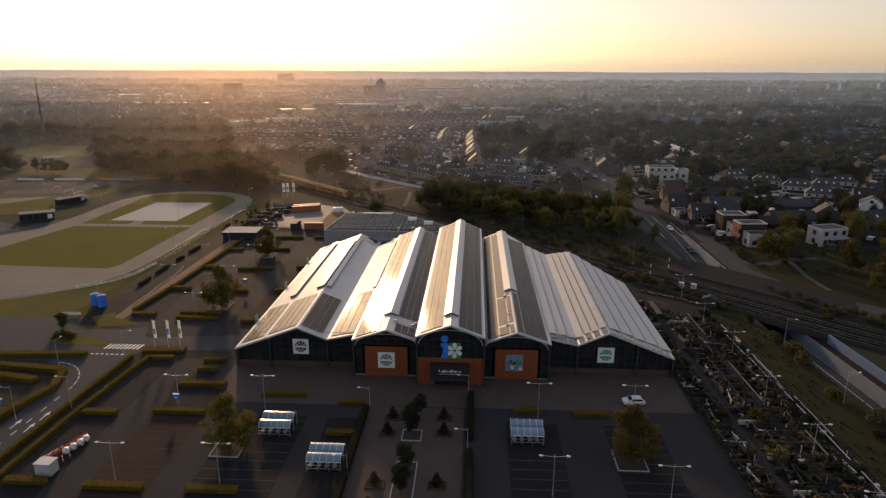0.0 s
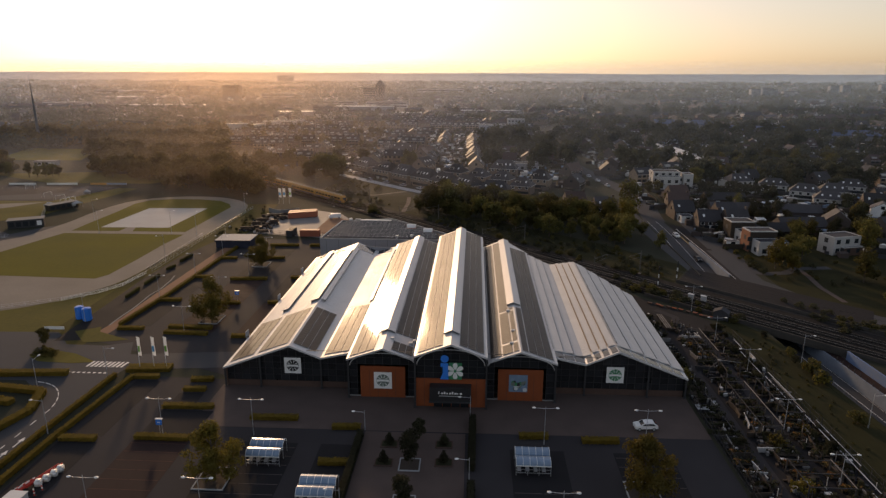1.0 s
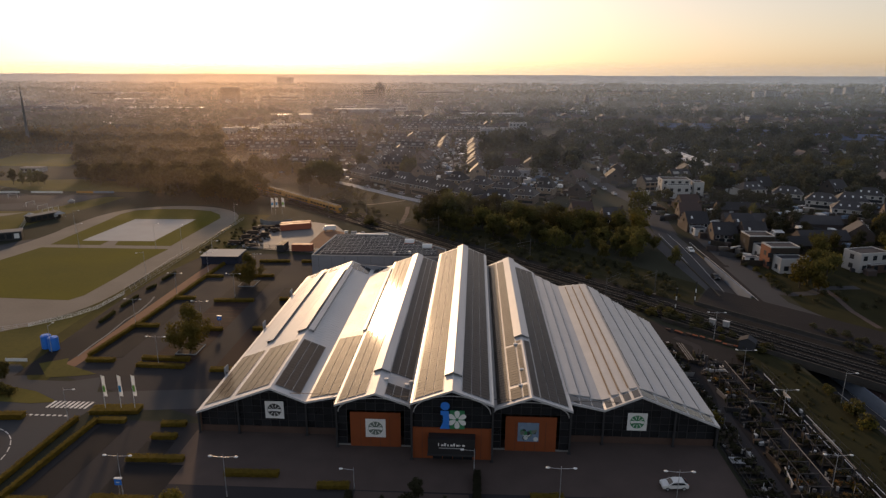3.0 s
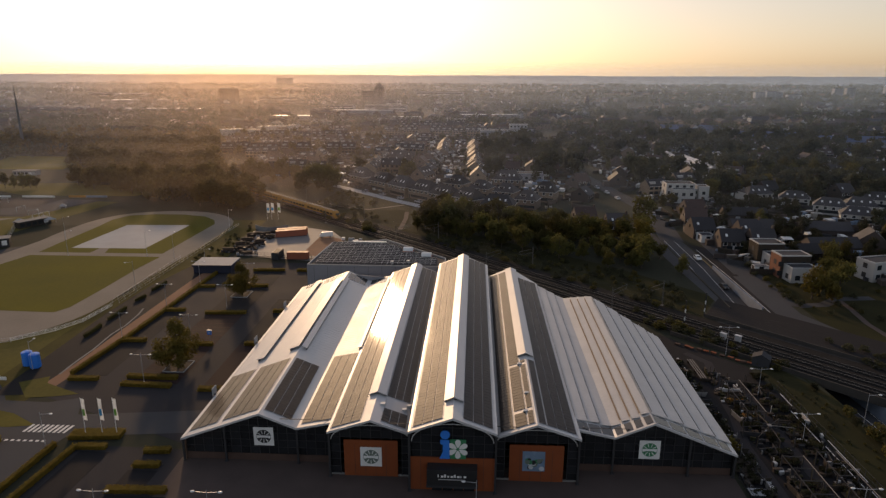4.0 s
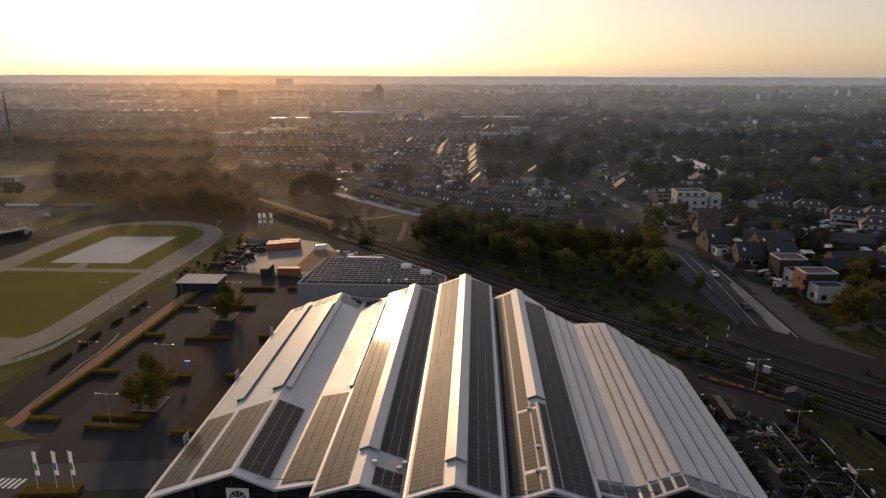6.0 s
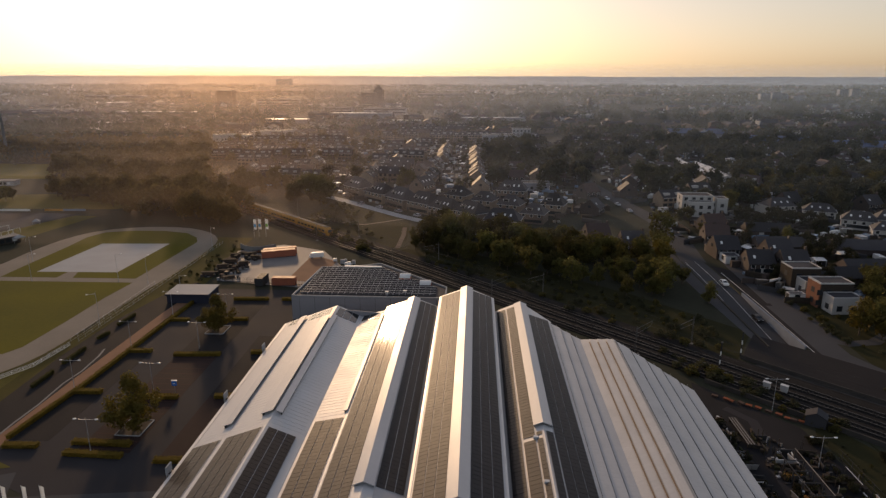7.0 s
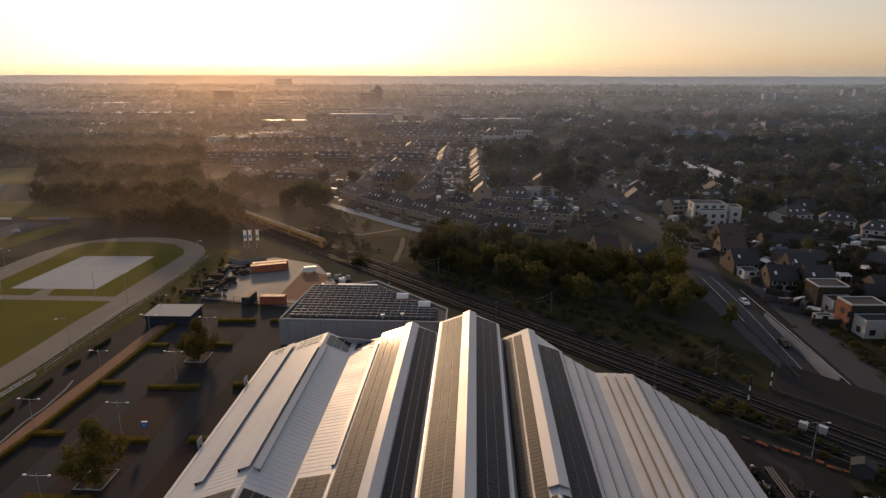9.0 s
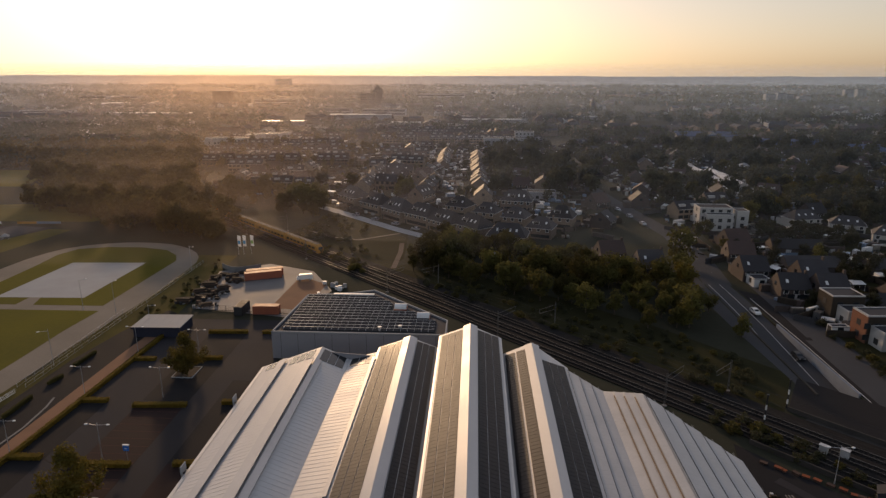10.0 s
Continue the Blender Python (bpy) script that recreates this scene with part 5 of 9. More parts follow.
# ---- vehicles ----
def car(x, y, turn, paint="white", label="white hatchback car parked beside a lamp post", group="", z=0.03, kind="car", long=4.1, high=1.5, name="car"):
    c = thing(name, label, kind, (x, y, z), turn, group)
    h = high / 1.5
    prof = [(-2.05, 0.35), (-2.05, 0.75), (-1.95, 0.92), (-1.05, 1.02), (-0.45, 1.42), (0.2, 1.5), (1.35, 1.44), (1.95, 0.98), (2.05, 0.9), (2.05, 0.35)]
    if kind == "van":
        prof = [(-2.05, 0.35), (-2.05, 0.8), (-1.75, 1.0), (-1.25, 1.46), (-1.0, 1.5), (1.95, 1.5), (2.05, 1.42), (2.05, 0.35)]
    sx = long / 4.1
    bm = bmesh.new()
    rows = []
    for s, inset in ((-0.86, 0.0), (0.86, 0.0)):
        rows.append([bm.verts.new((px * sx, s * (0.86 if pz > 1.1 else 1.0), pz * h)) for px, pz in prof])
    bm.faces.new(rows[0])
    bm.faces.new(rows[1][::-1])
    for i in range(len(prof)):
        j = (i + 1) % len(prof)
        bm.faces.new((rows[0][i], rows[1][i], rows[1][j], rows[0][j]))
    bmesh.ops.bevel(bm, geom=bm.edges[:], offset=0.05, segments=2, affect="EDGES")
    body = part("body", bm, M[paint], c, smooth=False)
    if kind == "car":
        for s in (-1, 1):
            for pts in (((-0.85, 1.04), (-0.42, 1.36), (0.25, 1.41), (0.25, 1.02)), ((0.32, 1.02), (0.32, 1.41), (1.2, 1.36), (1.6, 1.02))):
                bm = bmesh.new()
                slab(bm, [(px * sx, s * 0.875, pz * h) for px, pz in pts], 0.05, (0, -s, 0))
                part("side_window", bm, M["pane"], c)
        for pts in (((-1.04, 1.05), (-0.46, 1.42)), ((1.4, 1.42), (1.93, 1.02))):
            (xa, za), (xb, zb) = pts
            bm = bmesh.new()
            slab(bm, [(xa * sx, -0.66, za * h), (xa * sx, 0.66, za * h), (xb * sx, 0.6, zb * h), (xb * sx, -0.6, zb * h)], 0.03, (0, 0, 1))
            part("windscreen", bm, M["pane"], c)
        for s in (-0.6, 0.6):
            boxpart("headlight", M["lampwhite"], c, -2.08 * sx, -2.0 * sx, s - 0.18, s + 0.18, 0.68 * h, 0.82 * h)
            boxpart("tail_light", M["red"], c, 2.0 * sx, 2.08 * sx, s - 0.14, s + 0.14, 0.75 * h, 0.95 * h)
    else:
        boxpart("windscreen", M["pane"], c, -1.7 * sx, -1.3 * sx, -0.7, 0.7, 1.05 * h, 1.3 * h)
    for wx in (-1.3 * sx, 1.3 * sx):
        for s in (-1, 1):
            bm = bmesh.new()
            tube(bm, (wx, s * 0.68, 0.32), (wx, s * 0.90, 0.32), 0.32, n=14)
            wheel = part("wheel", bm, M["rubber"], c)
            bm = bmesh.new()
            tube(bm, (wx, s * 0.89, 0.32), (wx, s * 0.915, 0.32), 0.2, n=10)
            part("rim", bm, M["steel"], wheel)
    return c


car(33.2, 109.0, 4)
car(-58.5, 272, 20, "white", "white delivery van standing in the storage yard", kind="van", name="van", long=5.2, high=2.2)
for x, y, turn, paint, text in ((80.6, 249, 92, "white", "white car driving on the sunken road"), (80.3, 222.4, 92, "black", "dark car on the sunken road"), (84, 320, 88, "grey_wall", "grey car on the street")):
    car(x, y, turn, paint, text, "street cars", lane_z(y) + 0.03 if y < 275 else 0.05)

for x, y, s in ((-95.6, 131.6, 0.5), (-94.4, 132.6, 0.55), (-93.2, 132.2, 0.5), (-92.0, 131.8, 0.45), (-95.0, 133.4, 0.45)):
    tree(SHRUB[0], x, y, s, x * 31, "low dark shrub on the grass island", "island shrubs", "shrub", 0.04)
tree(WOOD[0], -98.5, 138.5, 0.38, 20, "slim young tree beside the crossing road", "")

# ---- flags, signs, tanks and barriers ----
def flag_pole(x, y, high, material, text, group, wide=1.0):
    f = thing("flagpole", text, "flagpole", (x, y, 0.02), group=group)
    bm = bmesh.new()
    tube(bm, (0, 0, 0), (0, 0, high), 0.06, 0.035, 8)
    part("pole", bm, M["white"], f)
    bm = bmesh.new()
    nz, nx = 12, 5
    g = [[bm.verts.new((0.06 + wide * i / (nx - 1), 0.10 * math.sin(3 * i / (nx - 1) + k * 0.5) * i / nx, high - 0.1 - (high * 0.55) * k / (nz - 1) - 0.25 * i / (nx - 1))) for i in range(nx)] for k in range(nz)]
    for k in range(nz - 1):
        for i in range(nx - 1):
            bm.faces.new((g[k][i], g[k + 1][i], g[k + 1][i + 1], g[k][i + 1]))
    part("flag", bm, M["cloth"], f)
    bm = bmesh.new()
    box(bm, 0.12, wide * 0.9, -0.16, -0.12, high * 0.55, high * 0.72)
    part("flag_emblem", bm, M[material], f)
    return f


for x, y, m in ((-69.3, 126.6, "cloth_green"), (-66.3, 126.8, "cloth_blue"), (-63.7, 127.0, "cloth_green")):
    flag_pole(x, y, 7.8, m, "white banner flag with coloured emblem on a pole", "entrance flags", 0.62)
for x, y, m in ((-91.8, 301, "cloth_blue"), (-90.0, 301.6, "cloth_blue"), (-87.2, 302, "cloth_green")):
    flag_pole(x, y, 7.8, m, "tall pale banner flag on a pole", "yard flags", 1.2)


verge_board = thing("barrier_board", "long white board on posts at the grass edge", "board", (-101.2, 146.1, 0.02), 2)
boxpart("panel", M["white"], verge_board, -2.5, 2.5, -0.04, 0.04, 0.35, 1.1)
for k in (-2.2, 0, 2.2):
    boxpart("post", M["rail_grey"], verge_board, k - 0.05, k + 0.05, 0.05, 0.14, 0, 1.15)


def road_sign(x, y, text="blue parking sign on a grey post"):
    s = thing("parking_sign", text, "road sign", (x, y, 0.02), group="parking signs")
    bm = bmesh.new()
    tube(bm, (0, 0, 0), (0, 0, 3.2), 0.04)
    part("post", bm, M["steel"], s)
    boxpart("sign_plate", M["blue"], s, -0.55, 0.55, -0.09, -0.04, 2.1, 3.1, bevel=0.01)
    boxpart("sign_top", M["white"], s, -0.6, 0.6, -0.1, 0.25, 3.12, 3.3)
    boxpart("plate_bar", M["white"], s, -0.25, 0.25, -0.105, -0.09, 2.5, 2.7)


for x, y in ((-52.9, 102.1), (-84.5, 98.5), (-63.5, 168.5)):
    road_sign(x, y)
for x, y in ((-99.5, 154.2), (-97.1, 153.2)):
    t_ = thing("water_tank", "bright blue upright plastic tank on the verge", "tank", (x, y, 0.01), group="blue tanks")
    bm = bmesh.new()
    bmesh.ops.create_cone(bm, cap_ends=True, segments=14, radius1=1.15, radius2=1.12, depth=3.3, matrix=Matrix.Translation((0, 0, 1.65)))
    bmesh.ops.bevel(bm, geom=[e for e in bm.edges if e.calc_face_angle(0) > 1], offset=0.15, segments=2, affect="EDGES")
    part("shell", bm, M["blue"], t_)
    bm = bmesh.new()
    tube(bm, (0, 0, 3.28), (0, 0, 3.42), 0.45, n=12)
    part("lid", bm, M["blue"], t_)
cab = thing("site_cabin", "small white site cabin standing on the asphalt", "cabin", (-64.6, 82.0, 0.02), -3)
boxpart("body", M["render"], cab, -1.3, 1.3, -1.0, 1.0, 0.15, 2.2, bevel=0.04)
boxpart("roof", M["gutter"], cab, -1.38, 1.38, -1.08, 1.08, 2.2, 2.3)
boxpart("door", M["gutter"], cab, 0.2, 0.95, -1.03, -1.0, 0.2, 2.0)
for i in range(3):
    b_ = thing("barrier", "red and white striped road barrier stacked in a row", "barrier", (-67.0 + 0.35 * i, 84.8 + 1.15 * i, 0.02), 65, "road barriers")
    for k in range(5):
        boxpart("board", M["red"] if k % 2 else M["white"], b_, -1.0 + 0.4 * k, -0.6 + 0.4 * k, -0.04, 0.04, 0.7, 1.0)
    for s in (-0.8, 0.8):
        boxpart("foot", M["rubber"], b_, s - 0.1, s + 0.1, -0.35, 0.35, 0, 0.12)
        boxpart("leg", M["red"], b_, s - 0.03, s + 0.03, -0.03, 0.03, 0.12, 0.7)
for x, y in ((-65.0, 87.4), (-64.5, 88.6), (-64.1, 89.9), (-63.9, 91.1)):
    b_ = thing("bulk_bag", "white bulk bag of building sand", "bag", (x, y, 0.02), 20, "bulk bags")
    bm = bmesh.new()
    box(bm, -0.5, 0.5, -0.5, 0.5, 0, 1.0)
    bmesh.ops.bevel(bm, geom=bm.edges[:], offset=0.14, segments=2, affect="EDGES")
    part("bag_body", bm, M["white"], b_, smooth=True)
for k in range(4):
    r_ = thing("barrier_rail", "long red plastic barrier rails lying in a stack", "barrier rail", (-66.9 + 0.22 * k, 84.6 + 0.1 * k, 0.02), 74, "barrier rails")
    boxpart("rail", M["red"], r_, 0, 7.5, -0.06, 0.06, 0.35 + 0.3 * (k % 2), 0.6 + 0.3 * (k % 2), bevel=0.02)
    for x in (0.8, 6.7):
        boxpart("block", M["rubber"], r_, x - 0.15, x + 0.15, -0.2, 0.2, 0, 0.35 + 0.3 * (k % 2))
for k in range(4):
    p_ = thing("traffic_post", "red and white banded traffic post on a rubber foot", "traffic post", (-63.6 - 0.35 * k, 86.2 - 1.3 * k, 0.02), 0, "traffic posts")
    for j in range(4):
        boxpart("band", M["white"] if j % 2 else M["red"], p_, -0.1, 0.1, -0.04, 0.04, 0.1 + 0.3 * j, 0.4 + 0.3 * j)
    boxpart("foot", M["rubber"], p_, -0.3, 0.3, -0.2, 0.2, 0, 0.1)
# white dashes and a zebra crossing on the access road
for i in range(9):
    sheet("road_marking", [(-82 + 0.95 * i, 127.4), (-81.5 + 0.95 * i, 127.4), (-81.2 + 0.95 * i, 130), (-81.7 + 0.95 * i, 130)], 0.06, M["paint"], "white zebra crossing bar")
for i in range(12):
    sheet("road_marking", [(-89 + 1.15 * i, 124.4), (-88.4 + 1.15 * i, 124.4), (-88.4 + 1.15 * i, 124.9), (-89 + 1.15 * i, 124.9)], 0.06, M["paint"], "white give-way dash")
for i in range(14):
    a = math.pi * min(max((i - 6) / 8, 0), 1) / 2
    x, y = (-78, 84 + 4 * i) if i <= 6 else (-78 - 10 * (1 - math.cos(a)), 108 + 12 * math.sin(a))
    d = Vector((-math.sin(a), math.cos(a)))
    n = Vector((d.y, -d.x)) * 0.09
    p = Vector((x, y))
    sheet("road_marking", [tuple(p + n), tuple(p - n), tuple(p - n + d * 1.6), tuple(p + n + d * 1.6)], 0.06, M["paint"], "white dash along the access road")
for x, y in ((-76.4, 94.5), (-76.2, 98.5), (-79.6, 95.5)):
    sheet("road_marking", [(x - 0.12, y - 1.5), (x + 0.12, y - 1.5), (x + 0.12, y + 0.4), (x + 0.5, y + 0.4), (x, y + 1.7), (x - 0.5, y + 0.4), (x - 0.12, y + 0.4)], 0.06, M["paint"], "white painted direction arrow")
for x, z in ((-48.9, 136), (-48.9, 160), (-48.9, 183)):
    b_ = thing("light_box", "pale sign box fixed above the hall eave", "sign", (x, z, 0), group="eave signs")
    boxpart("box", M["court"], b_, -0.12, 0.12, -0.9, 0.9, 4.3, 5.6, bevel=0.03)
    for s in (-0.8, 0.8):
        boxpart("post", M["steel"], b_, -0.06, 0.06, s - 0.06, s + 0.06, 0.0, 4.3)
    for s in (-0.6, 0.6):
        boxpart("bracket", M["steel"], b_, -0.1, 0.3, s - 0.06, s + 0.06, 3.9, 4.22)


# ---- outdoor plant yard beside the hall ----
sheet("plant_yard", [(45, 60), (65, 60), (65, 112), (64.6, 150), (63, 162), (48, 180), (45, 166)], 0.03, M["bay"], "dark paved plant sales yard")
for pts in ([(51.2, 169), (54.8, 164), (53.6, 154), (52.2, 149), (51.6, 140), (49.6, 130), (49.7, 118), (49.6, 107), (49.8, 60)], [(53.6, 109), (55.1, 104.6), (55.4, 99.7), (54.2, 93), (54.6, 84), (57, 60)], [(57.6, 150), (57.4, 112), (56.0, 104)]):
    band("path", pts, 2.0, 0.05 if len(pts) != 3 else 0.055, M["asphalt"], "worn grey path between the plant tables")
sheet("verge", [(65.3, 60), (72.5, 60), (72.6, 130), (73, 155), (67.5, 166), (64.9, 160), (65.2, 112)], 0.018, M["bank"], "rough olive grass strip beside the plant yard")
sheet("verge", [(72.6, 60), (80, 60), (77.2, 110), (74.8, 148), (73.2, 158), (72.7, 130)], 0.016, M["bank"], "rough dark verge beside the sunken road")


def plant_mat(seed, count, wide, deep, high, size, materials):
    """A tray of mixed potted plants as one clump of leaves."""
    rng = np.random.default_rng(seed)
    n = count
    spot = rng.random((24, 2)) * (wide, deep) - (wide / 2, deep / 2)
    tall = high * (0.3 + 0.7 * rng.random(24))
    k = rng.choice(24, n)
    p = np.stack([spot[k, 0] + rng.normal(size=n) * 0.18, spot[k, 1] + rng.normal(size=n) * 0.14, tall[k] * rng.random(n) ** 0.6], 1)
    u, v = rng.normal(size=(n, 3)), rng.normal(size=(n, 3))
    verts = np.concatenate([p + u * size, p + v * size, p - (u + v) * size * 0.8])
    i = np.arange(n)
    me = bpy.data.meshes.new("potted_plants")
    me.from_pydata(verts.tolist(), [], np.stack([i, i + n, i + 2 * n], 1).tolist())
    for m in materials:
        me.materials.append(m)
    me.polygons.foreach_set("material_index", (k % len(materials)).tolist())
    return me


TRAYS = [plant_mat(200 + i, 420, 3.9, 1.3, (0.5, 0.9, 0.7, 1.3)[i], 0.10, ([M["leaf_dark"], M["leaf_wood"], M["leaf_dark"]], [M["leaf_dark"], M["leaf_wood"], M["leaf_dark"]], [M["leaf_dark"], M["flower"], M["leaf_wood"]], [M["leaf_dark"], M["leaf_wood"], M["leaf_dark"]])[i]) for i in range(4)]
TRAY_TEXT = ("low green potted plants on a table", "mixed yellow-green potted plants on a table", "flowering potted plants on a table", "taller dark green potted plants on a table")
table = thing("plant_table", "long low timber plant table on short legs", "plant table", (54.6, 64, 0.05), group="plant tables")
boxpart("tabletop", M["timber"], table, -2.05, 2.05, -0.72, 0.72, 0.42, 0.50)
for sx in (-1.9, 1.9):
    for sy in (-0.6, 0.6):
        boxpart("leg", M["timber"], table, sx - 0.05, sx + 0.05, sy - 0.05, sy + 0.05, 0, 0.42)
yrng = random.Random(5)
spots = [(x, y) for y in np.arange(64, 164, 2.9) for x in (46.9, 54.4, 60.6) if y < 214 - x and not (x > 50 and 147 < y) and not (x == 54.4 and 128 < y < 137)]
for i, (x, y) in enumerate(spots):
    if yrng.random() < 0.14:
        continue
    turn = yrng.uniform(-4, 4)
    px, py = x + yrng.uniform(-0.5, 0.5), float(y) + yrng.uniform(-0.3, 0.3)
    if i:
        copy_thing(table, pose(px, py, 0.05, 0, 0, turn))
    else:
        px, py, turn = 54.6, 64, 0
    k = yrng.randrange(4)
    tagged(new("potted_plants", TRAYS[k]), TRAY_TEXT[k], "potted plants", "plant trays", "stuff").matrix_basis = pose(px, py, 0.56, 0, 0, turn)
for i in range(110):
    x, y = yrng.choice((yrng.uniform(45.6, 48.6), yrng.uniform(52, 56.4), yrng.uniform(58.8, 64.2), yrng.uniform(61.5, 64.4))), yrng.uniform(64, 160)
    tree(DARK_SHRUB[yrng.random() < 0.5] if yrng.random() < 0.9 else SHRUB[1], x, y, yrng.uniform(0.4, 0.9), yrng.uniform(0, 360), "potted garden shrub standing for sale", "shrubs for sale", "shrub")


def pergola(x0, x1, y0, y1, bays, high=2.5):
    """An open frame of dark posts with pale-edged beams round it."""
    p = thing("pergola", "open dark steel pergola frame over the plant tables", "pergola", ((x0 + x1) / 2, y0, 0.04), group="pergolas")
    w, long = (x1 - x0) / 2, y1 - y0
    for x in (-w, w):
        for k in range(bays + 1):
            boxpart("post", M["frame_dark"], p, x - 0.09, x + 0.09, long * k / bays - 0.09, long * k / bays + 0.09, 0, high)
        boxpart("beam", M["frame_dark" if x < 0 else "concrete"], p, x - 0.05, x + 0.05, -0.2, long + 0.2, high, high + 0.12)
    for k in range(bays + 1):
        boxpart("cross_beam", M["frame_dark"], p, -w, w, long * k / bays - 0.05, long * k / bays + 0.05, high - 0.16, high - 0.02)


for x0, x1, y0, y1, bays in ((53.0, 56.3, 138, 150.5, 4), (52.7, 56.2, 107, 123.4, 5), (52.4, 59.2, 90, 97, 2), (59.2, 62.4, 112, 125, 4), (52.6, 56.4, 66, 80, 4)):
    pergola(x0, x1, y0, y1, bays)
wheel = thing("display_wheel", "round display stand of dark beams meeting at a hub", "display stand", (54.7, 132.8, 0.05))
for k in range(8):
    a = math.pi * k / 4
    bm = bmesh.new()
    tube(bm, (0.3 * math.cos(a), 0.3 * math.sin(a), 2.6), (4.6 * math.cos(a), 4.6 * math.sin(a), 2.2), 0.055)
    part("spoke", bm, M["frame_dark" if k else "concrete"], wheel)
    boxpart("post", M["frame_dark"], wheel, 4.5 * math.cos(a) - 0.08, 4.5 * math.cos(a) + 0.08, 4.5 * math.sin(a) - 0.08, 4.5 * math.sin(a) + 0.08, 0, 2.2)
boxpart("hub", M["concrete"], wheel, -0.35, 0.35, -0.35, 0.35, 2.5, 2.75, bevel=0.08)
boxpart("post", M["frame_dark"], wheel, -0.12, 0.12, -0.12, 0.12, 0, 2.5)
for x, a, b in ((63.4, 62, 74), (63.6, 75, 88), (63.6, 91, 104), (63.5, 104.6, 117), (62.9, 117.5, 129), (62.6, 130, 141), (63.7, 143, 148), (64.6, 66, 80), (64.6, 98, 112), (64.3, 119, 131)):
    p = thing("yard_rail", "long pale galvanised rail on short posts beside the plants", "rail", (x, a, 0.04), group="yard rails")
    boxpart("rail", M["steel"], p, -0.07, 0.07, 0, b - a, 1.0, 1.07)
    for k in (0.1, (b - a) / 2, b - a - 0.1):
        boxpart("post", M["frame_dark"], p, -0.05, 0.05, k - 0.05, k + 0.05, 0, 1.0)
bench = thing("potting_bench", "long pale potting bench with a slatted top", "bench", (50.7, 154.4, 0.05), 0)
for k in range(6):
    boxpart("slat", M["timber" if k % 2 else "concrete"], bench, -0.75 + 0.26 * k, -0.57 + 0.26 * k, 0, 9.4, 0.8, 0.86)
for y in (0.3, 4.7, 9.1):
    boxpart("trestle", M["timber"], bench, -0.7, 0.7, y - 0.06, y + 0.06, 0, 0.8)
slab_ = thing("display_slab", "pale square display slab on a low base", "display table", (45.6, 115.9, 0.04))
boxpart("base", M["frame_dark"], slab_, -0.9, 0.9, -0.7, 0.7, 0, 0.7)
boxpart("top", M["court"], slab_, -1.1, 1.1, -0.9, 0.9, 0.7, 0.8)
for x, y in ((59.7, 148.9), (60.1, 131.3), (58.2, 110.2), (58.8, 93.3), (58.6, 76)):
    street_lamp(x, y, 6.0, 2, 0)
street_lamp(73.7, 111.5, 6.5, 1, 0, "grey single-armed street lamp beside the ramp")
street_lamp(74.6, 138, 6.5, 1, 0, "grey single-armed street lamp beside the ramp")
for i in range(12):
    x, y = 72.2 + yrng.uniform(0, 2.4), yrng.uniform(66, 152)
    tree(DARK_SHRUB[0] if i % 3 else SHRUB[1], x, y, yrng.uniform(0.5, 0.95), yrng.uniform(0, 360), "olive-green bush on the bank beside the ramp", "bank bushes", "bush")


def fence(x0, y0, x1, y1, high, name="fence", label="dark steel mesh fence round the yard", step=3.0, material="frame_dark", rails=(0.1, 0.5, 0.95)):
    a, b = Vector((x0, y0)), Vector((x1, y1))
    long = (b - a).length
    f = thing(name, label, "fence", (x0, y0, 0.02), math.degrees(math.atan2(y1 - y0, x1 - x0)))
    for i in range(int(long / step) + 1):
        boxpart("post", M[material], f, i * step - 0.04, i * step + 0.04, -0.04, 0.04, 0, high)
    for r in rails:
        boxpart("rail", M[material], f, 0, long, -0.02, 0.02, high * r, high * r + 0.05)
    if rails[-1] < 1:
        boxpart("mesh_panel", M[material], f, 0, long, -0.006, 0.006, high * 0.12, high * 0.2)
    return f



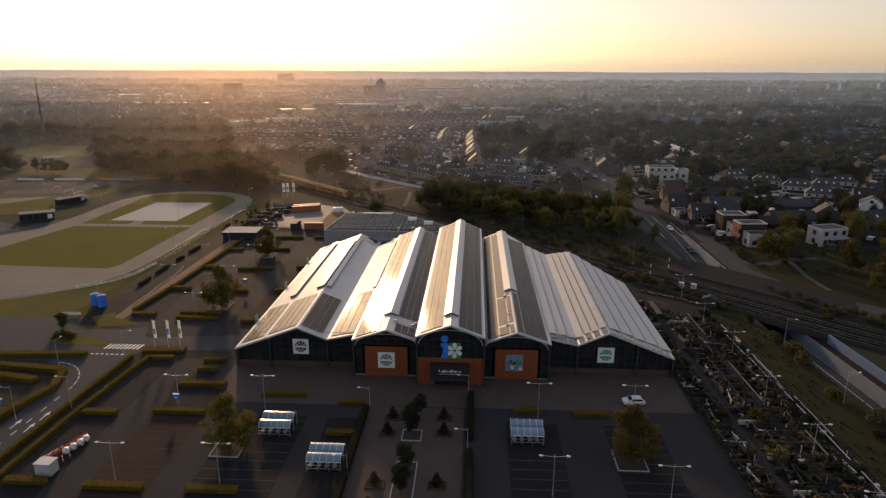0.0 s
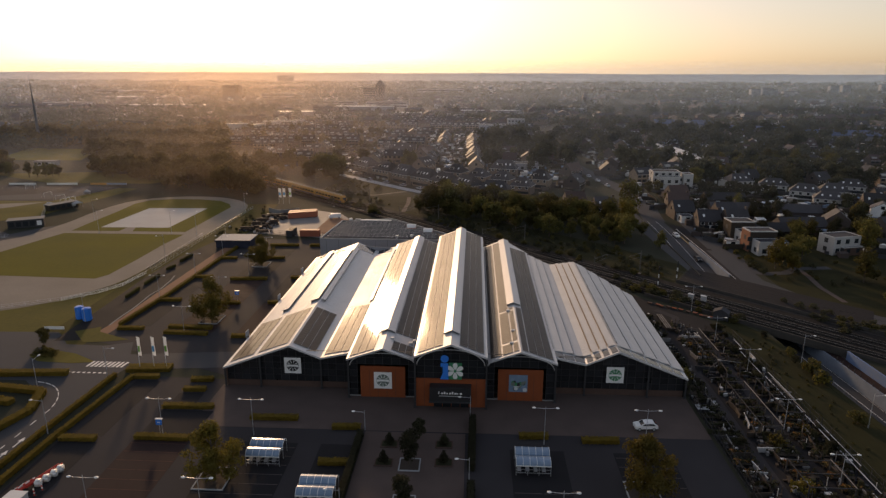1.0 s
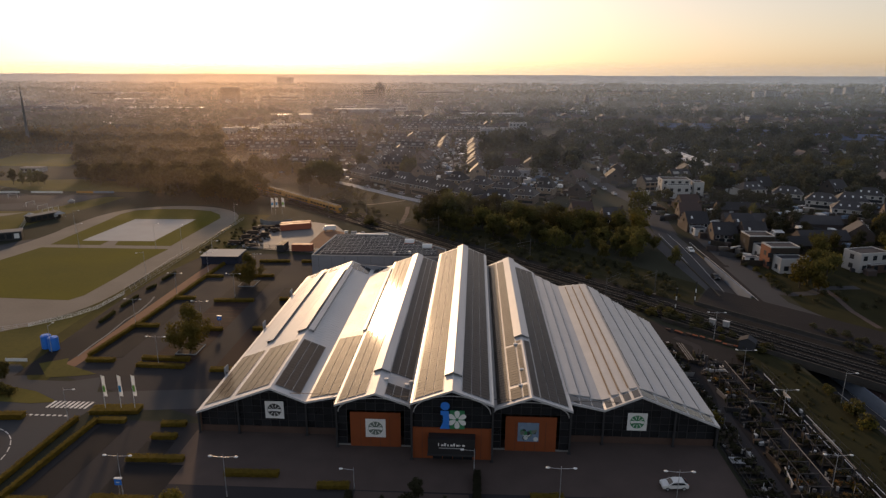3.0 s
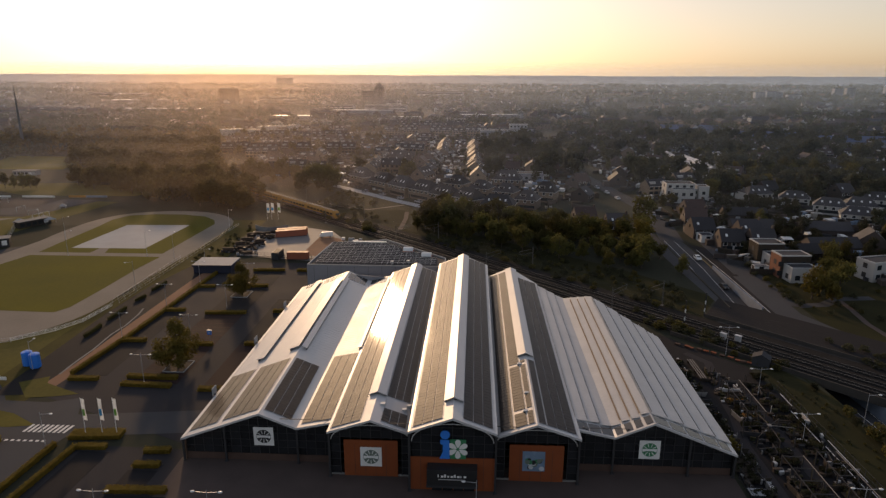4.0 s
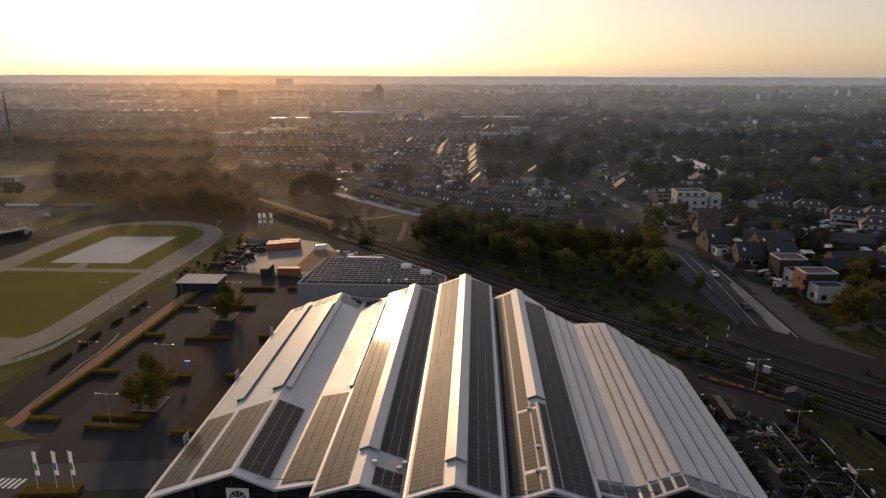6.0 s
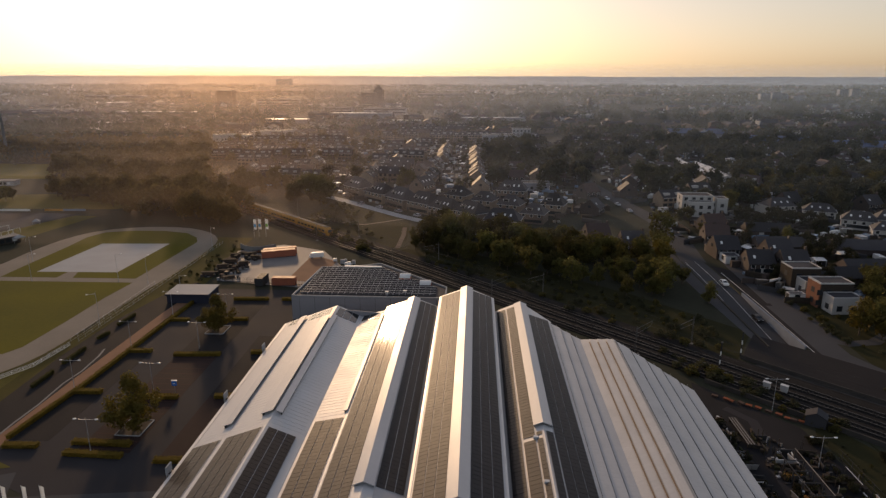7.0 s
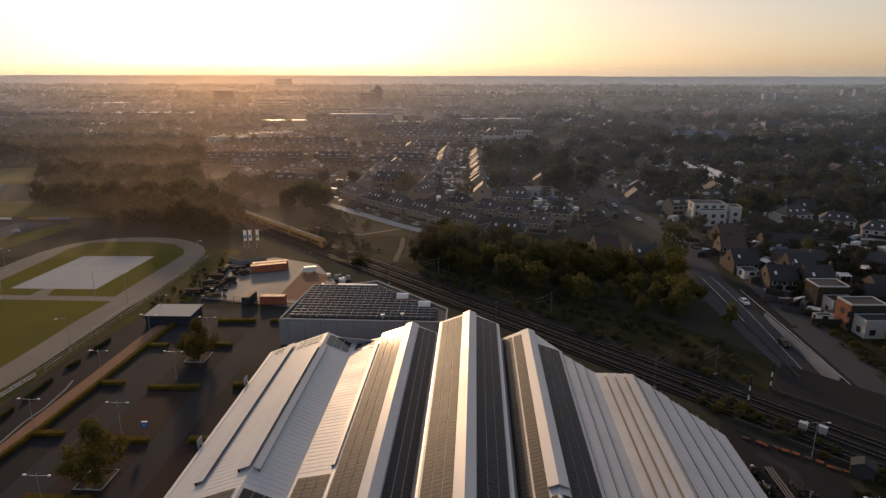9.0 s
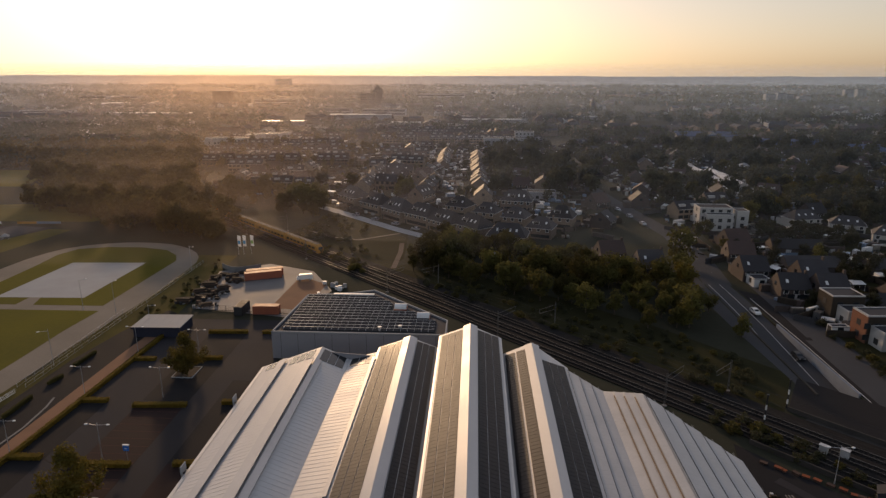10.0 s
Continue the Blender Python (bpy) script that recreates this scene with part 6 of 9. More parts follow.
def yard_bits(n):
    """Pots, boxes, sacks and stakes standing about the yard, far too many to count."""
    verts, faces, mats = [], [], []
    for i in range(n):
        x = yrng.choice((yrng.uniform(45.2, 48.8), yrng.uniform(51.4, 56.8), yrng.uniform(58.6, 64.6)))
        y = yrng.uniform(62, 166)
        if x + y > 213:
            continue
        w, d, h_ = yrng.uniform(0.08, 0.5), yrng.uniform(0.08, 0.3), yrng.uniform(0.2, 0.9)
        if yrng.random() < 0.2:
            w, d, h_ = 0.04, 0.04, yrng.uniform(1.2, 2.2)
        if yrng.random() < 0.08:
            w, d, h_ = yrng.uniform(0.8, 2.0), 0.06, 0.95
        a = yrng.choice((0, 1.57)) + yrng.uniform(-0.2, 0.2)
        ca, sa, b = math.cos(a), math.sin(a), len(verts)
        for px, py, pz in ((-w, -d, 0), (w, -d, 0), (w, d, 0), (-w, d, 0), (-w * 1.2, -d * 1.2, h_), (w * 1.2, -d * 1.2, h_), (w * 1.2, d * 1.2, h_), (-w * 1.2, d * 1.2, h_)):
            verts.append((x + px * ca - py * sa, y + px * sa + py * ca, pz + 0.04))
        faces += [(b + 4, b + 5, b + 6, b + 7), (b, b + 1, b + 5, b + 4), (b + 1, b + 2, b + 6, b + 5), (b + 2, b + 3, b + 7, b + 6), (b + 3, b, b + 4, b + 7)]
        mats += [yrng.choice((0, 0, 0, 1, 1, 1, 2, 3, 3, 5, 5, 4))] * 5
    me = bpy.data.meshes.new("pots_and_boxes")
    me.from_pydata(verts, [], faces)
    for m in ("timber", "frame_dark", "concrete", "soil", "gutter", "leaf_wood"):
        me.materials.append(M[m])
    me.polygons.foreach_set("material_index", mats)
    tagged(new("pots_and_boxes", me), "pots, boxes and stakes standing among the plants", "garden goods", kind="stuff")


yard_bits(1500)
fence(44.4, 60, 44.6, 120.5, 2.2)
fence(65.1, 60, 65.1, 112, 2.0)
fence(65.1, 112, 64.7, 152, 2.0)
for i in range(11):
    c = thing("plant_crate", "dull red stacked plant crates along the fence", "crate", (51 + 1.35 * i + yrng.uniform(-0.5, 0.5), 173.5 - 1.0 * i + yrng.uniform(-0.5, 0.5), 0.04), -36 + yrng.uniform(-25, 25), "red crates")
    boxpart("crate", M["plinth"], c, -0.6, 0.6, -0.35, 0.35, 0, 0.3 + 0.1 * (i % 2), bevel=0.02)
    boxpart("crate_rim", M["orange"] if i % 3 else M["plinth"], c, -0.63, 0.63, -0.38, 0.38, 0.3 + 0.1 * (i % 2), 0.36 + 0.1 * (i % 2))
for x, y in ((66.3, 176.2), (63.2, 177.5)):
    c = thing("relay_cabinet", "pale grey trackside relay cabinet", "cabinet", (x, y, 0.02), -45, "trackside cabinets")
    boxpart("body", M["gutter"], c, -0.7, 0.7, -0.4, 0.4, 0.15, 1.7, bevel=0.03)
    boxpart("roof", M["gutter"], c, -0.8, 0.8, -0.5, 0.5, 1.7, 1.8)
    boxpart("base", M["concrete"], c, -0.95, 0.95, -0.55, 0.55, 0, 0.15)
shed = thing("garden_shed", "small grey garden greenhouse at the back of the yard", "greenhouse", (66.5, 163.5, 0.03), -30)
bm = bmesh.new()
slab(bm, [(-1.8, -1.3, 0), (1.8, -1.3, 0), (1.8, -1.3, 2.0), (0, -1.3, 2.9), (-1.8, -1.3, 2.0)], 2.6, (0, 1, 0))
part("body", bm, M["bitumen"], shed)
for s in (-1, 1):
    bm = bmesh.new()
    slab(bm, [(s * 1.95, -1.4, 2.0), (0, -1.4, 2.98), (0, 1.4, 2.98), (s * 1.95, 1.4, 2.0)], 0.05, (0, 0, 1))
    part("roof_pane", bm, M["bitumen"], shed)


# ---- trackside ----
def striped_post(x, y, high=6.5):
    s = thing("marker_post", "black and white striped railway marker post", "signal post", (x, y, 0.02), group="marker posts")
    for i in range(6):
        bm = bmesh.new()
        tube(bm, (0, 0, high * i / 6), (0, 0, high * (i + 1) / 6), 0.16, n=8)
        part("band", bm, M["white"] if i in (1, 3) else M["black"], s)
    boxpart("cap", M["black"], s, -0.22, 0.22, -0.22, 0.22, high, high + 0.12)


striped_post(56.7, 187.3)
striped_post(64.2, 194.0)


def catenary(s, flip=1):
    base = on_rail(s, -8.2 * flip)
    c = thing("catenary_mast", "grey steel catenary mast beside the railway", "catenary mast", tuple(base), -45 + (180 if flip < 0 else 0), "catenary masts")
    bm = bmesh.new()
    for dx in (-0.13, 0.13):
        tube(bm, (dx, 0, 0), (dx, 0, 7.6), 0.05)
    for k in range(8):
        tube(bm, (-0.13, 0, 0.4 + 0.9 * k), (0.13, 0, 0.85 + 0.9 * k), 0.025, n=4)
    part("mast", bm, M["rail_grey"], c)
    bm = bmesh.new()
    tube(bm, (0, 0, 6.9), (0, 7.0, 7.1), 0.05)
    tube(bm, (0, 0, 5.6), (0, 6.6, 6.0), 0.04)
    tube(bm, (0, 6.6, 6.0), (0, 7.0, 7.1), 0.03)
    part("cantilever", bm, M["rail_grey"], c)
    boxpart("foundation", M["concrete"], c, -0.4, 0.4, -0.4, 0.4, 0, 0.3)


for s in (-130, -80, -30, 18, 66, 160, 210):
    catenary(s)
    catenary(s + 6, -1)
for d in (-5.5, -1.4, 2.7):
    bm = bmesh.new()
    for a in range(-130, 230, 48):
        pts = [on_rail(a + 48 * k / 6, d, 5.7) for k in range(7)]
        top = [on_rail(a + 48 * k / 6, d, 6.9 - 1.0 * math.sin(math.pi * k / 6)) for k in range(7)]
        for k in range(6):
            tube(bm, pts[k], pts[k + 1], 0.018, n=3)
            tube(bm, top[k], top[k + 1], 0.018, n=3)
    tagged(part("overhead_wire", bm, M["frame_dark"]), "thin dark overhead contact wires above the track", "overhead wire", kind="stuff")


def train(s_front, cars, d):
    t_ = thing("train", "yellow passenger train with blue stripe and dark windows", "train", tuple(on_rail(s_front, d)), -45 + 180)
    long = 25.5
    for c in range(cars):
        x0 = c * (long + 0.6)
        bm = bmesh.new()
        nose = 1.6 if c == 0 else 0.1
        prof = [(-1.38, 1.0), (-1.42, 2.2), (-1.38, 3.4), (-0.95, 4.15), (0.95, 4.15), (1.38, 3.4), (1.42, 2.2), (1.38, 1.0)]
        rings = []
        for xx, sc, zs in ((x0, 0.9, 0.82), (x0 + nose, 1.0, 1.0), (x0 + long, 1.0, 1.0)):
            rings.append([bm.verts.new((xx + (0.9 * (pz - 1) / 3 if xx == x0 and c == 0 else 0), py * sc, 1.0 + (pz - 1.0) * zs)) for py, pz in prof])
        for a, b in zip(rings, rings[1:]):
            for i in range(8):
                bm.faces.new((a[i], a[(i + 1) % 8], b[(i + 1) % 8], b[i]))
        bm.faces.new(rings[0][::-1])
        bm.faces.new(rings[-1])
        body = part("carriage", bm, M["yellow"], t_)
        bm = bmesh.new()
        slab(bm, [(x0 + nose, -0.9, 4.17), (x0 + long, -0.9, 4.17), (x0 + long, 0.9, 4.17), (x0 + nose, 0.9, 4.17)], 0.05, (0, 0, 1))
        part("roof", bm, M["bitumen"], body)
        for k in range(8):
            for s in (-1, 1):
                xa = x0 + nose + 0.9 + k * 2.8
                bm = bmesh.new()
                slab(bm, [(xa, s * 1.44, 2.25), (xa + 2.1, s * 1.44, 2.25), (xa + 2.1, s * 1.42, 3.1), (xa, s * 1.42, 3.1)], 0.05, (0, -s, 0))
                part("window", bm, M["pane"], body)
        for s in (-1, 1):
            bm = bmesh.new()
            slab(bm, [(x0 + nose, s * 1.43, 1.15), (x0 + long - 0.1, s * 1.43, 1.15), (x0 + long - 0.1, s * 1.45, 1.6), (x0 + nose, s * 1.45, 1.6)], 0.04, (0, -s, 0))
            part("stripe", bm, M["trainblue"], body)
        for bx in (4.0, long - 4.0):
            boxpart("bogie", M["rubber"], body, x0 + bx - 1.6, x0 + bx + 1.6, -1.1, 1.1, 0.58, 1.05)
        if c == 0:
            bm = bmesh.new()
            slab(bm, [(0.25, -0.95, 2.3), (0.25, 0.95, 2.3), (0.62, 0.9, 3.25), (0.62, -0.9, 3.25)], 0.05, (-1, 0, 0))
            part("windscreen", bm, M["pane"], body)


train(-80.5, 4, -1.4)

# ---- annexe behind the hall ----
annex = thing("annexe", "low grey flat-roofed annexe with rows of solar panels", "annexe", (0, 0, 0))
OUT = [(-50.5, 212), (-8, 212), (-8, 221.4), (-30.2, 243.7), (-36, 241), (-48.4, 238.4)]
bm = bmesh.new()
slab(bm, [(x, y, 6.7) for x, y in OUT], 6.7)
part("wall", bm, M["grey_wall"], annex)
bm = bmesh.new()
slab(bm, [(x, y, 6.74) for x, y in OUT], 0.03)
roof_ = part("roof", bm, M["bitumen"], annex)
for (xa, ya), (xb, yb) in zip(OUT, OUT[1:] + OUT[:1]):
    d = (Vector((xb - xa, yb - ya))).normalized()
    n = Vector((-d.y, d.x)) * 0.35
    bm = bmesh.new()
    slab(bm, [(xa, ya, 7.15), (xb, yb, 7.15), (xb + n.x, yb + n.y, 7.15), (xa + n.x, ya + n.y, 7.15)], 0.5)
    part("parapet", bm, M["court"], annex)
for i in range(13):
    y = 214.0 + 1.95 * i
    x0, x1 = -48.6 + 0.06 * i, min(-9.5, 213.0 - y - 2)
    x1 = min(x1, -9.5 - max(0, y - 220) * 1.0 - 1.5)
    if 7 <= i <= 9:
        x1 = min(x1, -23.5)
    bm = bmesh.new()
    slab(bm, [(x0, y, 6.95), (x1, y, 6.95), (x1, y + 1.0, 7.22), (x0, y + 1.0, 7.22)], 0.05)
    part("solar_strip", bm, M["panel_flat"], annex)
    bm = bmesh.new()
    slab(bm, [(x0, y + 1.06, 7.24), (x1, y + 1.06, 7.24), (x1, y + 1.4, 6.8), (x0, y + 1.4, 6.8)], 0.04)
    part("wind_plate", bm, M["frame_dark"], annex)
    boxpart("pale_strip", M["white"], annex, x0, x1, y + 1.0, y + 1.07, 7.24, 7.28)
bm = bmesh.new()
for i in range(13):
    y = 214.0 + 1.95 * i
    x1 = min(-11, -11 - max(0, y - 220))
    for k in range(int((x1 + 48.4) / 1.7)):
        x = -48.2 + 1.7 * k
        slab(bm, [(x, y, 6.975), (x + 0.045, y, 6.975), (x + 0.045, y + 1.0, 7.245), (x, y + 1.0, 7.245)], 0.03)
tagged(part("panel_gap", bm, M["white"], annex), "thin pale gaps between the flat-roof panels", kind="stuff")
for x, y in ((-20.9, 229.6), (-14.4, 223.6)):
    bm = bmesh.new()
    tube(bm, (x - 1.6, y, 7.0), (x + 1.6, y, 7.0), 1.25, n=14)
    bmesh.ops.delete(bm, geom=[v for v in bm.verts if v.co.z < 6.7], context="VERTS")
    part("dome_light", bm, M["white"], annex, "white domed rooflight", True)
    boxpart("dome_base", M["container"], annex, x - 1.7, x + 1.7, y - 1.3, y + 1.3, 6.75, 7.05)
bm = bmesh.new()
box(bm, -41, -29.5, 238.3, 239.3, 6.75, 7.5)
part("long_rooflight", bm, M["white"], annex, "long white rooflight")
for x, y in ((-24.4, 214.5), (-19.5, 215.5)):
    bm = bmesh.new()
    tube(bm, (x, y, 6.7), (x, y, 7.7), 0.4, n=10)
    tube(bm, (x, y, 7.7), (x, y, 7.85), 0.55, n=10)
    part("roof_fan", bm, M["steel"], annex)
for i in range(10):
    x = -48.3 + 4.2 * i
    boxpart("wall_joint", M["frame_dark"], annex, x - 0.03, x + 0.03, 211.97, 212.0, 0.1, 6.6)

# ---- storage yard ----
def container(x, y, turn, long, material, label, name="container"):
    c = thing(name, label, "container", (x, y, 0.06), turn, "yard containers")
    boxpart("body", M[material], c, -long / 2, long / 2, -1.22, 1.22, 0.12, 2.55)
    n = int(long / 1.2)
    for i in range(n):
        xx = -long / 2 + 0.6 + 1.2 * i
        boxpart("rib", M[material], c, xx - 0.2, xx + 0.2, -1.27, -1.22, 0.3, 2.4)
    roof_ = boxpart("roof", M[material], c, -long / 2 + 0.1, long / 2 - 0.1, -1.15, 1.15, 2.55, 2.6)
    for i in range(2 * n):
        xx = -long / 2 + 0.4 + 0.6 * i
        boxpart("roof_rib", M[material], roof_, xx - 0.14, xx + 0.14, -1.1, 1.1, 2.6, 2.64)
    for s in (-1, 1):
        boxpart("bottom_rail", M["frame_dark"], c, -long / 2, long / 2, s * 1.2 - 0.05, s * 1.2 + 0.05, 0, 0.14)


container(-73.0, 273.0, 22, 12.2, "container", "rust-red shipping container in the storage yard")
container(-73.4, 276.0, 22, 12.2, "container", "rust-red shipping container in the storage yard")
container(-69.0, 241.8, 88, 6.1, "frame_dark", "small dark container at the yard gate")
container(-61.5, 241.2, 3, 7.5, "container", "brown timber-clad container at the yard gate")
kiosk = thing("trolley_hall", "navy-walled open shed with a pale flat roof", "shed", (-85.2, 227.0, 0.02), 2)
boxpart("wall", M["navy"], kiosk, -6.2, 6.2, -4.2, -4.05, 0, 2.7)
boxpart("wall", M["navy"], kiosk, -6.2, -6.05, -4.05, 4.2, 0, 2.7)
boxpart("wall", M["navy"], kiosk, 6.05, 6.2, -4.05, 4.2, 0, 2.7)
boxpart("wall", M["navy"], kiosk, -6.05, 6.05, 4.05, 4.2, 0, 2.7)
for i in range(6):
    boxpart("roof_sheet", M["court"], kiosk, -6.5 + 2.17 * i, -4.37 + 2.17 * i, -4.6, 4.6, 2.7 + 0.004 * i, 2.95)
boxpart("fascia", M["navy"], kiosk, -6.5, 6.5, -4.72, -4.6, 2.4, 2.95)
bm = bmesh.new()
pts = [(-91.5 + 14 * i / 8, 284 - 4.5 * math.sin(math.pi * i / 8)) for i in range(9)]
for (xa, ya), (xb, yb) in zip(pts, pts[1:]):
    slab(bm, [(xa, ya, 1.9), (xb, yb, 1.9), (xb, yb + 0.3, 1.9), (xa, ya + 0.3, 1.9)], 1.9)
tagged(part("wall_yard", bm, M["concrete"]), "curved pale concrete wall closing the yard", "wall", kind="structure")
krng = random.Random(9)
for i in range(34):
    if i < 20:
        x, y = krng.uniform(-90, -79.5), krng.uniform(246, 276)
    else:
        x, y = krng.uniform(-51, -40), krng.uniform(254, 268)
    dark = i < 20
    p = thing("pallet_stack", "stack of dark timber pallets and goods" if dark else "stack of wrapped pale goods on pallets", "pallet stack", (x, y, 0.05), krng.uniform(-20, 20), "yard stock")
    hh = krng.uniform(0.5, 1.7)
    for k in range(3):
        boxpart("pallet", M["timber"], p, -0.6, 0.6, -0.5 + 0.36 * k, -0.22 + 0.36 * k, 0, 0.14)
    boxpart("load", M[krng.choice(("timber", "soil", "frame_dark", "plinth") if dark else ("white", "court", "white", "container"))], p, -krng.uniform(0.4, 0.75), krng.uniform(0.4, 0.75), -0.5, 0.5, 0.14, hh, bevel=0.04)
for i in range(26):
    x, y = krng.uniform(-91, -78), krng.uniform(243.5, 278)
    p = thing("crate_pile", "low pile of loose crates and bags in the yard", "crates", (x, y, 0.05), krng.uniform(0, 90), "yard piles")
    for k in range(3):
        a, b = krng.uniform(-1.2, 0.8), krng.uniform(-0.9, 0.6)
        boxpart("crate", M[krng.choice(("timber", "frame_dark", "concrete", "bitumen", "court"))], p, a, a + krng.uniform(0.3, 1.0), b, b + krng.uniform(0.3, 0.8), 0, krng.uniform(0.2, 1.0), bevel=0.03)
for i in range(16):
    p = thing("timber_stack", "long stack of dark sawn timber in the yard", "timber stack", (krng.uniform(-89.5, -80.5), 246 + 2.1 * i, 0.05), krng.uniform(-12, 30), "timber stacks")
    hh = krng.uniform(0.7, 2.0)
    for k in range(4):
        boxpart("timber_layer", M["timber" if k % 2 else "plinth"], p, -krng.uniform(1.4, 2.2), krng.uniform(1.4, 2.2), -0.6, 0.6, hh * k / 4 + 0.02, hh * (k + 1) / 4)
fence(-84, 243, -53, 240.5, 1.8, label="black steel gate and fence at the yard", step=2.5, rails=(0.1, 0.3, 0.5, 0.7, 0.95))

# ---- sports ground ----
for a in ((-112.5, 166.2, -105.7, 173.1), (-105.7, 173.1, -102.3, 179.5), (-102.3, 179.5, -101.2, 191.6)):
    fence(*a, 1.1, label="low white board fence along the track", step=2.5, material="white", rails=(0.2, 0.38, 0.56, 0.74, 0.92))
fence(-128, 158, -112.5, 166.2, 1.1, label="low pale rail round the track", step=3.0, material="steel", rails=(0.5, 0.95))
fence(-102.6, 194, -103.4, 240, 1.0, label="low pale rail beside the track", step=3.0, material="steel", rails=(0.95,))
fence(-100.6, 194, -101.0, 290, 1.0, label="thin pale rail on the verge beside the track", step=3.0, material="steel", rails=(0.95,))
for x, y in ((-116.5, 241.2), (-145, 240), (-101, 280), (-101.5, 205), (-160, 262), (-106, 240)):
    street_lamp(x, y, 9.0, 1, krng.uniform(0, 360), "tall grey floodlight mast beside the sports track")
for x0, x1, m in ((-257, -242, "white"), (-236, -219, "white"), (-212, -203, "yellow"), (-203, -192, "polycarb")):
    b_ = thing("advertising_board", "row of pale advertising boards beside the pitch", "board", ((x0 + x1) / 2, 343 + (x0 + 257) * 0.06, 0.02), 3, "pitch boards")
    w = (x1 - x0) / 2
    boxpart("panel", M[m], b_, -w, w, -0.05, 0.05, 0.15, 1.15)
    for k in range(5):
        boxpart("post", M["steel"], b_, -w + 2 * w * k / 4 - 0.04, -w + 2 * w * k / 4 + 0.04, 0.05, 0.15, 0, 1.2)


def clubhouse(x, y, turn, w, d, h, wall, label):
    c = thing("clubhouse", label, "clubhouse", (x, y, 0.02), turn, "club buildings")
    boxpart("wall", M[wall], c, -w / 2, w / 2, -d / 2, d / 2, 0, h)
    boxpart("roof", M["concrete"], c, -w / 2 - 0.3, w / 2 + 0.3, -d / 2 - 0.3, d / 2 + 0.3, h, h + 0.25)
    k = int(w / 2.4)
    for i in range(k):
        boxpart("window", M["white" if i > k * 0.6 else "pane"], c, -w / 2 + 0.5 + 2.4 * i, -w / 2 + 2.2 + 2.4 * i, -d / 2 - 0.04, -d / 2, 0.7, h - 0.6)


clubhouse(-181, 249.5, 29, 12.5, 5, 3.2, "frame_dark", "dark low clubhouse with white doors")
clubhouse(-188.5, 284, 62, 13, 4, 2.6, "timber", "low dark storage hut beside the pitch")
clubhouse(-205, 236, 35, 12, 5, 2.6, "timber", "low dark storage hut beside the track")
clubhouse(-285, 417, 4, 14, 6, 2.8, "render", "long pale clubhouse behind the field")


def canopy_tent(x, y, turn, w, d, h):
    c = thing("canopy_tent", "white canvas canopy on thin steel posts", "canopy", (x, y, 0.02), turn, "white canopies")
    for a in (-1, 1):
        for b in (-1, 1):
            boxpart("post", M["steel"], c, a * w / 2 - 0.04, a * w / 2 + 0.04, b * d / 2 - 0.04, b * d / 2 + 0.04, 0, h)
    bm = bmesh.new()
    base = [bm.verts.new(p) for p in ((-w / 2 - 0.2, -d / 2 - 0.2, h), (w / 2 + 0.2, -d / 2 - 0.2, h), (w / 2 + 0.2, d / 2 + 0.2, h), (-w / 2 - 0.2, d / 2 + 0.2, h))]
    low = [bm.verts.new(v.co - Vector((0, 0, 0.3))) for v in base]
    top = bm.verts.new((0, 0, h + 1.1))
    for k in range(4):
        bm.faces.new((base[k], base[(k + 1) % 4], top))
        bm.faces.new((low[k], low[(k + 1) % 4], base[(k + 1) % 4], base[k]))
    part("canvas_roof", bm, M["court"], c)


canopy_tent(-193.6, 283, 8, 3.6, 3.2, 2.2)
canopy_tent(-184.0, 288, 60, 4.2, 2.4, 2.0)
canopy_tent(-188.2, 291, 25, 2.6, 2.2, 2.0)
canopy_tent(-197.6, 318.5, 20, 2.6, 2.0, 1.5)
sheet("yard", [(-195, 246), (-179, 237), (-173, 249.3), (-165.3, 255.2), (-167.5, 241.8), (-167, 222), (-173, 209), (-200, 222)], 0.024, M["road"], "grey paved yard before the clubhouse")
sheet("sports_pitch", [(-236, 301), (-212.9, 304), (-199, 312), (-195, 340), (-212, 342), (-214, 322), (-240, 312)], 0.036, M["road"], "grey hard court strip")
sheet("worn_patch", [(-262, 256), (-236, 262), (-214, 286), (-206, 298), (-232, 290)], 0.026, M["gravel"], "worn sandy patch across the grass pitch")
fence(-200, 219, -176, 232, 1.2, "fence", "low grey fence round the club yard", 2.0, "steel")
fence(-198, 288, -181, 258, 2.2, "fence", "tall steel ball fence beside the pitch", 3.0, "steel")
for x, y in ((-263.8, 369), (-259.5, 370.2), (-254, 369.6), (-250.6, 371), (-246.2, 370.2), (-290.5, 381), (-285.5, 378), (-280.6, 374.8)):
    tree(WOOD[int(-x) % 5], x, y, 0.62 + 0.1 * math.sin(x), x * 11, "small dark tree standing in a row beside the pitch", "trees beside the pitch", high=1.1)
for x, y, turn in ((-195.4, 297.2, 70), (-194.8, 300.6, 70), (-214, 312, 80), (-236, 330, 0), (-203, 305, 68)):
    g_ = thing("football_goal", "small white football goal on the pitch", "goal", (x, y, 0.03), turn, "football goals")
    for s in (-2.5, 2.5):
        boxpart("post", M["white"], g_, s - 0.06, s + 0.06, -0.06, 0.06, 0, 2.1)
        bm = bmesh.new()
        tube(bm, (s, 0, 2.1), (s, 1.6, 0), 0.03)
        part("stay", bm, M["white"], g_)
    boxpart("crossbar", M["white"], g_, -2.5, 2.5, -0.06, 0.06, 2.05, 2.17)


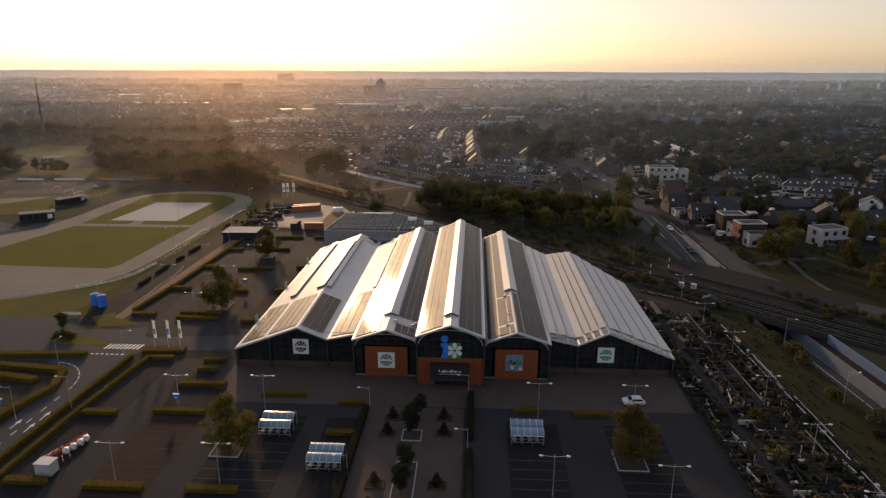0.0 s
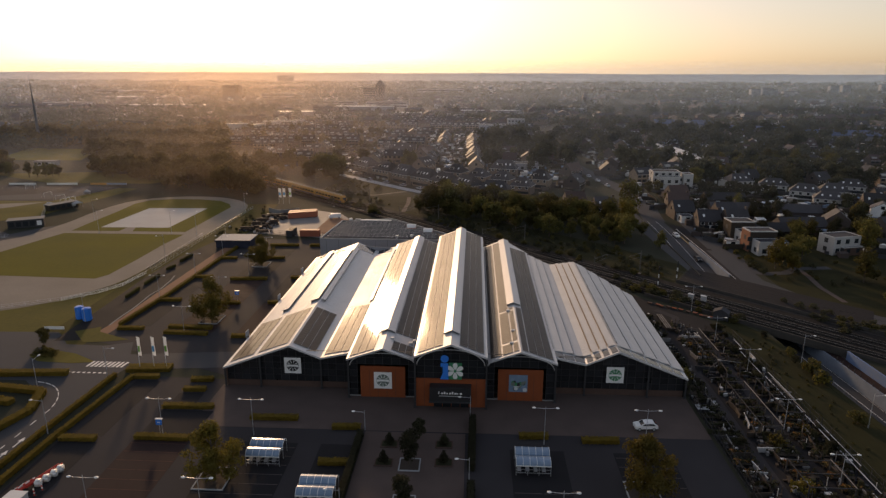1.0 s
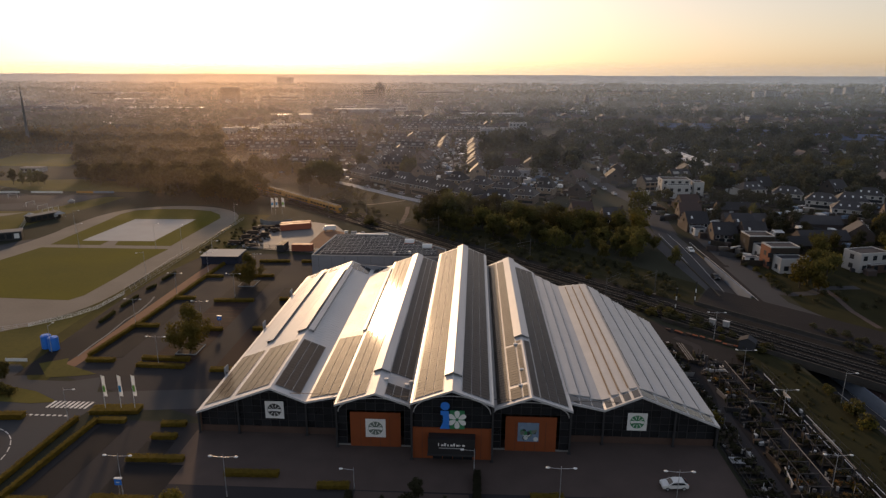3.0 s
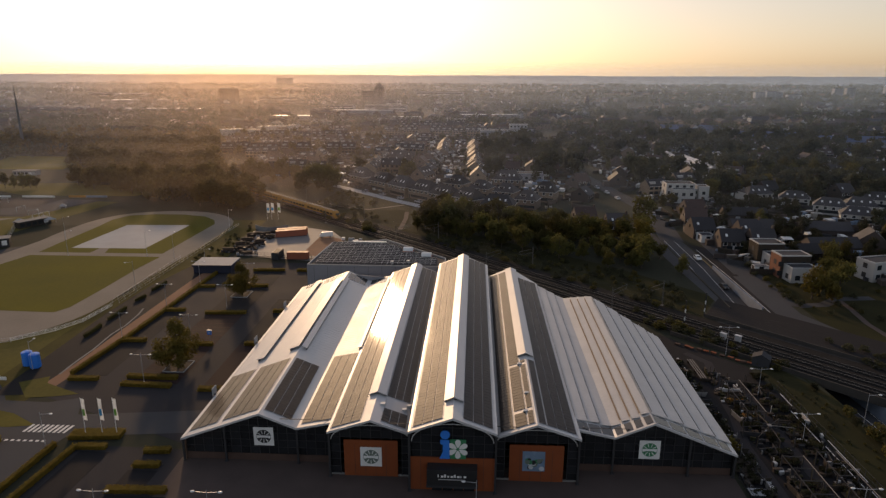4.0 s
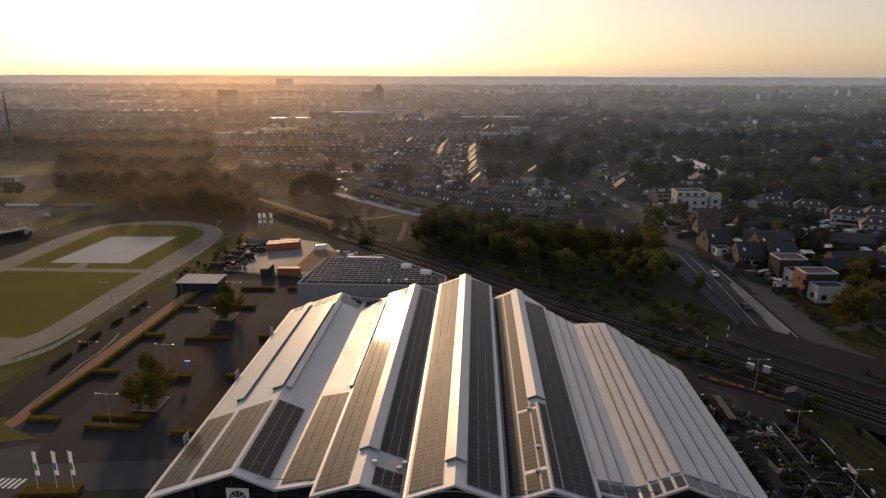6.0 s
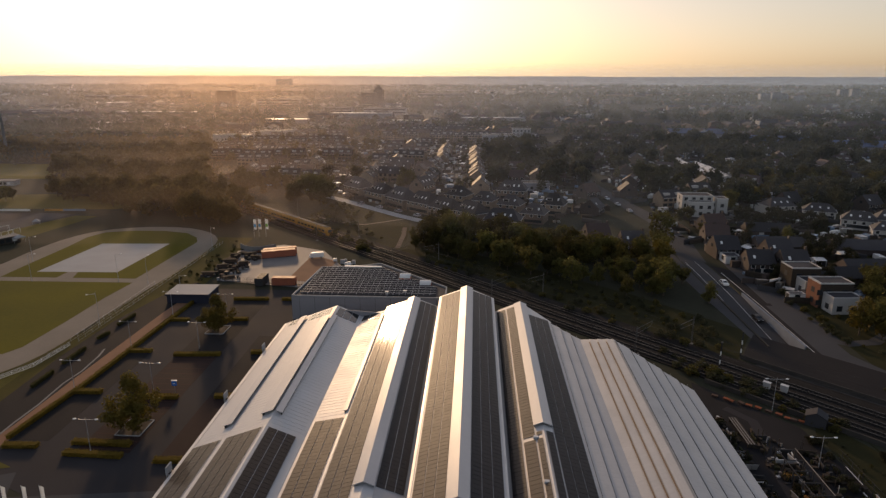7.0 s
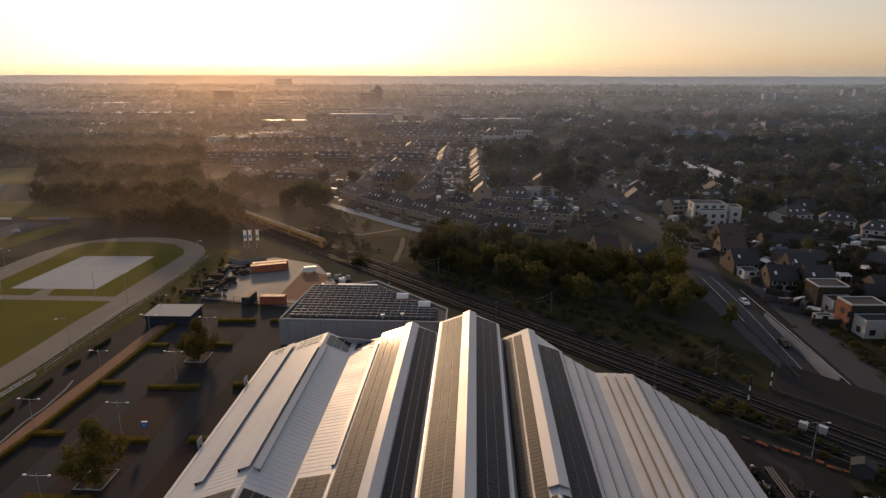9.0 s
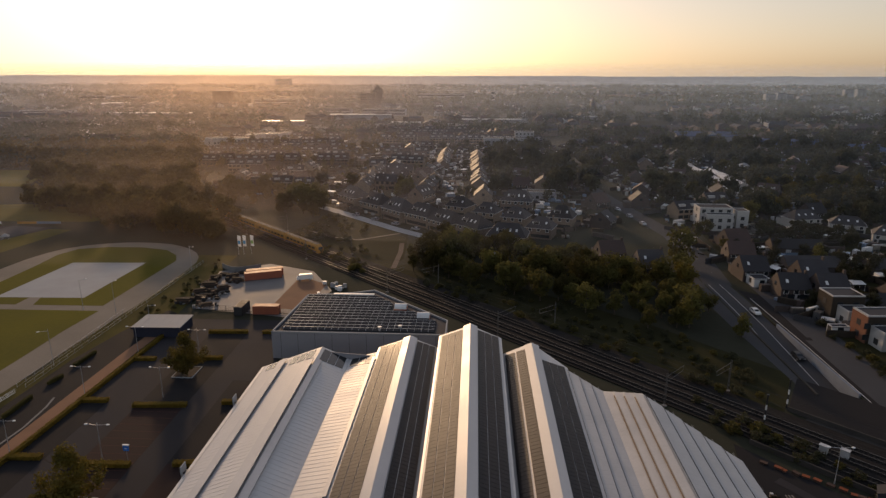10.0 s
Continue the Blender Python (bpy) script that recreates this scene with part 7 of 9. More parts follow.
# ---- houses ----
def rooflights(r, w, d, eave, ridge, count):
    """White-framed rooflights spread along the near slope of a roof."""
    for k in range(count):
        x = -w / 4 + 0.5 * w * k / max(count - 1, 1)
        f0, f1 = 0.35, 0.55
        sl = (ridge - eave) / (d / 2)
        bm = bmesh.new()
        slab(bm, [(x - 0.4, -d / 2 * (1 - f0), eave + d / 2 * f0 * sl + 0.06), (x + 0.4, -d / 2 * (1 - f0), eave + d / 2 * f0 * sl + 0.06), (x + 0.4, -d / 2 * (1 - f1), eave + d / 2 * f1 * sl + 0.06), (x - 0.4, -d / 2 * (1 - f1), eave + d / 2 * f1 * sl + 0.06)], 0.05)
        part("skylight", bm, M["white"], r)


def house_kind(w, d, eave, ridge, wall, roof, windows=3, chimney=True, skylights=2, hip=0.0, detail=True, label="", name="house"):
    """A brick house with a tiled roof, ridge along x, standing at the origin; kept as the pattern for its copies."""
    h = thing(name, label, "house", (0, 0, -200), group="houses of the estate")
    bm = bmesh.new()
    prof = [(-d / 2, 0), (-d / 2, eave), (0, ridge - 0.15), (d / 2, eave), (d / 2, 0)]
    if hip:
        box(bm, -w / 2, w / 2, -d / 2, d / 2, 0, eave)
    else:
        slab(bm, [(-w / 2, y, z) for y, z in prof], w, (1, 0, 0))
    plain = not detail and ridge > 6
    first = len(bm.faces)
    if plain:
        for side in (-1, 1):
            for z0, z1, share in ((0.7, 2.3, 0.82), (eave - 2.0, eave - 0.6, 0.7)):
                for k in range(4):
                    xc = -w / 2 + w * (k + 0.5) / 4
                    box(bm, xc - w * share / 8, xc + w * share / 8, side * d / 2 - 0.05, side * d / 2 + 0.05, z0, z1)
    me = part("wall", bm, M[wall], h).data
    me.materials.append(M["pane"])
    me.polygons.foreach_set("material_index", [int(k >= first) for k in range(len(me.polygons))])
    bm = bmesh.new()
    o, drop = 0.35, (ridge - eave) / (d / 2) * 0.35
    for s in (-1, 1):
        slab(bm, [(-w / 2 - (0.1 if not hip else o), s * (d / 2 + o), eave - drop), (w / 2 + (0.1 if not hip else o), s * (d / 2 + o), eave - drop), (w / 2 - hip, 0, ridge), (-w / 2 + hip, 0, ridge)], 0.18)
        if hip:
            slab(bm, [(s * (w / 2 + o), -d / 2 - o, eave - drop), (s * (w / 2 + o), d / 2 + o, eave - drop), (s * (w / 2 - hip), 0, ridge)], 0.18)
    first = len(bm.faces)
    if plain:
        for side in (-1, 1):
            box(bm, -w / 2, w / 2, side * (d / 2 + o) - 0.1, side * (d / 2 + o) + 0.1, eave - drop - 0.22, eave - drop + 0.06)
        box(bm, -w * 0.40, -w * 0.12, -d / 2 + 1.2, -d / 2 + 3.0, eave + 0.6, eave + 2.0)
        box(bm, w * 0.16, w * 0.34, -d / 2 + 1.2, -d / 2 + 3.0, eave + 0.6, eave + 1.9)
    r = part("roof", bm, M[roof], h)
    r.data.materials.append(M["render"])
    r.data.polygons.foreach_set("material_index", [int(k >= first) for k in range(len(r.data.polygons))])
    if chimney:
        boxpart("chimney", M[wall], r, w / 2 - 0.9, w / 2 - 0.2, -0.4, 0.4, ridge - 0.9, ridge + 0.9)
    if detail:
        n = windows
        for s in ((-1, 1) if w < 6.5 else (-1,)):
            for k in range(n):
                x = -w / 2 + w * (k + 0.5) / n
                win = boxpart("window", M["white"] if w > 6.5 and s < 0 else M["pane"], h, x - 0.75, x + 0.75, s * d / 2 - 0.05, s * d / 2 + 0.05, eave - 1.9, eave - 0.5)
                w > 6.5 and s < 0 and boxpart("glass_pane", M["pane"], win, x - 0.63, x + 0.63, s * (d / 2 + 0.005) - 0.055, s * (d / 2 + 0.005) + 0.055, eave - 1.8, eave - 0.6)
        boxpart("door", M["frame_dark"], h, -w / 2 + 0.6, -w / 2 + 1.6, -d / 2 - 0.06, -d / 2 + 0.05, 0, 2.1)
        boxpart("ground_window", M["pane"], h, -w / 2 + 2.2, w / 2 - 0.7, -d / 2 - 0.06, -d / 2 + 0.05, 0.8, 2.2)
        for s in ((-1, 1) if 6.5 < w < 13 and not hip else ()):
            boxpart("gable_window", M["pane"], h, s * w / 2 - 0.05, s * w / 2 + 0.05, -0.7, 0.7, eave - 0.3, eave + 1.0)
    if detail and w > 6.5:
        ext = boxpart("extension", M[wall], h, -w / 2 + 0.4, w / 2 - w * 0.35, d / 2, d / 2 + 3.2, 0, 2.9)
        boxpart("flat_roof", M["bitumen"], ext, -w / 2 + 0.2, w / 2 - w * 0.35 + 0.2, d / 2 + 0.02, d / 2 + 3.4, 2.9, 3.1)
    if hip and detail:
        for x0, x1, y0, y1 in ((-w / 2 - 0.42, w / 2 + 0.42, -d / 2 - 0.5, -d / 2 - 0.36), (w / 2 + 0.36, w / 2 + 0.5, -d / 2 - 0.36, d / 2 + 0.4), (-w / 2 - 0.5, -w / 2 - 0.36, -d / 2 - 0.36, d / 2 + 0.4)):
            boxpart("gutter", M["render"], r, x0, x1, y0, y1, eave - drop - 0.2, eave - drop + 0.02)
        if wall == "render":
            return rooflights(r, w, d, eave, ridge, skylights) or h
        dorm = boxpart("dormer", M["render"], r, -w / 8 - 1.3, -w / 8 + 1.3, -d / 2 + 1.4, -d / 2 + 3.4, eave + 0.9, eave + 2.4)
        boxpart("dormer_window", M["pane"], dorm, -w / 8 - 1.1, -w / 8 + 1.1, -d / 2 + 1.36, -d / 2 + 1.4, eave + 1.25, eave + 2.2)
        boxpart("dormer_roof", M["bitumen"], dorm, -w / 8 - 1.5, -w / 8 + 1.5, -d / 2 + 1.2, -d / 2 + 3.8, eave + 2.4, eave + 2.55)
    rooflights(r, w, d, eave, ridge, skylights)
    return h


KINDS = dict(
    semi=house_kind(12.5, 9.5, 5.6, 9.8, "brick_pale", "tile", 4, False, 3, label="pale brick semi-detached house with dark tiled roof"),
    pair=house_kind(15.5, 10.5, 5.6, 10.2, "brick_pale", "tile", 5, False, 4, hip=3.4, label="pale brick pair of houses with dark hipped roof and rooflights"),
    hipped=house_kind(11, 10, 5.4, 9.6, "brick_pale", "tile", 3, True, 2, hip=3.4, label="pale brick house with dark hipped roof"),
    terrace=house_kind(6.0, 9.0, 5.4, 8.8, "brick_pale", "tile", 2, False, 1, label="pale brick terrace house with dark tiled roof"),
    far_terrace=house_kind(12.0, 9.0, 5.4, 8.6, "brick_pale", "tile", 3, True, 1, detail=False, label="pair of terrace houses with dark tiled roofs"),
    far_brown=house_kind(11.0, 9.0, 5.2, 8.6, "brick", "tile_red", 3, True, 0, detail=False, label="brown brick houses with brown tiled roofs"),
    villa=house_kind(9.0, 9.5, 4.2, 8.4, "brick", "tile", 3, True, 1, label="detached brick house with dark steep roof"),
    villa_red=house_kind(9.5, 9.0, 4.0, 8.0, "brick", "tile_red", 3, True, 0, label="detached brick house with brown tiled roof"),
    pale_row=house_kind(6.4, 7.0, 2.7, 3.9, "render", "gutter", 2, False, 0, detail=False, label="low pale-roofed row house with a shallow roof"),
    white_villa=house_kind(13.5, 9.0, 4.3, 7.6, "render", "tile", 4, False, 3, hip=3.2, label="white rendered house with low dark hipped roof and rooflights"),
    bungalow=house_kind(19.0, 8.5, 2.6, 5.4, "brick", "tile", 3, False, 0, detail=False, label="low brick bungalow with long dark tiled roof"),
    white_row=house_kind(7.0, 8.5, 5.4, 7.8, "white", "tile", 2, False, 1, label="white rendered row house with low dark roof"),
)


def house(kind, x, y, turn):
    return copy_thing(KINDS[kind], pose(x, y, 0, 0, 0, turn) @ Matrix.Diagonal((1, 1, hrng.uniform(0.9, 1.06), 1)))


hrng = random.Random(21)
taken = []


def put(kind, x, y, turn, r=8.0):
    if kind == "far_mix":
        kind = hrng.choice(("far_terrace", "far_brown", "villa_red", "far_terrace"))
        turn += hrng.choice((0, 0, 0, 90))
        if hrng.random() < 0.12:
            return
    if abs((x + 226) * math.sin(radians(57)) - (y - 676) * math.cos(radians(57))) < 15 and 610 < y < 745:  # the school stands here
        return
    taken.append((x, y, r))
    if 76 < x < 93 and 268 < y < 345:  # the street stays free
        hrng.uniform(0, 1)
        return
    house(kind, x, y, turn)


for x, y in ((-65.0, 397.5), (-50.4, 381.4), (-37.4, 366.0), (-25.0, 356.2), (-13.6, 344.2), (-1.6, 335.5)):
    put("pair", x, y, -44 + hrng.uniform(-5, 3), 9)
for k, x, y, turn in (("hipped", -8.6, 377, -28), ("hipped", 4.6, 366, -22), ("pair", 20, 391, -12), ("hipped", 17.5, 355.5, -24), ("pair", 12, 320.5, -12), ("hipped", 27, 336.5, -20), ("hipped", 38, 354, -20), ("semi", -30, 404, 62), ("semi", 3, 404, 88),
                      ("villa_red", 62, 398, 30), ("villa", 57, 356, 60), ("villa", 60, 289, 4), ("villa_red", 49, 302, 8),
                      ("villa", 97.8, 265.5, -3), ("villa", 107.5, 262, 2), ("villa", 93, 283.5, 2), ("villa_red", 97.5, 305, -6), ("villa", 109, 277, 4), ("bungalow", 121, 255.5, 10), ("bungalow", 134, 263, 4), ("bungalow", 118, 294, 0), ("bungalow", 146, 291, -6),
                      ("villa_red", 103, 324, 8), ("bungalow", 124, 318, -4), ("villa", 151, 268, 70), ("villa", 165, 258, 20), ("white_villa", 147.5, 362, 12), ("white_villa", 163, 353, -24), ("white_villa", 169.5, 332, -28), ("white_villa", 172.5, 314.5, -24), ("white_villa", 184, 333, -20),
                      ("white_row", 178.5, 284, 62), ("white_villa", 201, 349, -24), ("villa", 186, 303, -20)):
    put(k, x, y, turn)


def terrace_row(kind, x, y, turn, n, step):
    d = Vector((math.cos(radians(turn)), math.sin(radians(turn))))
    gap = hrng.randrange(n) if n > 4 and step > 10 else -1
    for i in range(n):
        if i != gap:
            j = hrng.uniform(-0.9, 0.9)
            put(kind, x + d.x * step * i - d.y * j, y + d.y * step * i + d.x * j, turn, 11 if kind == "pale_row" else step * 0.7)


terrace_row("terrace", -66, 430, 90, 12, 6.0)
terrace_row("terrace", -30, 428, 84, 6, 6.0)
terrace_row("far_mix", -36, 470, 80, 4, 12.0)
terrace_row("terrace", 1.0, 438, 90.5, 25, 6.0)
terrace_row("terrace", -25, 520, 90, 14, 6.0)
for y in (446, 470, 494):
    terrace_row("terrace", -58, y, 0, 3, 6.0)
for y in (518, 541, 566, 592, 618, 645):
    terrace_row("far_mix", -70, y + hrng.uniform(-3, 3), hrng.uniform(-6, 6), 3, 12.4)
for y in (440, 463, 488, 512):
    terrace_row("far_mix", -140 - (y - 440) * 0.4, y, hrng.uniform(-5, 5), 5, 12.6)
for j, y in enumerate((540, 568, 596, 624, 652, 682, 712)):
    terrace_row("far_mix" if j % 2 else "far_brown", -225 - (y - 540) * 0.25, y, 2, 11, 12.3)
for j, y in enumerate((706, 736, 768, 800)):
    terrace_row("far_mix" if j % 2 else "far_terrace", -90, y, -1, 13, 12.3)
for y in (448, 482, 540, 590):
    terrace_row("far_mix", 22 + hrng.uniform(0, 8), y, hrng.uniform(-10, 4), 3, 12.6)
terrace_row("white_row", 184, 474, -28, 5, 7.2)
terrace_row("white_row", 216, 452, -20, 5, 7.2)
terrace_row("pale_row", 150, 456, 87.5, 15, 7.0)
terrace_row("pale_row", 160, 462, 87.5, 9, 7.0)
terrace_row("pale_row", 186, 530, 60, 4, 7.0)
for gx in range(10):
    for gy in range(17):
        x, y = 92 + 36 * gx + hrng.uniform(-9, 9), 262 + 27 * gy + hrng.uniform(-8, 8)
        if all((x - a) ** 2 + (y - b) ** 2 > (r + 9) ** 2 for a, b, r in taken) and hrng.random() < 0.72 and not (x < 190 and y < 375) and x < 0.72 * y:
            put(hrng.choice(("villa", "villa_red", "far_brown", "far_terrace") if y < 420 else ("far_brown", "far_terrace", "far_brown")), x, y, hrng.choice((0, 90, 20, -30, 65)) + hrng.uniform(-8, 8), 8)
for h in KINDS.values():
    for o in (*h.children_recursive, h):
        bpy.data.objects.remove(o)


def flat_block(name, x, y, turn, volumes, label, category="house", wall="white"):
    """A flat-roofed building of several boxes, with windows on its near sides."""
    b = thing(name, label, category, (x, y, 0), turn)
    for (x0, x1, y0, y1, z1, m) in volumes:
        body = boxpart("wall", M[m or wall], b, x0, x1, y0, y1, 0, z1)
        boxpart("roof", M["bitumen"], b, x0 + 0.2, x1 - 0.2, y0 + 0.2, y1 - 0.2, z1, z1 + 0.06)
        for a0, a1, c0, c1 in ((x0 - 0.02, x1 + 0.02, y0 - 0.02, y0 + 0.2), (x0 - 0.02, x1 + 0.02, y1 - 0.2, y1 + 0.02), (x0 - 0.02, x0 + 0.2, y0 + 0.2, y1 - 0.2), (x1 - 0.2, x1 + 0.02, y0 + 0.2, y1 - 0.2)):
            boxpart("parapet", M["gutter"], b, a0, a1, c0, c1, z1 - 0.1, z1 + 0.3)
        n = max(1, int((x1 - x0) / 3.6))
        for f in range(max(1, int(z1 / 3.1))):
            for k in range(n):
                xc = x0 + (x1 - x0) * (k + 0.5) / n
                win = boxpart("window", M["frame_dark"], b, xc - 0.8, xc + 0.8, y0 - 0.05, y0, 0.9 + 3.1 * f, 2.5 + 3.1 * f)
                boxpart("glass_pane", M["pane"], win, xc - 0.7, xc + 0.7, y0 - 0.06, y0 - 0.05, 1.0 + 3.1 * f, 2.4 + 3.1 * f)
            win = boxpart("window", M["frame_dark"], b, x0 - 0.05, x0, (y0 + y1) / 2 - 0.8, (y0 + y1) / 2 + 0.8, 0.9 + 3.1 * f, 2.5 + 3.1 * f)
    return b


flat_block("apartment_house", 107.4, 357, -1, ((-8, 6.4, -2, 7, 9.3, None), (-6, 5.4, -6.5, -2, 7.2, None), (8.4, 13.6, -2, 5, 8.0, None), (6.4, 8.4, 0, 5, 6.2, None)), "grey-white flat-roofed apartment house of three storeys", "apartment house", "render")
flat_block("modern_house", 103.8, 248.4, 2, ((-4.6, 4.4, -3.6, 3.6, 7.2, "timber"), (-3.0, 4.0, -9.0, -3.6, 4.6, "render")), "modern box house of dark brick with a pale front wing")
flat_block("modern_house", 104.6, 232.6, 3, ((-5.0, -4.7, -3.4, 3.0, 7.4, "brick_warm"), (-4.7, 4.8, -3.4, 3.0, 7.4, "timber"), (-3.8, 4.4, -8.6, -3.4, 4.8, "render")), "modern box house of red brick with a pale front wing")
flat_block("modern_house", 132.2, 230.4, 16, ((-5.6, 5.6, -3, 4, 6.3, "render"), (-2.5, 5.6, -4.4, -3, 2.9, "plinth")), "modern pale house of two storeys with a flat roof")
flat_block("garage", 92.4, 275.4, 3, ((-2.6, 2.6, -2.5, 3.0, 2.7, "white"),), "low garage with a white front wall", "garage")
flat_block("garage", 97.4, 296.4, 12, ((-3.0, 3.0, -2.0, 3.0, 2.7, "white"),), "low garage with a white front wall", "garage")
flat_block("workshop", 35, 420, -4, ((-8, 8, -4, 4, 4.5, "grey_wall"),), "low grey workshop with a flat roof", "workshop", "grey_wall")
flat_block("school", -226, 676, 57, ((-58, -44, -6, 6, 7.5, None), (-36, -18, -6, 6, 9.0, None), (-18, 10, -6, 8, 7.0, None), (10, 30, -6, 6, 9.0, None), (34, 58, -6, 6, 8.0, None)), "long white school building of stepped blocks", "school", "render")
flat_block("office", 32, 680, 0, ((-26, 26, -6, 6, 8.0, "court"), (4, 22, 6, 16, 13.0, "court")), "long pale low office building", "office")
flat_block("caravan", 96.2, 234.6, 2, ((-2.4, 2.4, -1.1, 1.1, 2.4, "white"),), "white caravan parked before the house", "caravan")
for x, y, w in ((236, 742, 60), (290, 664, 62), (345, 622, 58)):
    b = thing("sports_hall", "long low hall with a blue sheet roof", "hall", (x, y, 0), -6, "blue halls")
    boxpart("wall", M["grey_wall"], b, -w / 2, w / 2, -12, 12, 0, 6)
    bm = bmesh.new()
    slab(bm, [(-w / 2 - 1, -13, 6), (w / 2 + 1, -13, 6), (w / 2 + 1, 13, 9), (-w / 2 - 1, 13, 9)], 0.4)
    part("roof", bm, M["bluehall"], b)

# parked cars in the streets, sheds and pale awnings in the gardens
CAR_AT = [(-15.2 + hrng.choice((0, 5)) - 0.017 * 9 * i, 445 + 9 * i) for i in range(0, 22, 2)] + [(-60 + 5.5 * i + hrng.uniform(-1, 1), 372 - 4.6 * i) for i in range(0, 9, 2)] + [(76 - 0.17 * i * 7, 360 + 8 * i) for i in range(0, 8, 2)]
first = None
for i, (x, y) in enumerate(CAR_AT):
    if first is None or i % 7 == 0:
        first = car(x, y, 90 if x > -25 and x < 0 else -40, ("white", "black", "grey_wall", "trainblue", "steel")[i % 5], "small car parked along a residential street", "street parking", 0.05)
    else:
        copy_thing(first, pose(x, y, 0.05, 0, 0, 90 if -25 < x < 0 else (-40 if x < 0 else 100)))
shed_bm = bmesh.new()
slab(shed_bm, [(-1.8, -1.3, 0), (-1.8, -1.3, 2.2), (-1.8, 0, 2.9), (-1.8, 1.3, 2.2), (-1.8, 1.3, 0)], 3.6, (1, 0, 0))
shed_mesh = mesh_of(shed_bm, "garden_shed", M["timber"])
awn_bm = bmesh.new()
slab(awn_bm, [(-2.0, -1.5, 2.3), (2.0, -1.5, 2.3), (2.0, 1.5, 2.8), (-2.0, 1.5, 2.8)], 0.12)
for sx in (-1.8, 1.8):
    box(awn_bm, sx - 0.05, sx + 0.05, -1.4, -1.3, 0, 2.3)
    box(awn_bm, sx - 0.05, sx + 0.05, 1.3, 1.4, 0, 2.7)
awn_mesh = mesh_of(awn_bm, "veranda", M["white"])
for i in range(130):
    a, b, r = hrng.choice(taken)
    x, y = a + hrng.uniform(-14, 14), b + hrng.choice((-1, 1)) * hrng.uniform(7.5, 12)
    if hrng.random() < 0.5:
        ob = tagged(new("garden_shed", shed_mesh), "small weathered timber garden shed", "shed", "garden sheds")
    else:
        ob = tagged(new("veranda", awn_mesh), "small white garden veranda roof", "veranda", "garden verandas")
    ob.matrix_basis = pose(x, y, 0, 0, 0, hrng.choice((0, 90, 45, -40)))

def inside(x, y, poly):
    odd = False
    for (xa, ya), (xb, yb) in zip(poly, poly[1:] + poly[:1]):
        if (ya > y) != (yb > y) and x < xa + (y - ya) * (xb - xa) / (yb - ya):
            odd = not odd
    return odd


def clutter(name, n, poly, label):
    """Sheds, walls, cars, paving and furniture of many gardens, too small to tell apart."""
    verts, faces, mats = [], [], []
    xs, ys = [p[0] for p in poly], [p[1] for p in poly]
    while len(faces) < n * 5:
        x, y = hrng.uniform(min(xs), max(xs)), hrng.uniform(min(ys), max(ys))
        if not inside(x, y, poly) or 66 < x < 92 and y < 300:
            continue
        w, d, h_ = hrng.uniform(0.5, 2.6), hrng.uniform(0.4, 1.6), hrng.uniform(0.4, 2.3)
        if hrng.random() < 0.35:
            w, d, h_ = hrng.uniform(3, 8), 0.15, 1.8
        a = hrng.choice((0, 1.57, 0.6, -0.66)) + hrng.uniform(-0.1, 0.1)
        ca, sa, b = math.cos(a), math.sin(a), len(verts)
        slope = hrng.uniform(-0.3, 0.3)
        for px, py, pz in ((-w, -d, 0), (w, -d, 0), (w, d, 0), (-w, d, 0), (-w, -d, h_), (w, -d, h_), (w, d, h_ + slope), (-w, d, h_ + slope)):
            verts.append((x + px * ca - py * sa, y + px * sa + py * ca, pz))
        faces += [(b + 4, b + 5, b + 6, b + 7), (b, b + 1, b + 5, b + 4), (b + 1, b + 2, b + 6, b + 5), (b + 2, b + 3, b + 7, b + 6), (b + 3, b, b + 4, b + 7)]
        mats += [hrng.choice((2, 3, 4, 4)) if d == 0.15 else hrng.randrange(7)] * 5
    me = bpy.data.meshes.new(name)
    me.from_pydata(verts, [], faces)
    for m in ("white", "alu", "bitumen", "brick", "timber", "polycarb", "gutter"):
        me.materials.append(M[m])
    me.polygons.foreach_set("material_index", mats)
    tagged(new(name, me), label, "garden clutter", kind="stuff")


# ---- woods and garden trees ----
trng = random.Random(33)


def mesh_arrays(me, coarse=1):
    """The mesh as arrays; of every so many leaf clumps one stays, and is larger by as much."""
    co = np.empty(len(me.vertices) * 3)
    me.vertices.foreach_get("co", co)
    co, faces = co.reshape(-1, 3), [list(p.vertices) for p in me.polygons]
    if coarse == 1:
        return co, faces
    quads = co[np.array(faces)[::coarse]]
    middle = quads.mean(1, keepdims=True)
    quads = middle + (quads - middle) * math.sqrt(coarse)
    return quads.reshape(-1, 3), np.arange(len(quads) * 4).reshape(-1, 4).tolist()


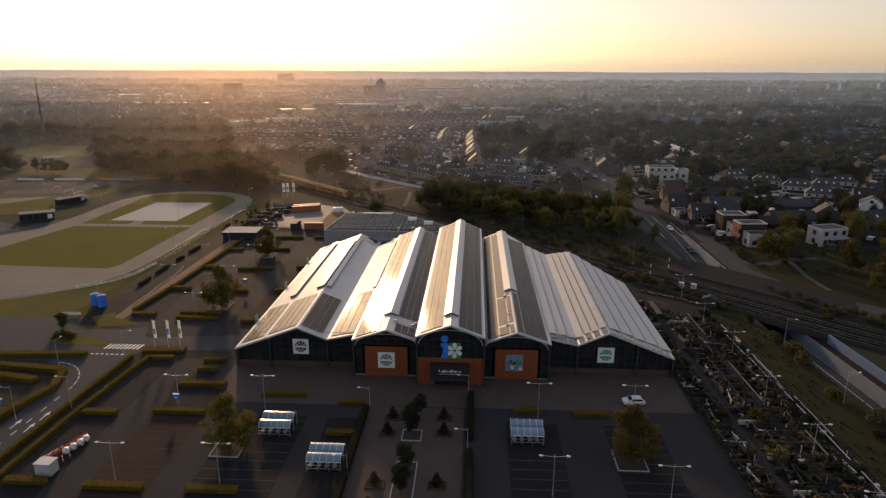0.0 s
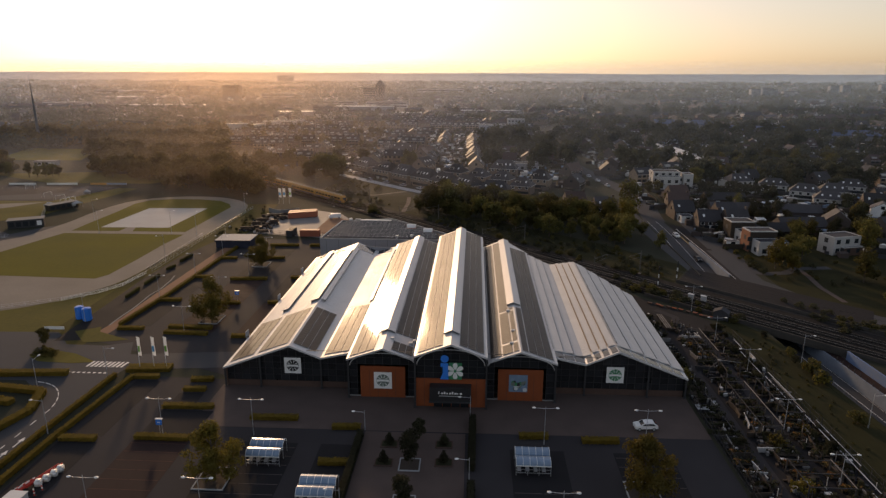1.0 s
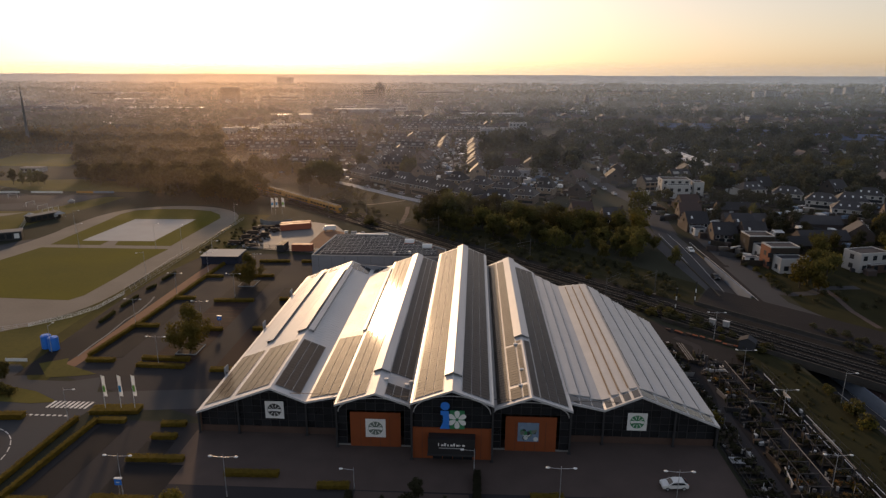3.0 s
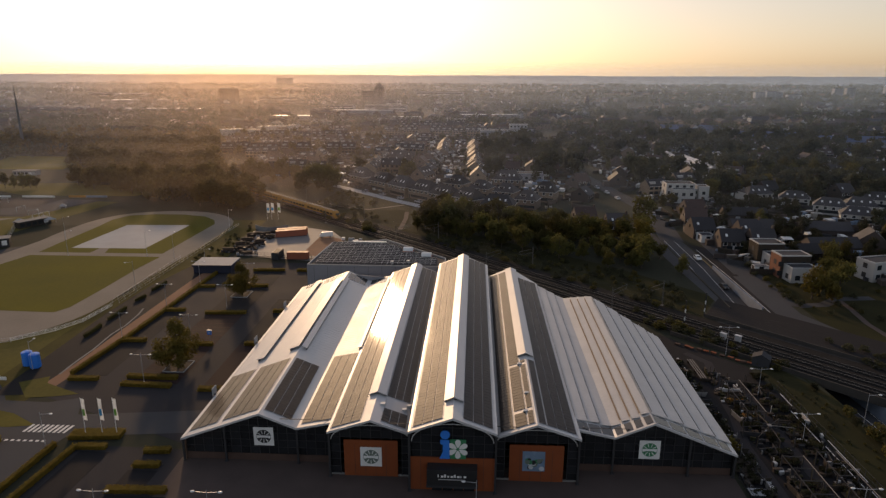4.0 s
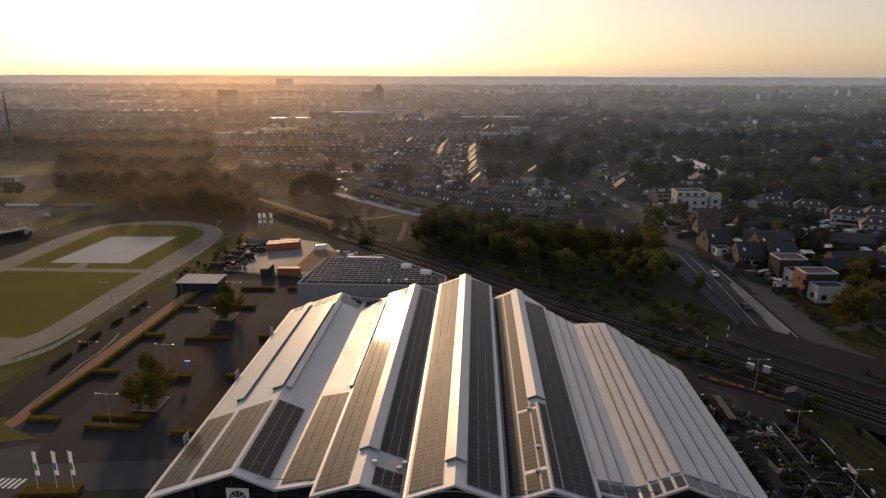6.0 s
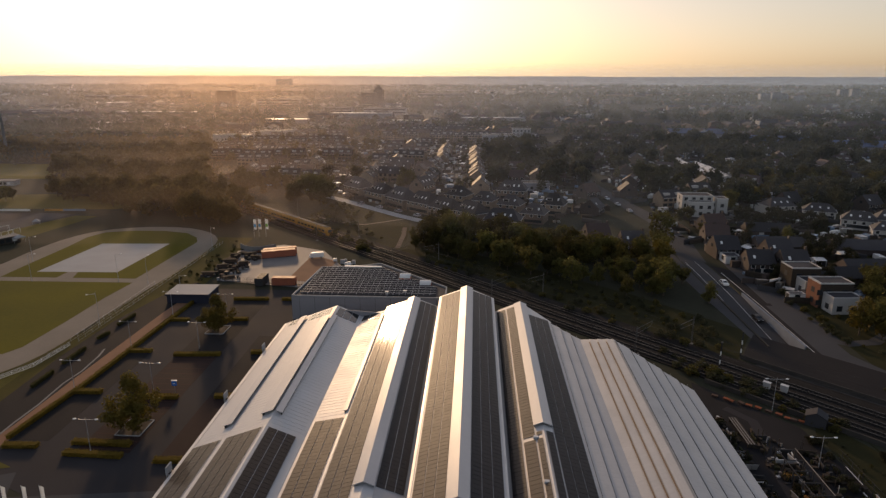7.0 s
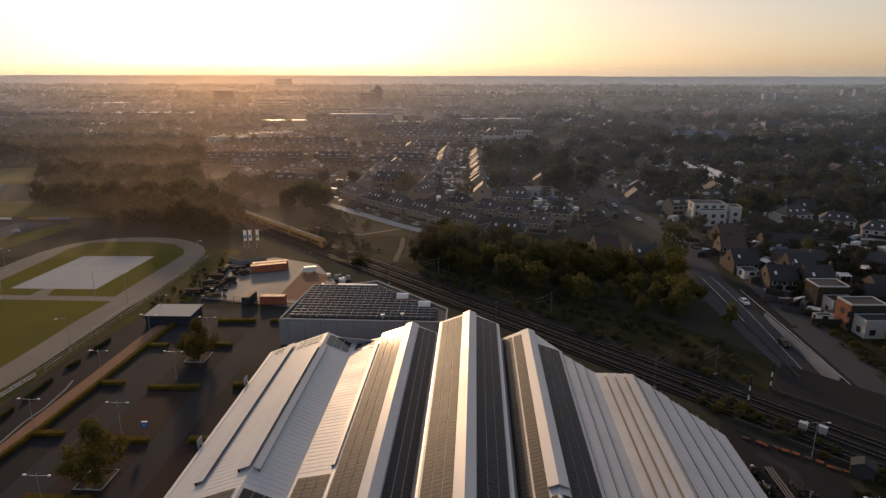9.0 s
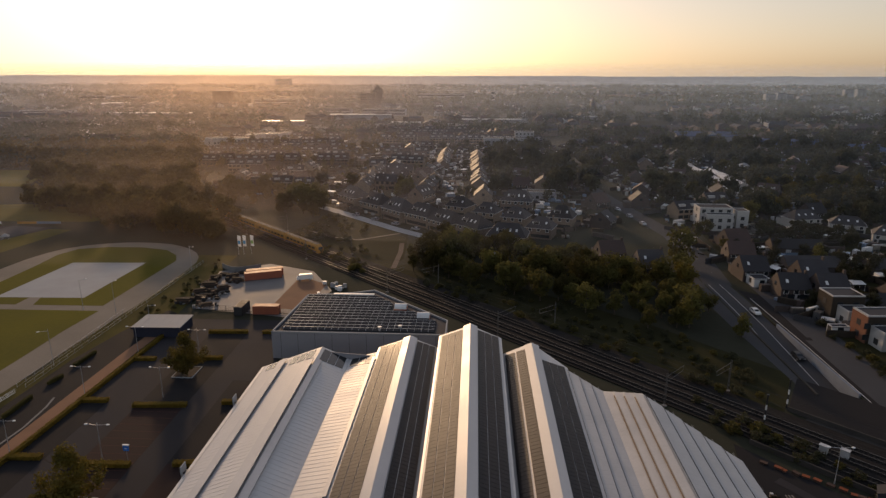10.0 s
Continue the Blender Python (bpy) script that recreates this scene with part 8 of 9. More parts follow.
def joined_wood(spots, name, label, leaf="leaf_wood"):
    """A wood that nobody could count: crowns and trunks of all its trees in one mesh."""
    verts, faces, mats, base = [], [], [], 0
    for kind, x, y, s, a in spots:
        ca, sa = math.cos(radians(a)) * s, math.sin(radians(a)) * s
        for me, slot in ((kind[0], 1), (kind[1], 2 if kind in WARM or kind is SHRUB[1] else 0)):
            coarse = 1 if slot == 1 or y < 330 else 2 if y < 430 else 4
            if (me.name, coarse) not in cache:
                cache[me.name, coarse] = mesh_arrays(me, coarse)
            co, fs = cache[me.name, coarse]
            verts.append(np.stack([x + co[:, 0] * ca - co[:, 1] * sa, y + co[:, 0] * sa + co[:, 1] * ca, co[:, 2] * s], 1))
            faces += [[i + base for i in f] for f in fs]
            mats += [slot] * len(fs)
            base += len(co)
    me = bpy.data.meshes.new(name)
    me.from_pydata(np.concatenate(verts).tolist(), [], faces)
    for m in (leaf, "bark", leaf if leaf == "leaf_haze" else "leaf_olive"):
        me.materials.append(M[m])
    me.polygons.foreach_set("material_index", mats)
    return tagged(new(name, me), label, "woods", kind="stuff")


cache = {}


def grow(poly, step, kinds, s0, s1, label, group, keep=1.0, clear=0.0, single=False, leaf="leaf_wood"):
    xs, ys = [p[0] for p in poly], [p[1] for p in poly]
    x, spots = min(xs), []
    while x < max(xs):
        y = min(ys)
        while y < max(ys):
            px, py = x + trng.uniform(-0.45, 0.45) * step, y + trng.uniform(-0.45, 0.45) * step
            if inside(px, py, poly) and trng.random() < keep and not (clear and any((px - a) ** 2 + (py - b) ** 2 < (r + clear) ** 2 for a, b, r in taken)):
                spot = (trng.choice(kinds), px, py, trng.uniform(s0, s1), trng.uniform(0, 360))
                if single:
                    tree(*spot, label, group)
                else:
                    spots.append(spot)
            y += step
        x += step
    if spots:
        joined_wood(spots, group.replace(" ", "_"), label, leaf)


clutter("garden_clutter", 1700, [(-80, 396), (-10, 345), (60, 330), (70, 690), (-200, 690), (-160, 440)], "sheds, walls and furniture in the estate gardens")
clutter("garden_clutter", 3600, [(92, 232), (160, 218), (420, 480), (420, 700), (80, 700), (86, 300)], "sheds, walls and parked cars between the villas")
DENSE = WOOD * 3 + WARM
grow([(-240, 388), (-157, 335), (-100, 316), (-103, 338), (-112, 358), (-150, 400), (-175, 440), (-245, 440)], 9.0, BROAD * 2 + WOOD, 0.62, 1.12, "dense autumn woodland in evening light", "wood beside the sports ground", 0.95, leaf="leaf_haze")
grow([(-245, 440), (-175, 440), (-205, 520), (-230, 600), (-420, 600), (-420, 520), (-300, 510), (-276, 442)], 11.5, BROAD, 0.7, 1.15, "autumn woodland behind the field", "far wood", 0.9, leaf="leaf_haze")
grow([(-380, 345), (-300, 350), (-282, 395), (-330, 438), (-420, 440)], 11, BROAD, 0.6, 0.95, "woodland tree behind the pitches", "wood behind the pitches", 0.8, leaf="leaf_haze")
grow([(-150, 402), (-128, 402), (-80, 366), (-74, 388), (-92, 428), (-150, 440)], 10, BROAD + WOOD, 0.5, 0.85, "leafy tree beside the ditch", "trees beside the ditch", 0.75, 2, leaf="leaf_haze")
for x, y, s_ in ((-82, 377, 1.05), (-90, 385, 1.0), (-84, 394, 0.95), (-96, 378, 0.8), (-76, 450, 0.7), (-96, 455, 0.8)):
    tree(BROAD[int(-x) % 4], x, y, s_, x * 5, "broad dark tree beside the lane", "lane trees")
grow([(-28, 300), (-24, 285), (4, 264), (30, 246), (56, 226), (62, 240), (60, 275), (36, 296), (-2, 318), (-12, 318)], 5.8, WOOD * 5 + WARM, 0.38, 0.95, "thick green tree beside the railway", "trees beside the railway", 0.86, 2, single=True)
grow([(-110, 345), (-75, 312), (-40, 278), (-36, 283), (-70, 320), (-100, 350)], 4.0, SHRUB, 0.4, 0.9, "low shrubs on the railway bank", "railway shrubs", 0.6)
sheet("meadow", [(-52, 326), (-36, 308), (-32, 318), (-33, 334), (-46, 344)], 0.024, M["bank"], "patch of mown grass beside the footpath")
band("path", [(-76, 342), (-62, 330), (-50, 326), (-42, 332), (-34, 338)], 1.2, 0.03, M["gravel"], "thin winding footpath through the rough field")
grow([(-84, 330), (-40, 288), (-34, 300), (-54, 326), (-48, 346), (-72, 376)], 4.2, SHRUB, 0.25, 0.75, "brambles and low shrubs in the rough field", "field shrubs", 0.6)
grow([(-20, 270), (20, 230), (60, 192), (62, 198), (24, 240), (-14, 274)], 3.6, SHRUB, 0.3, 0.7, "low shrubs on the far railway bank", "bank shrubs", 0.6)
grow([(-16, 276), (24, 240), (62, 200), (66, 208), (60, 226), (30, 247), (4, 265), (-24, 286)], 2.9, SHRUB, 0.22, 0.5, "dark scrub on the railway bank", "bank scrub", 0.65)
grow([(46, 196), (66, 176), (70, 163), (66, 170), (48, 184)], 3.6, SHRUB, 0.4, 0.8, "low shrubs beside the railway", "trackside shrubs", 0.6)
grow([(71.5, 66), (77, 66), (74.6, 148), (73, 158)], 4.0, SHRUB, 0.4, 1.0, "low shrubs on the grass verge", "road verge shrubs", 0.5)
grow([(112, 120), (170, 110), (170, 200), (128, 212), (121, 196), (113, 170)], 9, WOOD + SHRUB + WARM, 0.5, 0.9, "green tree beside the side street", "trees beyond the ramp", 0.7, single=True)
grow([(95.5, 197), (104, 183), (140, 198), (120, 221), (97, 226)], 5.0, SHRUB, 0.22, 0.45, "dark bushes beside the side street", "side street bushes", 0.45)
grow([(46, 186), (52, 178), (64, 166), (69, 159), (72, 163), (58, 181), (48, 193)], 2.6, SHRUB, 0.25, 0.55, "dark scrub between the yard and the railway", "yard scrub", 0.8)
grow([(65.6, 66), (72, 66), (72.4, 130), (72.4, 156), (67.2, 164), (65.4, 150)], 2.1, SHRUB, 0.08, 0.2, "tufts and weeds on the grass strip", "verge tufts", 0.6)
grow([(-97.4, 238), (-90, 242), (-90.5, 262), (-92, 290), (-97, 294)], 3.0, SHRUB, 0.18, 0.42, "low dark shrubs on the verge", "verge shrubs", 0.6)
grow([(92.6, 200), (95, 197), (97.5, 226), (94.5, 242), (93, 232)], 3.0, SHRUB, 0.3, 0.7, "dark shrubs beside the side lane", "lane shrubs", 0.75)
grow([(87.4, 186), (91, 178), (100, 165), (118, 152), (116, 146), (97, 150), (90, 158), (88, 172)], 3.4, SHRUB, 0.3, 0.7, "dark scrub between railway and side street", "railway scrub", 0.7)
for x, y, s in ((73, 297, 1.15), (66, 268, 0.95), (69, 281, 0.8), (67.2, 249, 0.5), (69.6, 231, 0.5), (92, 334, 0.6), (114, 219.5, 0.78), (107.5, 214, 0.7), (100.5, 209, 0.92), (104.5, 206, 0.7), (127, 367, 1.0), (133, 252, 0.55), (122.8, 298.5, 0.62), (166, 280, 0.8), (141, 230, 0.9), (121, 239, 0.7), (125, 246, 0.7), (117, 233, 0.55), (147, 240, 0.9), (150, 223, 0.95), (99, 343, 0.6), (97, 318, 0.5)):
    tree(trng.choice(WARM + WOOD), x, y, s, trng.uniform(0, 360), "leafy roadside tree with yellow-green crown", "roadside trees")
grow([(-270, 520), (-90, 520), (-80, 720), (-280, 740)], 9.5, DENSE + SHRUB * 2, 0.4, 0.85, "garden trees between distant terraces", "distant gardens", 0.34, -4, leaf="leaf_haze")
grow([(9, 430), (70, 425), (64, 640), (12, 640)], 10.5, DENSE + BROAD * 8, 0.6, 1.15, "large green trees in the estate", "tall estate trees", 0.7, -1)
taken.append((105, 352, 19))
taken.append((104, 336, 12))
grow([(124, 374), (150, 376), (192, 345), (240, 330), (420, 480), (420, 720), (90, 720), (70, 560), (98, 375)], 10.5, DENSE + BROAD * 5, 0.48, 0.98, "garden trees between the houses", "garden trees", 0.62, -2.5)
grow([(96, 250), (142, 236), (175, 270), (170, 300), (96, 335)], 5.5, SHRUB * 2 + WOOD * 2, 0.26, 0.58, "shrubs and dark trees between the houses", "gardens beside the ramp", 0.62, -3.2, leaf="leaf_dark")
grow([(126, 334), (158, 322), (160, 342), (148, 352), (128, 352), (118, 342)], 6.0, WOOD, 0.4, 0.6, "dark garden trees before the white houses", "dark garden trees", 0.9, -4, leaf="leaf_dark")
grow([(160, 268), (215, 255), (260, 320), (196, 330), (170, 300)], 8.5, WOOD + SHRUB, 0.4, 0.8, "garden trees between the white houses", "side gardens", 0.6, -2)
grow([(-200, 430), (70, 410), (70, 720), (-240, 720)], 8.5, DENSE + SHRUB * 6, 0.28, 0.62, "garden trees and shrubs between the terraces", "estate gardens", 0.34, -3.5)
grow([(-46, 420), (-38, 420), (-38, 442), (-46, 442)], 5, WOOD, 0.5, 0.8, "green tree behind the terrace", "estate trees", single=True)
grow([(136, 380), (168, 391), (210, 385), (216, 395), (168, 403), (136, 391)], 7, WARM, 0.6, 0.95, "yellow-green garden tree lit from behind", "yellow garden trees", 0.9, single=True)
grow([(170, 430), (240, 425), (250, 445), (170, 462)], 8, WARM + WOOD, 0.7, 1.0, "yellow-green tree in a row", "row of yellow trees", 0.9, single=True)


# ---- distance ----
frng = np.random.default_rng(77)


def far_leaves(name, n, ymin, ymax, lumps, size, label):
    """Far tree tops, too many to count: leaf clumps gathered into uneven crowns."""
    y = ymin * (ymax / ymin) ** frng.random(n)
    x = (frng.random(n) * 2 - 1) * (0.92 * y + 150)
    keep = np.ones(n, bool)
    for x0, x1, y0, y1 in ((-260, 72, 400, 720), (70, 460, 220, 730), (-330, -170, 300, 520)):
        keep &= ~((x > x0) & (x < x1) & (y > y0) & (y < y1))
    patch = np.array([noise.noise((a * 0.0034, b * 0.0062, 3.1)) + 0.5 * noise.noise((a * 0.011, b * 0.02, 8.4)) for a, b in zip(x, y)])
    keep &= patch > -0.12 + 0.16 * frng.random(n)
    x, y, patch = x[keep], y[keep], patch[keep]
    n = len(x)
    h = 7 + 6 * frng.random(n) + 5 * np.clip(patch, 0, 0.6)
    k = np.repeat(np.arange(n), lumps)
    d = frng.normal(size=(len(k), 3))
    d /= np.linalg.norm(d, axis=1)[:, None]
    c = np.stack([x[k], y[k], h[k] * 0.55], 1)
    p = c + d * np.stack([h[k] * 0.46, h[k] * 0.46, h[k] * 0.45], 1) * (0.75 + 0.35 * frng.random(len(k)))[:, None]
    u, v = frng.normal(size=(len(k), 3)), frng.normal(size=(len(k), 3))
    u -= 0.75 * (u * d).sum(1)[:, None] * d
    v -= 0.75 * (v * d).sum(1)[:, None] * d
    verts = np.concatenate([p + u * size, p + v * size, p - (u + v) * size * 0.8])
    i = np.arange(len(k))
    me = bpy.data.meshes.new(name)
    me.from_pydata(verts.tolist(), [], np.stack([i, i + len(k), i + 2 * len(k)], 1).tolist())
    me.materials.append(M["farwood"])
    tagged(new(name, me), label, "woods", kind="stuff")


far_leaves("distant_trees", 11000, 480, 1500, 34, 1.15, "countless tree tops between distant streets")
far_leaves("distant_woods", 14000, 1400, 4600, 16, 3.0, "hazy tree tops out to the horizon")


def far_roofs(name, n, ymin, ymax, label):
    """Distant houses between the trees, a wall box and a ridged roof each."""
    verts, faces, mats = [], [], []
    for i in range(n):
        y = ymin * (ymax / ymin) ** frng.random()
        x = (frng.random() * 2 - 1) * (0.9 * y)
        if -260 < x < 72 and 400 < y < 720 or 70 < x < 460 and 220 < y < 730 or x < -170 and y < 560:
            continue
        if math.sin(x * 0.011 + 2 * math.sin(y * 0.004)) + math.sin(y * 0.013 + x * 0.005) > 1.0:
            continue
        w, d, e, r, a = 8 + 26 * frng.random() ** 2, 9 + 3 * frng.random(), 4.5 + 2.5 * frng.random(), 8.0 + 2.0 * frng.random(), frng.choice((0.0, 1.57, 0.4, -0.5)) + 0.1 * frng.normal()
        flat = frng.random() < 0.15
        if flat:
            r = e + 0.3
        ca, sa = math.cos(a), math.sin(a)
        b = len(verts)
        for px, py, pz in ((-1, -1, 0), (1, -1, 0), (1, 1, 0), (-1, 1, 0), (-1, -1, e), (1, -1, e), (1, 1, e), (-1, 1, e), (-1, 0, r), (1, 0, r)):
            qx, qy = px * w / 2, py * d / 2
            verts.append((x + qx * ca - qy * sa, y + qx * sa + qy * ca, pz))
        faces += [(b, b + 1, b + 5, b + 4), (b + 2, b + 3, b + 7, b + 6), (b + 1, b + 2, b + 6, b + 9, b + 5), (b + 3, b, b + 4, b + 8, b + 7), (b + 4, b + 5, b + 9, b + 8), (b + 6, b + 7, b + 8, b + 9)]
        wall = int(frng.choice((0, 1, 2), p=(0.4, 0.35, 0.25)))
        mats += [wall] * 4 + [4 if flat and frng.random() < 0.6 else (3 if frng.random() < 0.6 else 5)] * 2
    me = bpy.data.meshes.new(name)
    me.from_pydata(verts, [], faces)
    for m in ("brick", "brick_pale", "render", "tile", "bitumen", "tile_red"):
        me.materials.append(M[m])
    me.polygons.foreach_set("material_index", mats)
    tagged(new(name, me), label, "houses", kind="stuff")


far_roofs("distant_houses", 1100, 560, 1500, "distant streets of small houses between trees")
far_roofs("distant_town", 1300, 1500, 3800, "hazy far town of low roofs")


def tall(name, x, y, w, d, h, material, label, floors=9, turn=0.0, cap=None):
    t_ = thing(name, label, name.replace("_", " "), (x, y, 0), turn)
    boxpart("wall", M[material], t_, -w / 2, w / 2, -d / 2, d / 2, 0, h)
    for f in range(floors):
        z = h * (f + 0.35) / floors
        boxpart("window_band", M["pane"], t_, -w / 2 + 1, w / 2 - 1, -d / 2 - 0.1, -d / 2, z, z + h / floors * 0.45)
    boxpart("roof", M["bitumen"], t_, -w / 2 - 0.2, w / 2 + 0.2, -d / 2 - 0.2, d / 2 + 0.2, h, h + 0.8)
    if cap:
        bm = bmesh.new()
        bmesh.ops.create_cone(bm, cap_ends=True, segments=4, radius1=cap[0], radius2=0.3, depth=cap[1], matrix=Matrix.Translation((cap[2], 0, h + cap[1] / 2)) @ Euler((0, 0, radians(45))).to_matrix().to_4x4())
        part("spire", bm, M["tile"], t_)
    return t_


tall("office_tower", -500, 1330, 32, 22, 31, "plinth", "dark distant office tower block", 10)
tall("mill_building", -214, 1352, 30, 24, 27, "brick", "broad distant brick mill building", 6)
tall("mill_tower", -196, 1356, 18, 18, 33, "brick", "distant brick tower with pyramid roof", 8, cap=(12, 11, 0))
tall("church_tower", -640, 1438, 9, 9, 15, "brick", "distant church tower with a pointed spire", 4, cap=(6, 15, 0))
tall("church_nave", -626, 1446, 26, 14, 13, "brick", "distant church nave with steep roof", 2, cap=(9, 8, 0))
tall("power_station", -965, 3300, 75, 40, 34, "grey_wall", "hazy far industrial tower block", 8)
tall("church_tower", 208, 1250, 8, 8, 14, "brick", "distant church tower with a pointed spire", 4, cap=(6, 12, 0))
for x, y, w, h in ((640, 1530, 22, 23), (668, 1540, 20, 25), (690, 1560, 24, 22), (735, 1575, 26, 17), (1010, 1900, 24, 24), (1060, 1930, 24, 25), (1210, 2000, 26, 26), (1380, 2100, 24, 24)):
    tall("apartment_tower", x, y, w, 14, h, "court", "pale distant apartment tower", 11)
for x, y, w, h in ((-860, 1500, 60, 16), (-790, 1520, 50, 15), (-420, 1420, 90, 12), (-240, 1150, 60, 9), (-150, 1120, 70, 10), (-90, 1700, 120, 16), (-690, 1080, 80, 8), (40, 1700, 10, 24), (-560, 900, 70, 7), (-480, 930, 70, 7), (-420, 905, 50, 7)):
    tall("industrial_hall", x, y, w, 24, h, "court", "pale distant industrial hall", 2)
sheet("distant_car_park", [(-561, 1023), (-434, 1032), (-321, 840), (-373, 750), (-420, 800)], 0.05, M["asphalt"], "distant car park full of cars")
verts, faces, mats = [], [], []
for i in range(520):
    row, along = i // 26, i % 26
    f = row / 20
    x, y = -548 + 172 * f + along * (4.6 - 2.4 * f), 1015 - 225 * f + along * 0.5
    if frng.random() < 0.3:
        continue
    for w, d_, z0, z1 in ((0.9, 2.2, 0.25, 0.95), (0.8, 1.2, 0.95, 1.5)):
        b = len(verts)
        verts += [(x + px * w, y + py * d_, z) for z in (z0, z1) for px, py in ((-1, -1), (1, -1), (1, 1), (-1, 1))]
        faces += [(b + 4, b + 5, b + 6, b + 7), (b, b + 1, b + 5, b + 4), (b + 1, b + 2, b + 6, b + 5), (b + 2, b + 3, b + 7, b + 6), (b + 3, b, b + 4, b + 7)]
        mats += [int(frng.integers(4))] * 5
me = bpy.data.meshes.new("parked_cars")
me.from_pydata(verts, [], faces)
for k in ("white", "alu", "black", "trainblue"):
    me.materials.append(M[k])
me.polygons.foreach_set("material_index", mats)
tagged(new("parked_cars", me), "rows of parked cars glinting in a distant car park", "cars", kind="stuff")
band("railway_bed", [(-412, 650), (-455, 712), (-492, 776), (-518, 828), (-532, 900), (-530, 980)], 12, 0.3, M["ballast"], "dark ballast bed of the railway curving away")
for off in (-3.4, -1.9, 1.9, 3.4):
    band("rail", [(-412 + off, 650), (-455 + off, 712), (-492 + off, 776), (-518 + off, 828), (-532 + off, 900), (-530 + off, 980)], 0.35, 0.5, M["rail"], "worn shiny steel rail curving away")
for x, y, turn, l_, w, h_ in ((-408, 725, -53, 84, 7, 6), (-462, 828, -40, 26, 9, 6), (-500, 1040, 3, 130, 16, 7), (-724, 1320, 40, 70, 26, 8), (-930, 1630, -30, 120, 30, 10), (-250, 905, 6, 60, 14, 6), (-170, 1010, 2, 90, 16, 8), (-96, 880, -2, 50, 14, 7), (20, 940, 4, 80, 12, 7), (150, 1010, -6, 46, 14, 7)):
    b = thing("storage_hall", "long distant hall with a shiny sheet metal roof", "hall", (x, y, 0), turn, "shiny roofed halls")
    boxpart("wall", M["grey_wall"], b, -l_ / 2, l_ / 2, -w / 2, w / 2, 0, h_)
    boxpart("roof", M["alu" if x < -300 else "gutter"], b, -l_ / 2 - 0.4, l_ / 2 + 0.4, -w / 2 - 0.4, w / 2 + 0.4, h_, h_ + 0.35)
mast = thing("radio_mast", "tall slender grey lattice radio mast", "radio mast", (-372, 537, 0))
for a in range(3):
    bm = bmesh.new()
    tube(bm, (1.4 * math.cos(a * 2.1), 1.4 * math.sin(a * 2.1), 0), (0.25 * math.cos(a * 2.1), 0.25 * math.sin(a * 2.1), 48), 0.22, 0.12)
    part("leg", bm, M["concrete"], mast)
bm = bmesh.new()
tube(bm, (0, 0, 0), (0, 0, 46), 0.9, 0.4, 8)
part("shaft", bm, M["concrete"], mast)
bm = bmesh.new()
tube(bm, (0, 0, 46), (0, 0, 57), 0.25, 0.08)
part("aerial", bm, M["frame_dark"], mast)
# low wooded hills closing the horizon, distance haze painted into their colour
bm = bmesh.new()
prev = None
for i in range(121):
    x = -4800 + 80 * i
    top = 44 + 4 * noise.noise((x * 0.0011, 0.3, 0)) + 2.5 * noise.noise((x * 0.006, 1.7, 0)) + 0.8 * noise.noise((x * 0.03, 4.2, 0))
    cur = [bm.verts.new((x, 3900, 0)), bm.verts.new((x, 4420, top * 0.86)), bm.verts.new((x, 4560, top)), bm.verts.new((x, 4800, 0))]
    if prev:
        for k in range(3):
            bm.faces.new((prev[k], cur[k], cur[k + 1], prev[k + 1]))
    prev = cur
tagged(part("backdrop_hills", bm, M["hills"]), "low wooded hills along the horizon, haze put into their pale colour", "hills", kind="structure")


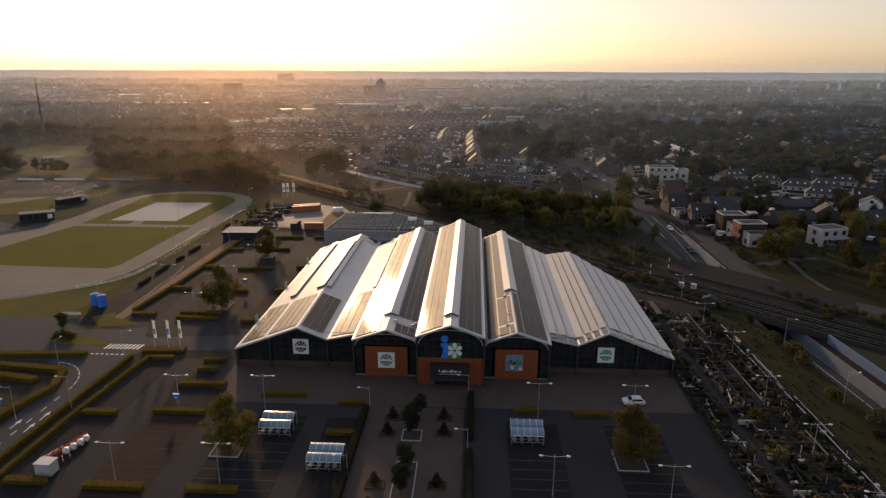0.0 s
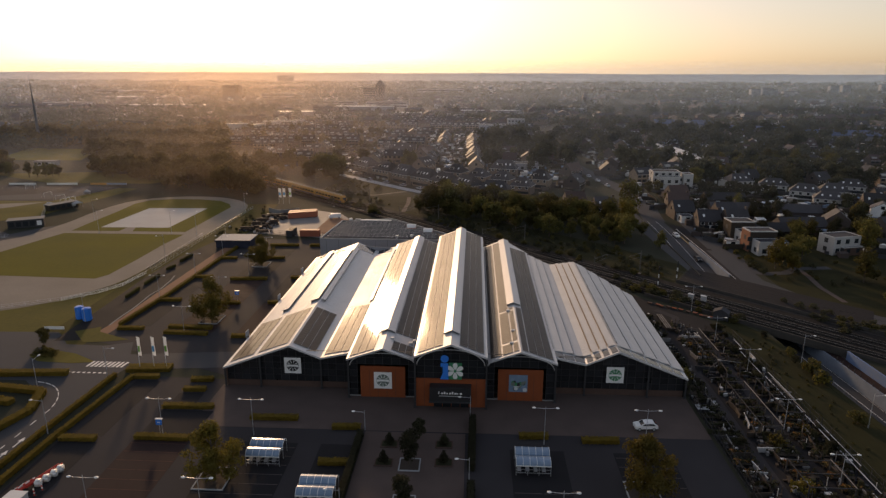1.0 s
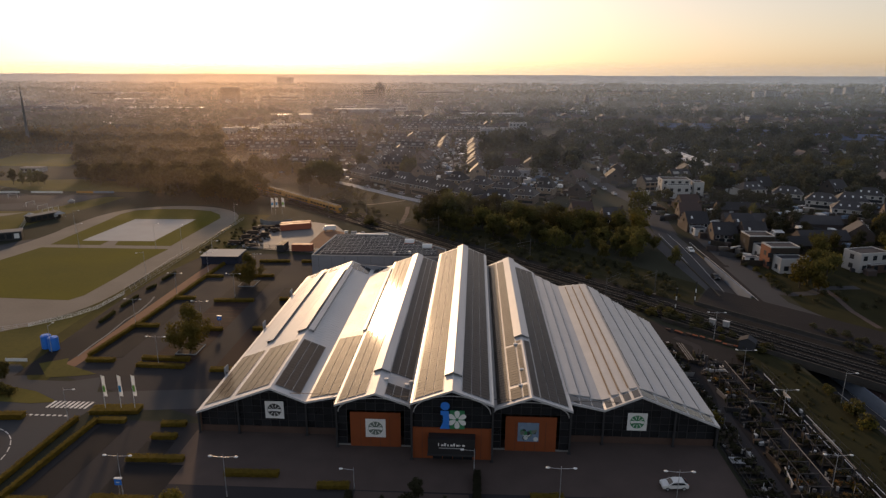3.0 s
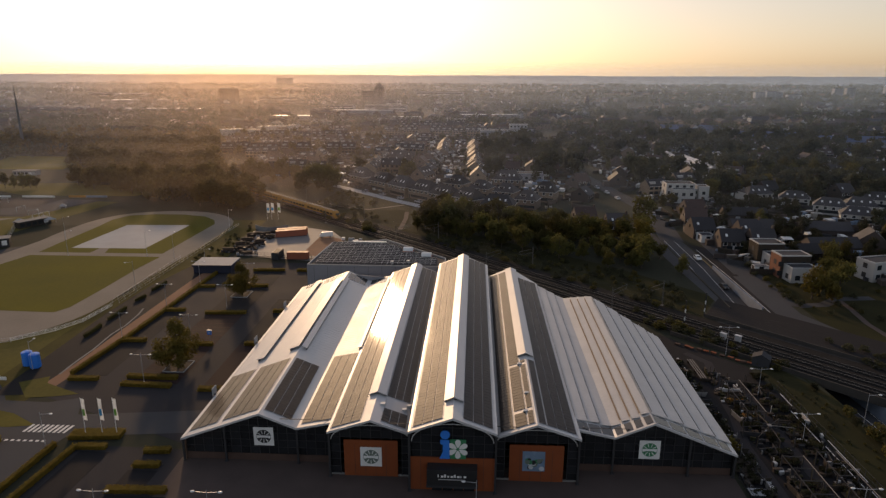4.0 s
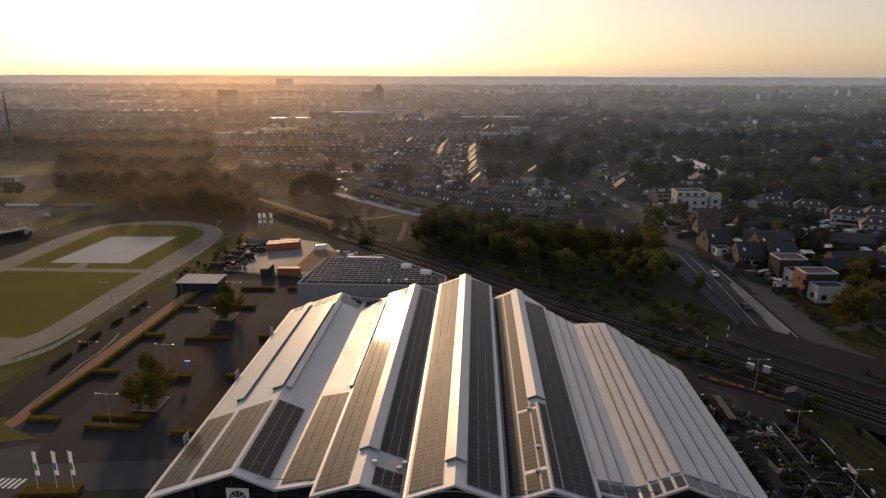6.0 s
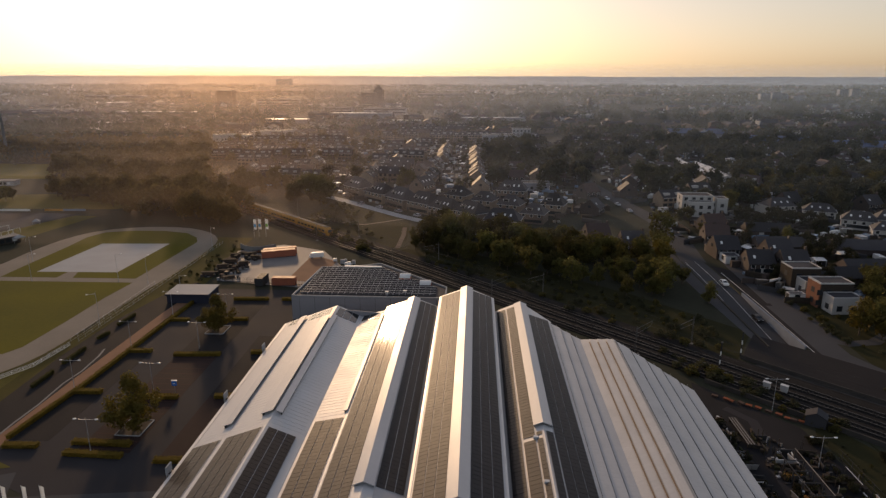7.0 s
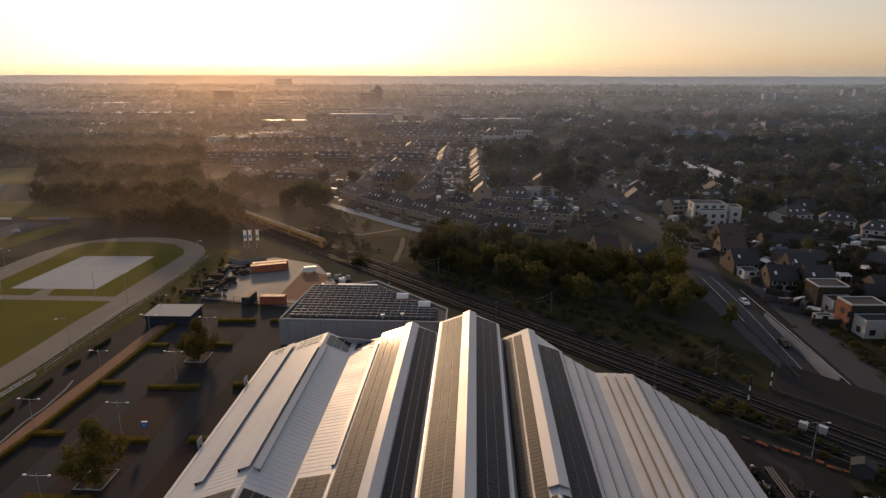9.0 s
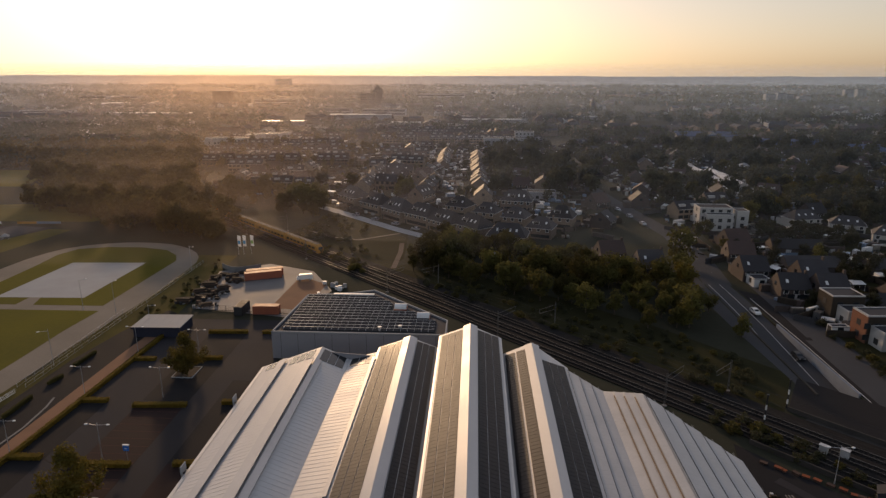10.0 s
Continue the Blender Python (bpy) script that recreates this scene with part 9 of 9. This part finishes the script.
# ---- evening haze, put in as tinted see-through sheets ----
def haze(name, pts, near, deep, thick, upright=0.0):
    """Tinted see-through sheets standing in for haze and sun glow over the town: a flat layer that thickens with
    distance, or an upright sheet that thins out upwards; both are painted thin away from the sun's side."""
    m = bpy.data.materials.new("painted_haze")
    m.use_nodes = True
    n, link = m.node_tree.nodes, m.node_tree.links.new
    n.clear()
    geo = n.new("ShaderNodeNewGeometry")
    xyz = n.new("ShaderNodeSeparateXYZ")
    link(geo.outputs["Position"], xyz.inputs[0])

    def math_node(op, a, b):
        k = n.new("ShaderNodeMath")
        k.operation = op
        for i, v in enumerate((a, b)):
            if isinstance(v, (int, float)):
                k.inputs[i].default_value = v
            else:
                link(v, k.inputs[i])
        return k.outputs[0]

    x, y, z = xyz.outputs["X"], xyz.outputs["Y"], xyz.outputs["Z"]
    if upright:
        amount = math_node("POWER", math_node("MAXIMUM", math_node("SUBTRACT", 1.0, math_node("DIVIDE", z, upright)), 0.0), 0.6)
    else:
        far = math_node("MAXIMUM", math_node("DIVIDE", math_node("SUBTRACT", y, near), deep), 0.0)
        rise = math_node("SUBTRACT", 1.0, math_node("POWER", 2.718, math_node("MULTIPLY", far, -1.0)))
        fall = math_node("MAXIMUM", math_node("SUBTRACT", 1.0, math_node("DIVIDE", y, 1250.0)), 0.0)
        amount = math_node("MULTIPLY", rise, math_node("MINIMUM", math_node("MULTIPLY", fall, 2.5), 1.0))
    side = math_node("DIVIDE", math_node("ADD", x, math_node("MULTIPLY", y, 0.38)), math_node("MULTIPLY", y, 0.29))
    bell = math_node("DIVIDE", 1.0, math_node("ADD", 1.0, math_node("MULTIPLY", side, side)))
    low = 0.34 if upright > 60 else 0.12 if upright else 0.2
    puff = n.new("ShaderNodeTexNoise")
    puff.inputs["Scale"].default_value, puff.inputs["Detail"].default_value = 0.006, 2
    link(geo.outputs["Position"], puff.inputs["Vector"])
    uneven = math_node("ADD", math_node("MULTIPLY", puff.outputs["Fac"], 0.5), 0.75)
    dens = math_node("MULTIPLY", math_node("MULTIPLY", math_node("MULTIPLY", amount, thick), uneven), math_node("ADD", math_node("MULTIPLY", bell, 1 - low), low))
    clear, mix, out = n.new("ShaderNodeBsdfTransparent"), n.new("ShaderNodeMixShader"), n.new("ShaderNodeOutputMaterial")
    mist = n.new("ShaderNodeBsdfTranslucent" if upright else "ShaderNodeBsdfDiffuse")
    tint = n.new("ShaderNodeMix")
    tint.data_type = "RGBA"
    # warm towards the sun, bluish away: its glow is put into the tint
    tint.inputs["A"].default_value, tint.inputs["B"].default_value = (0.38, 0.60, 0.92, 1), ((0.95, 0.74, 0.60, 1) if upright else (1.0, 0.76, 0.56, 1))
    link(bell, tint.inputs["Factor"])
    link(tint.outputs["Result"], mist.inputs["Color"])
    link(dens, mix.inputs[0])
    link(clear.outputs[0], mix.inputs[1])
    link(mist.outputs[0], mix.inputs[2])
    link(mix.outputs[0], out.inputs[0])
    bm = bmesh.new()
    bm.faces.new([bm.verts.new(q) for q in pts])
    return tagged(part(name, bm, m), "tinted see-through sheet standing in for evening haze over the distant town", "haze", kind="structure")


haze("backdrop_haze", [(-700, 235, 23), (700, 235, 23), (1600, 1250, 23), (-1600, 1250, 23)], 250, 700, 0.26)
for y, top, thick in ((285, 24, 0.042), (325, 25, 0.065), (380, 26, 0.10), (450, 28, 0.125), (545, 30, 0.145), (670, 33, 0.18), (820, 40, 0.20), (1030, 80, 0.25), (1240, 84, 0.22), (1500, 84, 0.20), (2150, 84, 0.36), (3500, 115, 0.74)):
    haze("backdrop_haze", [(-y * 1.1, y, 0.1), (y * 1.1, y, 0.1), (y * 1.1, y, top), (-y * 1.1, y, top)], y, y, thick, top)
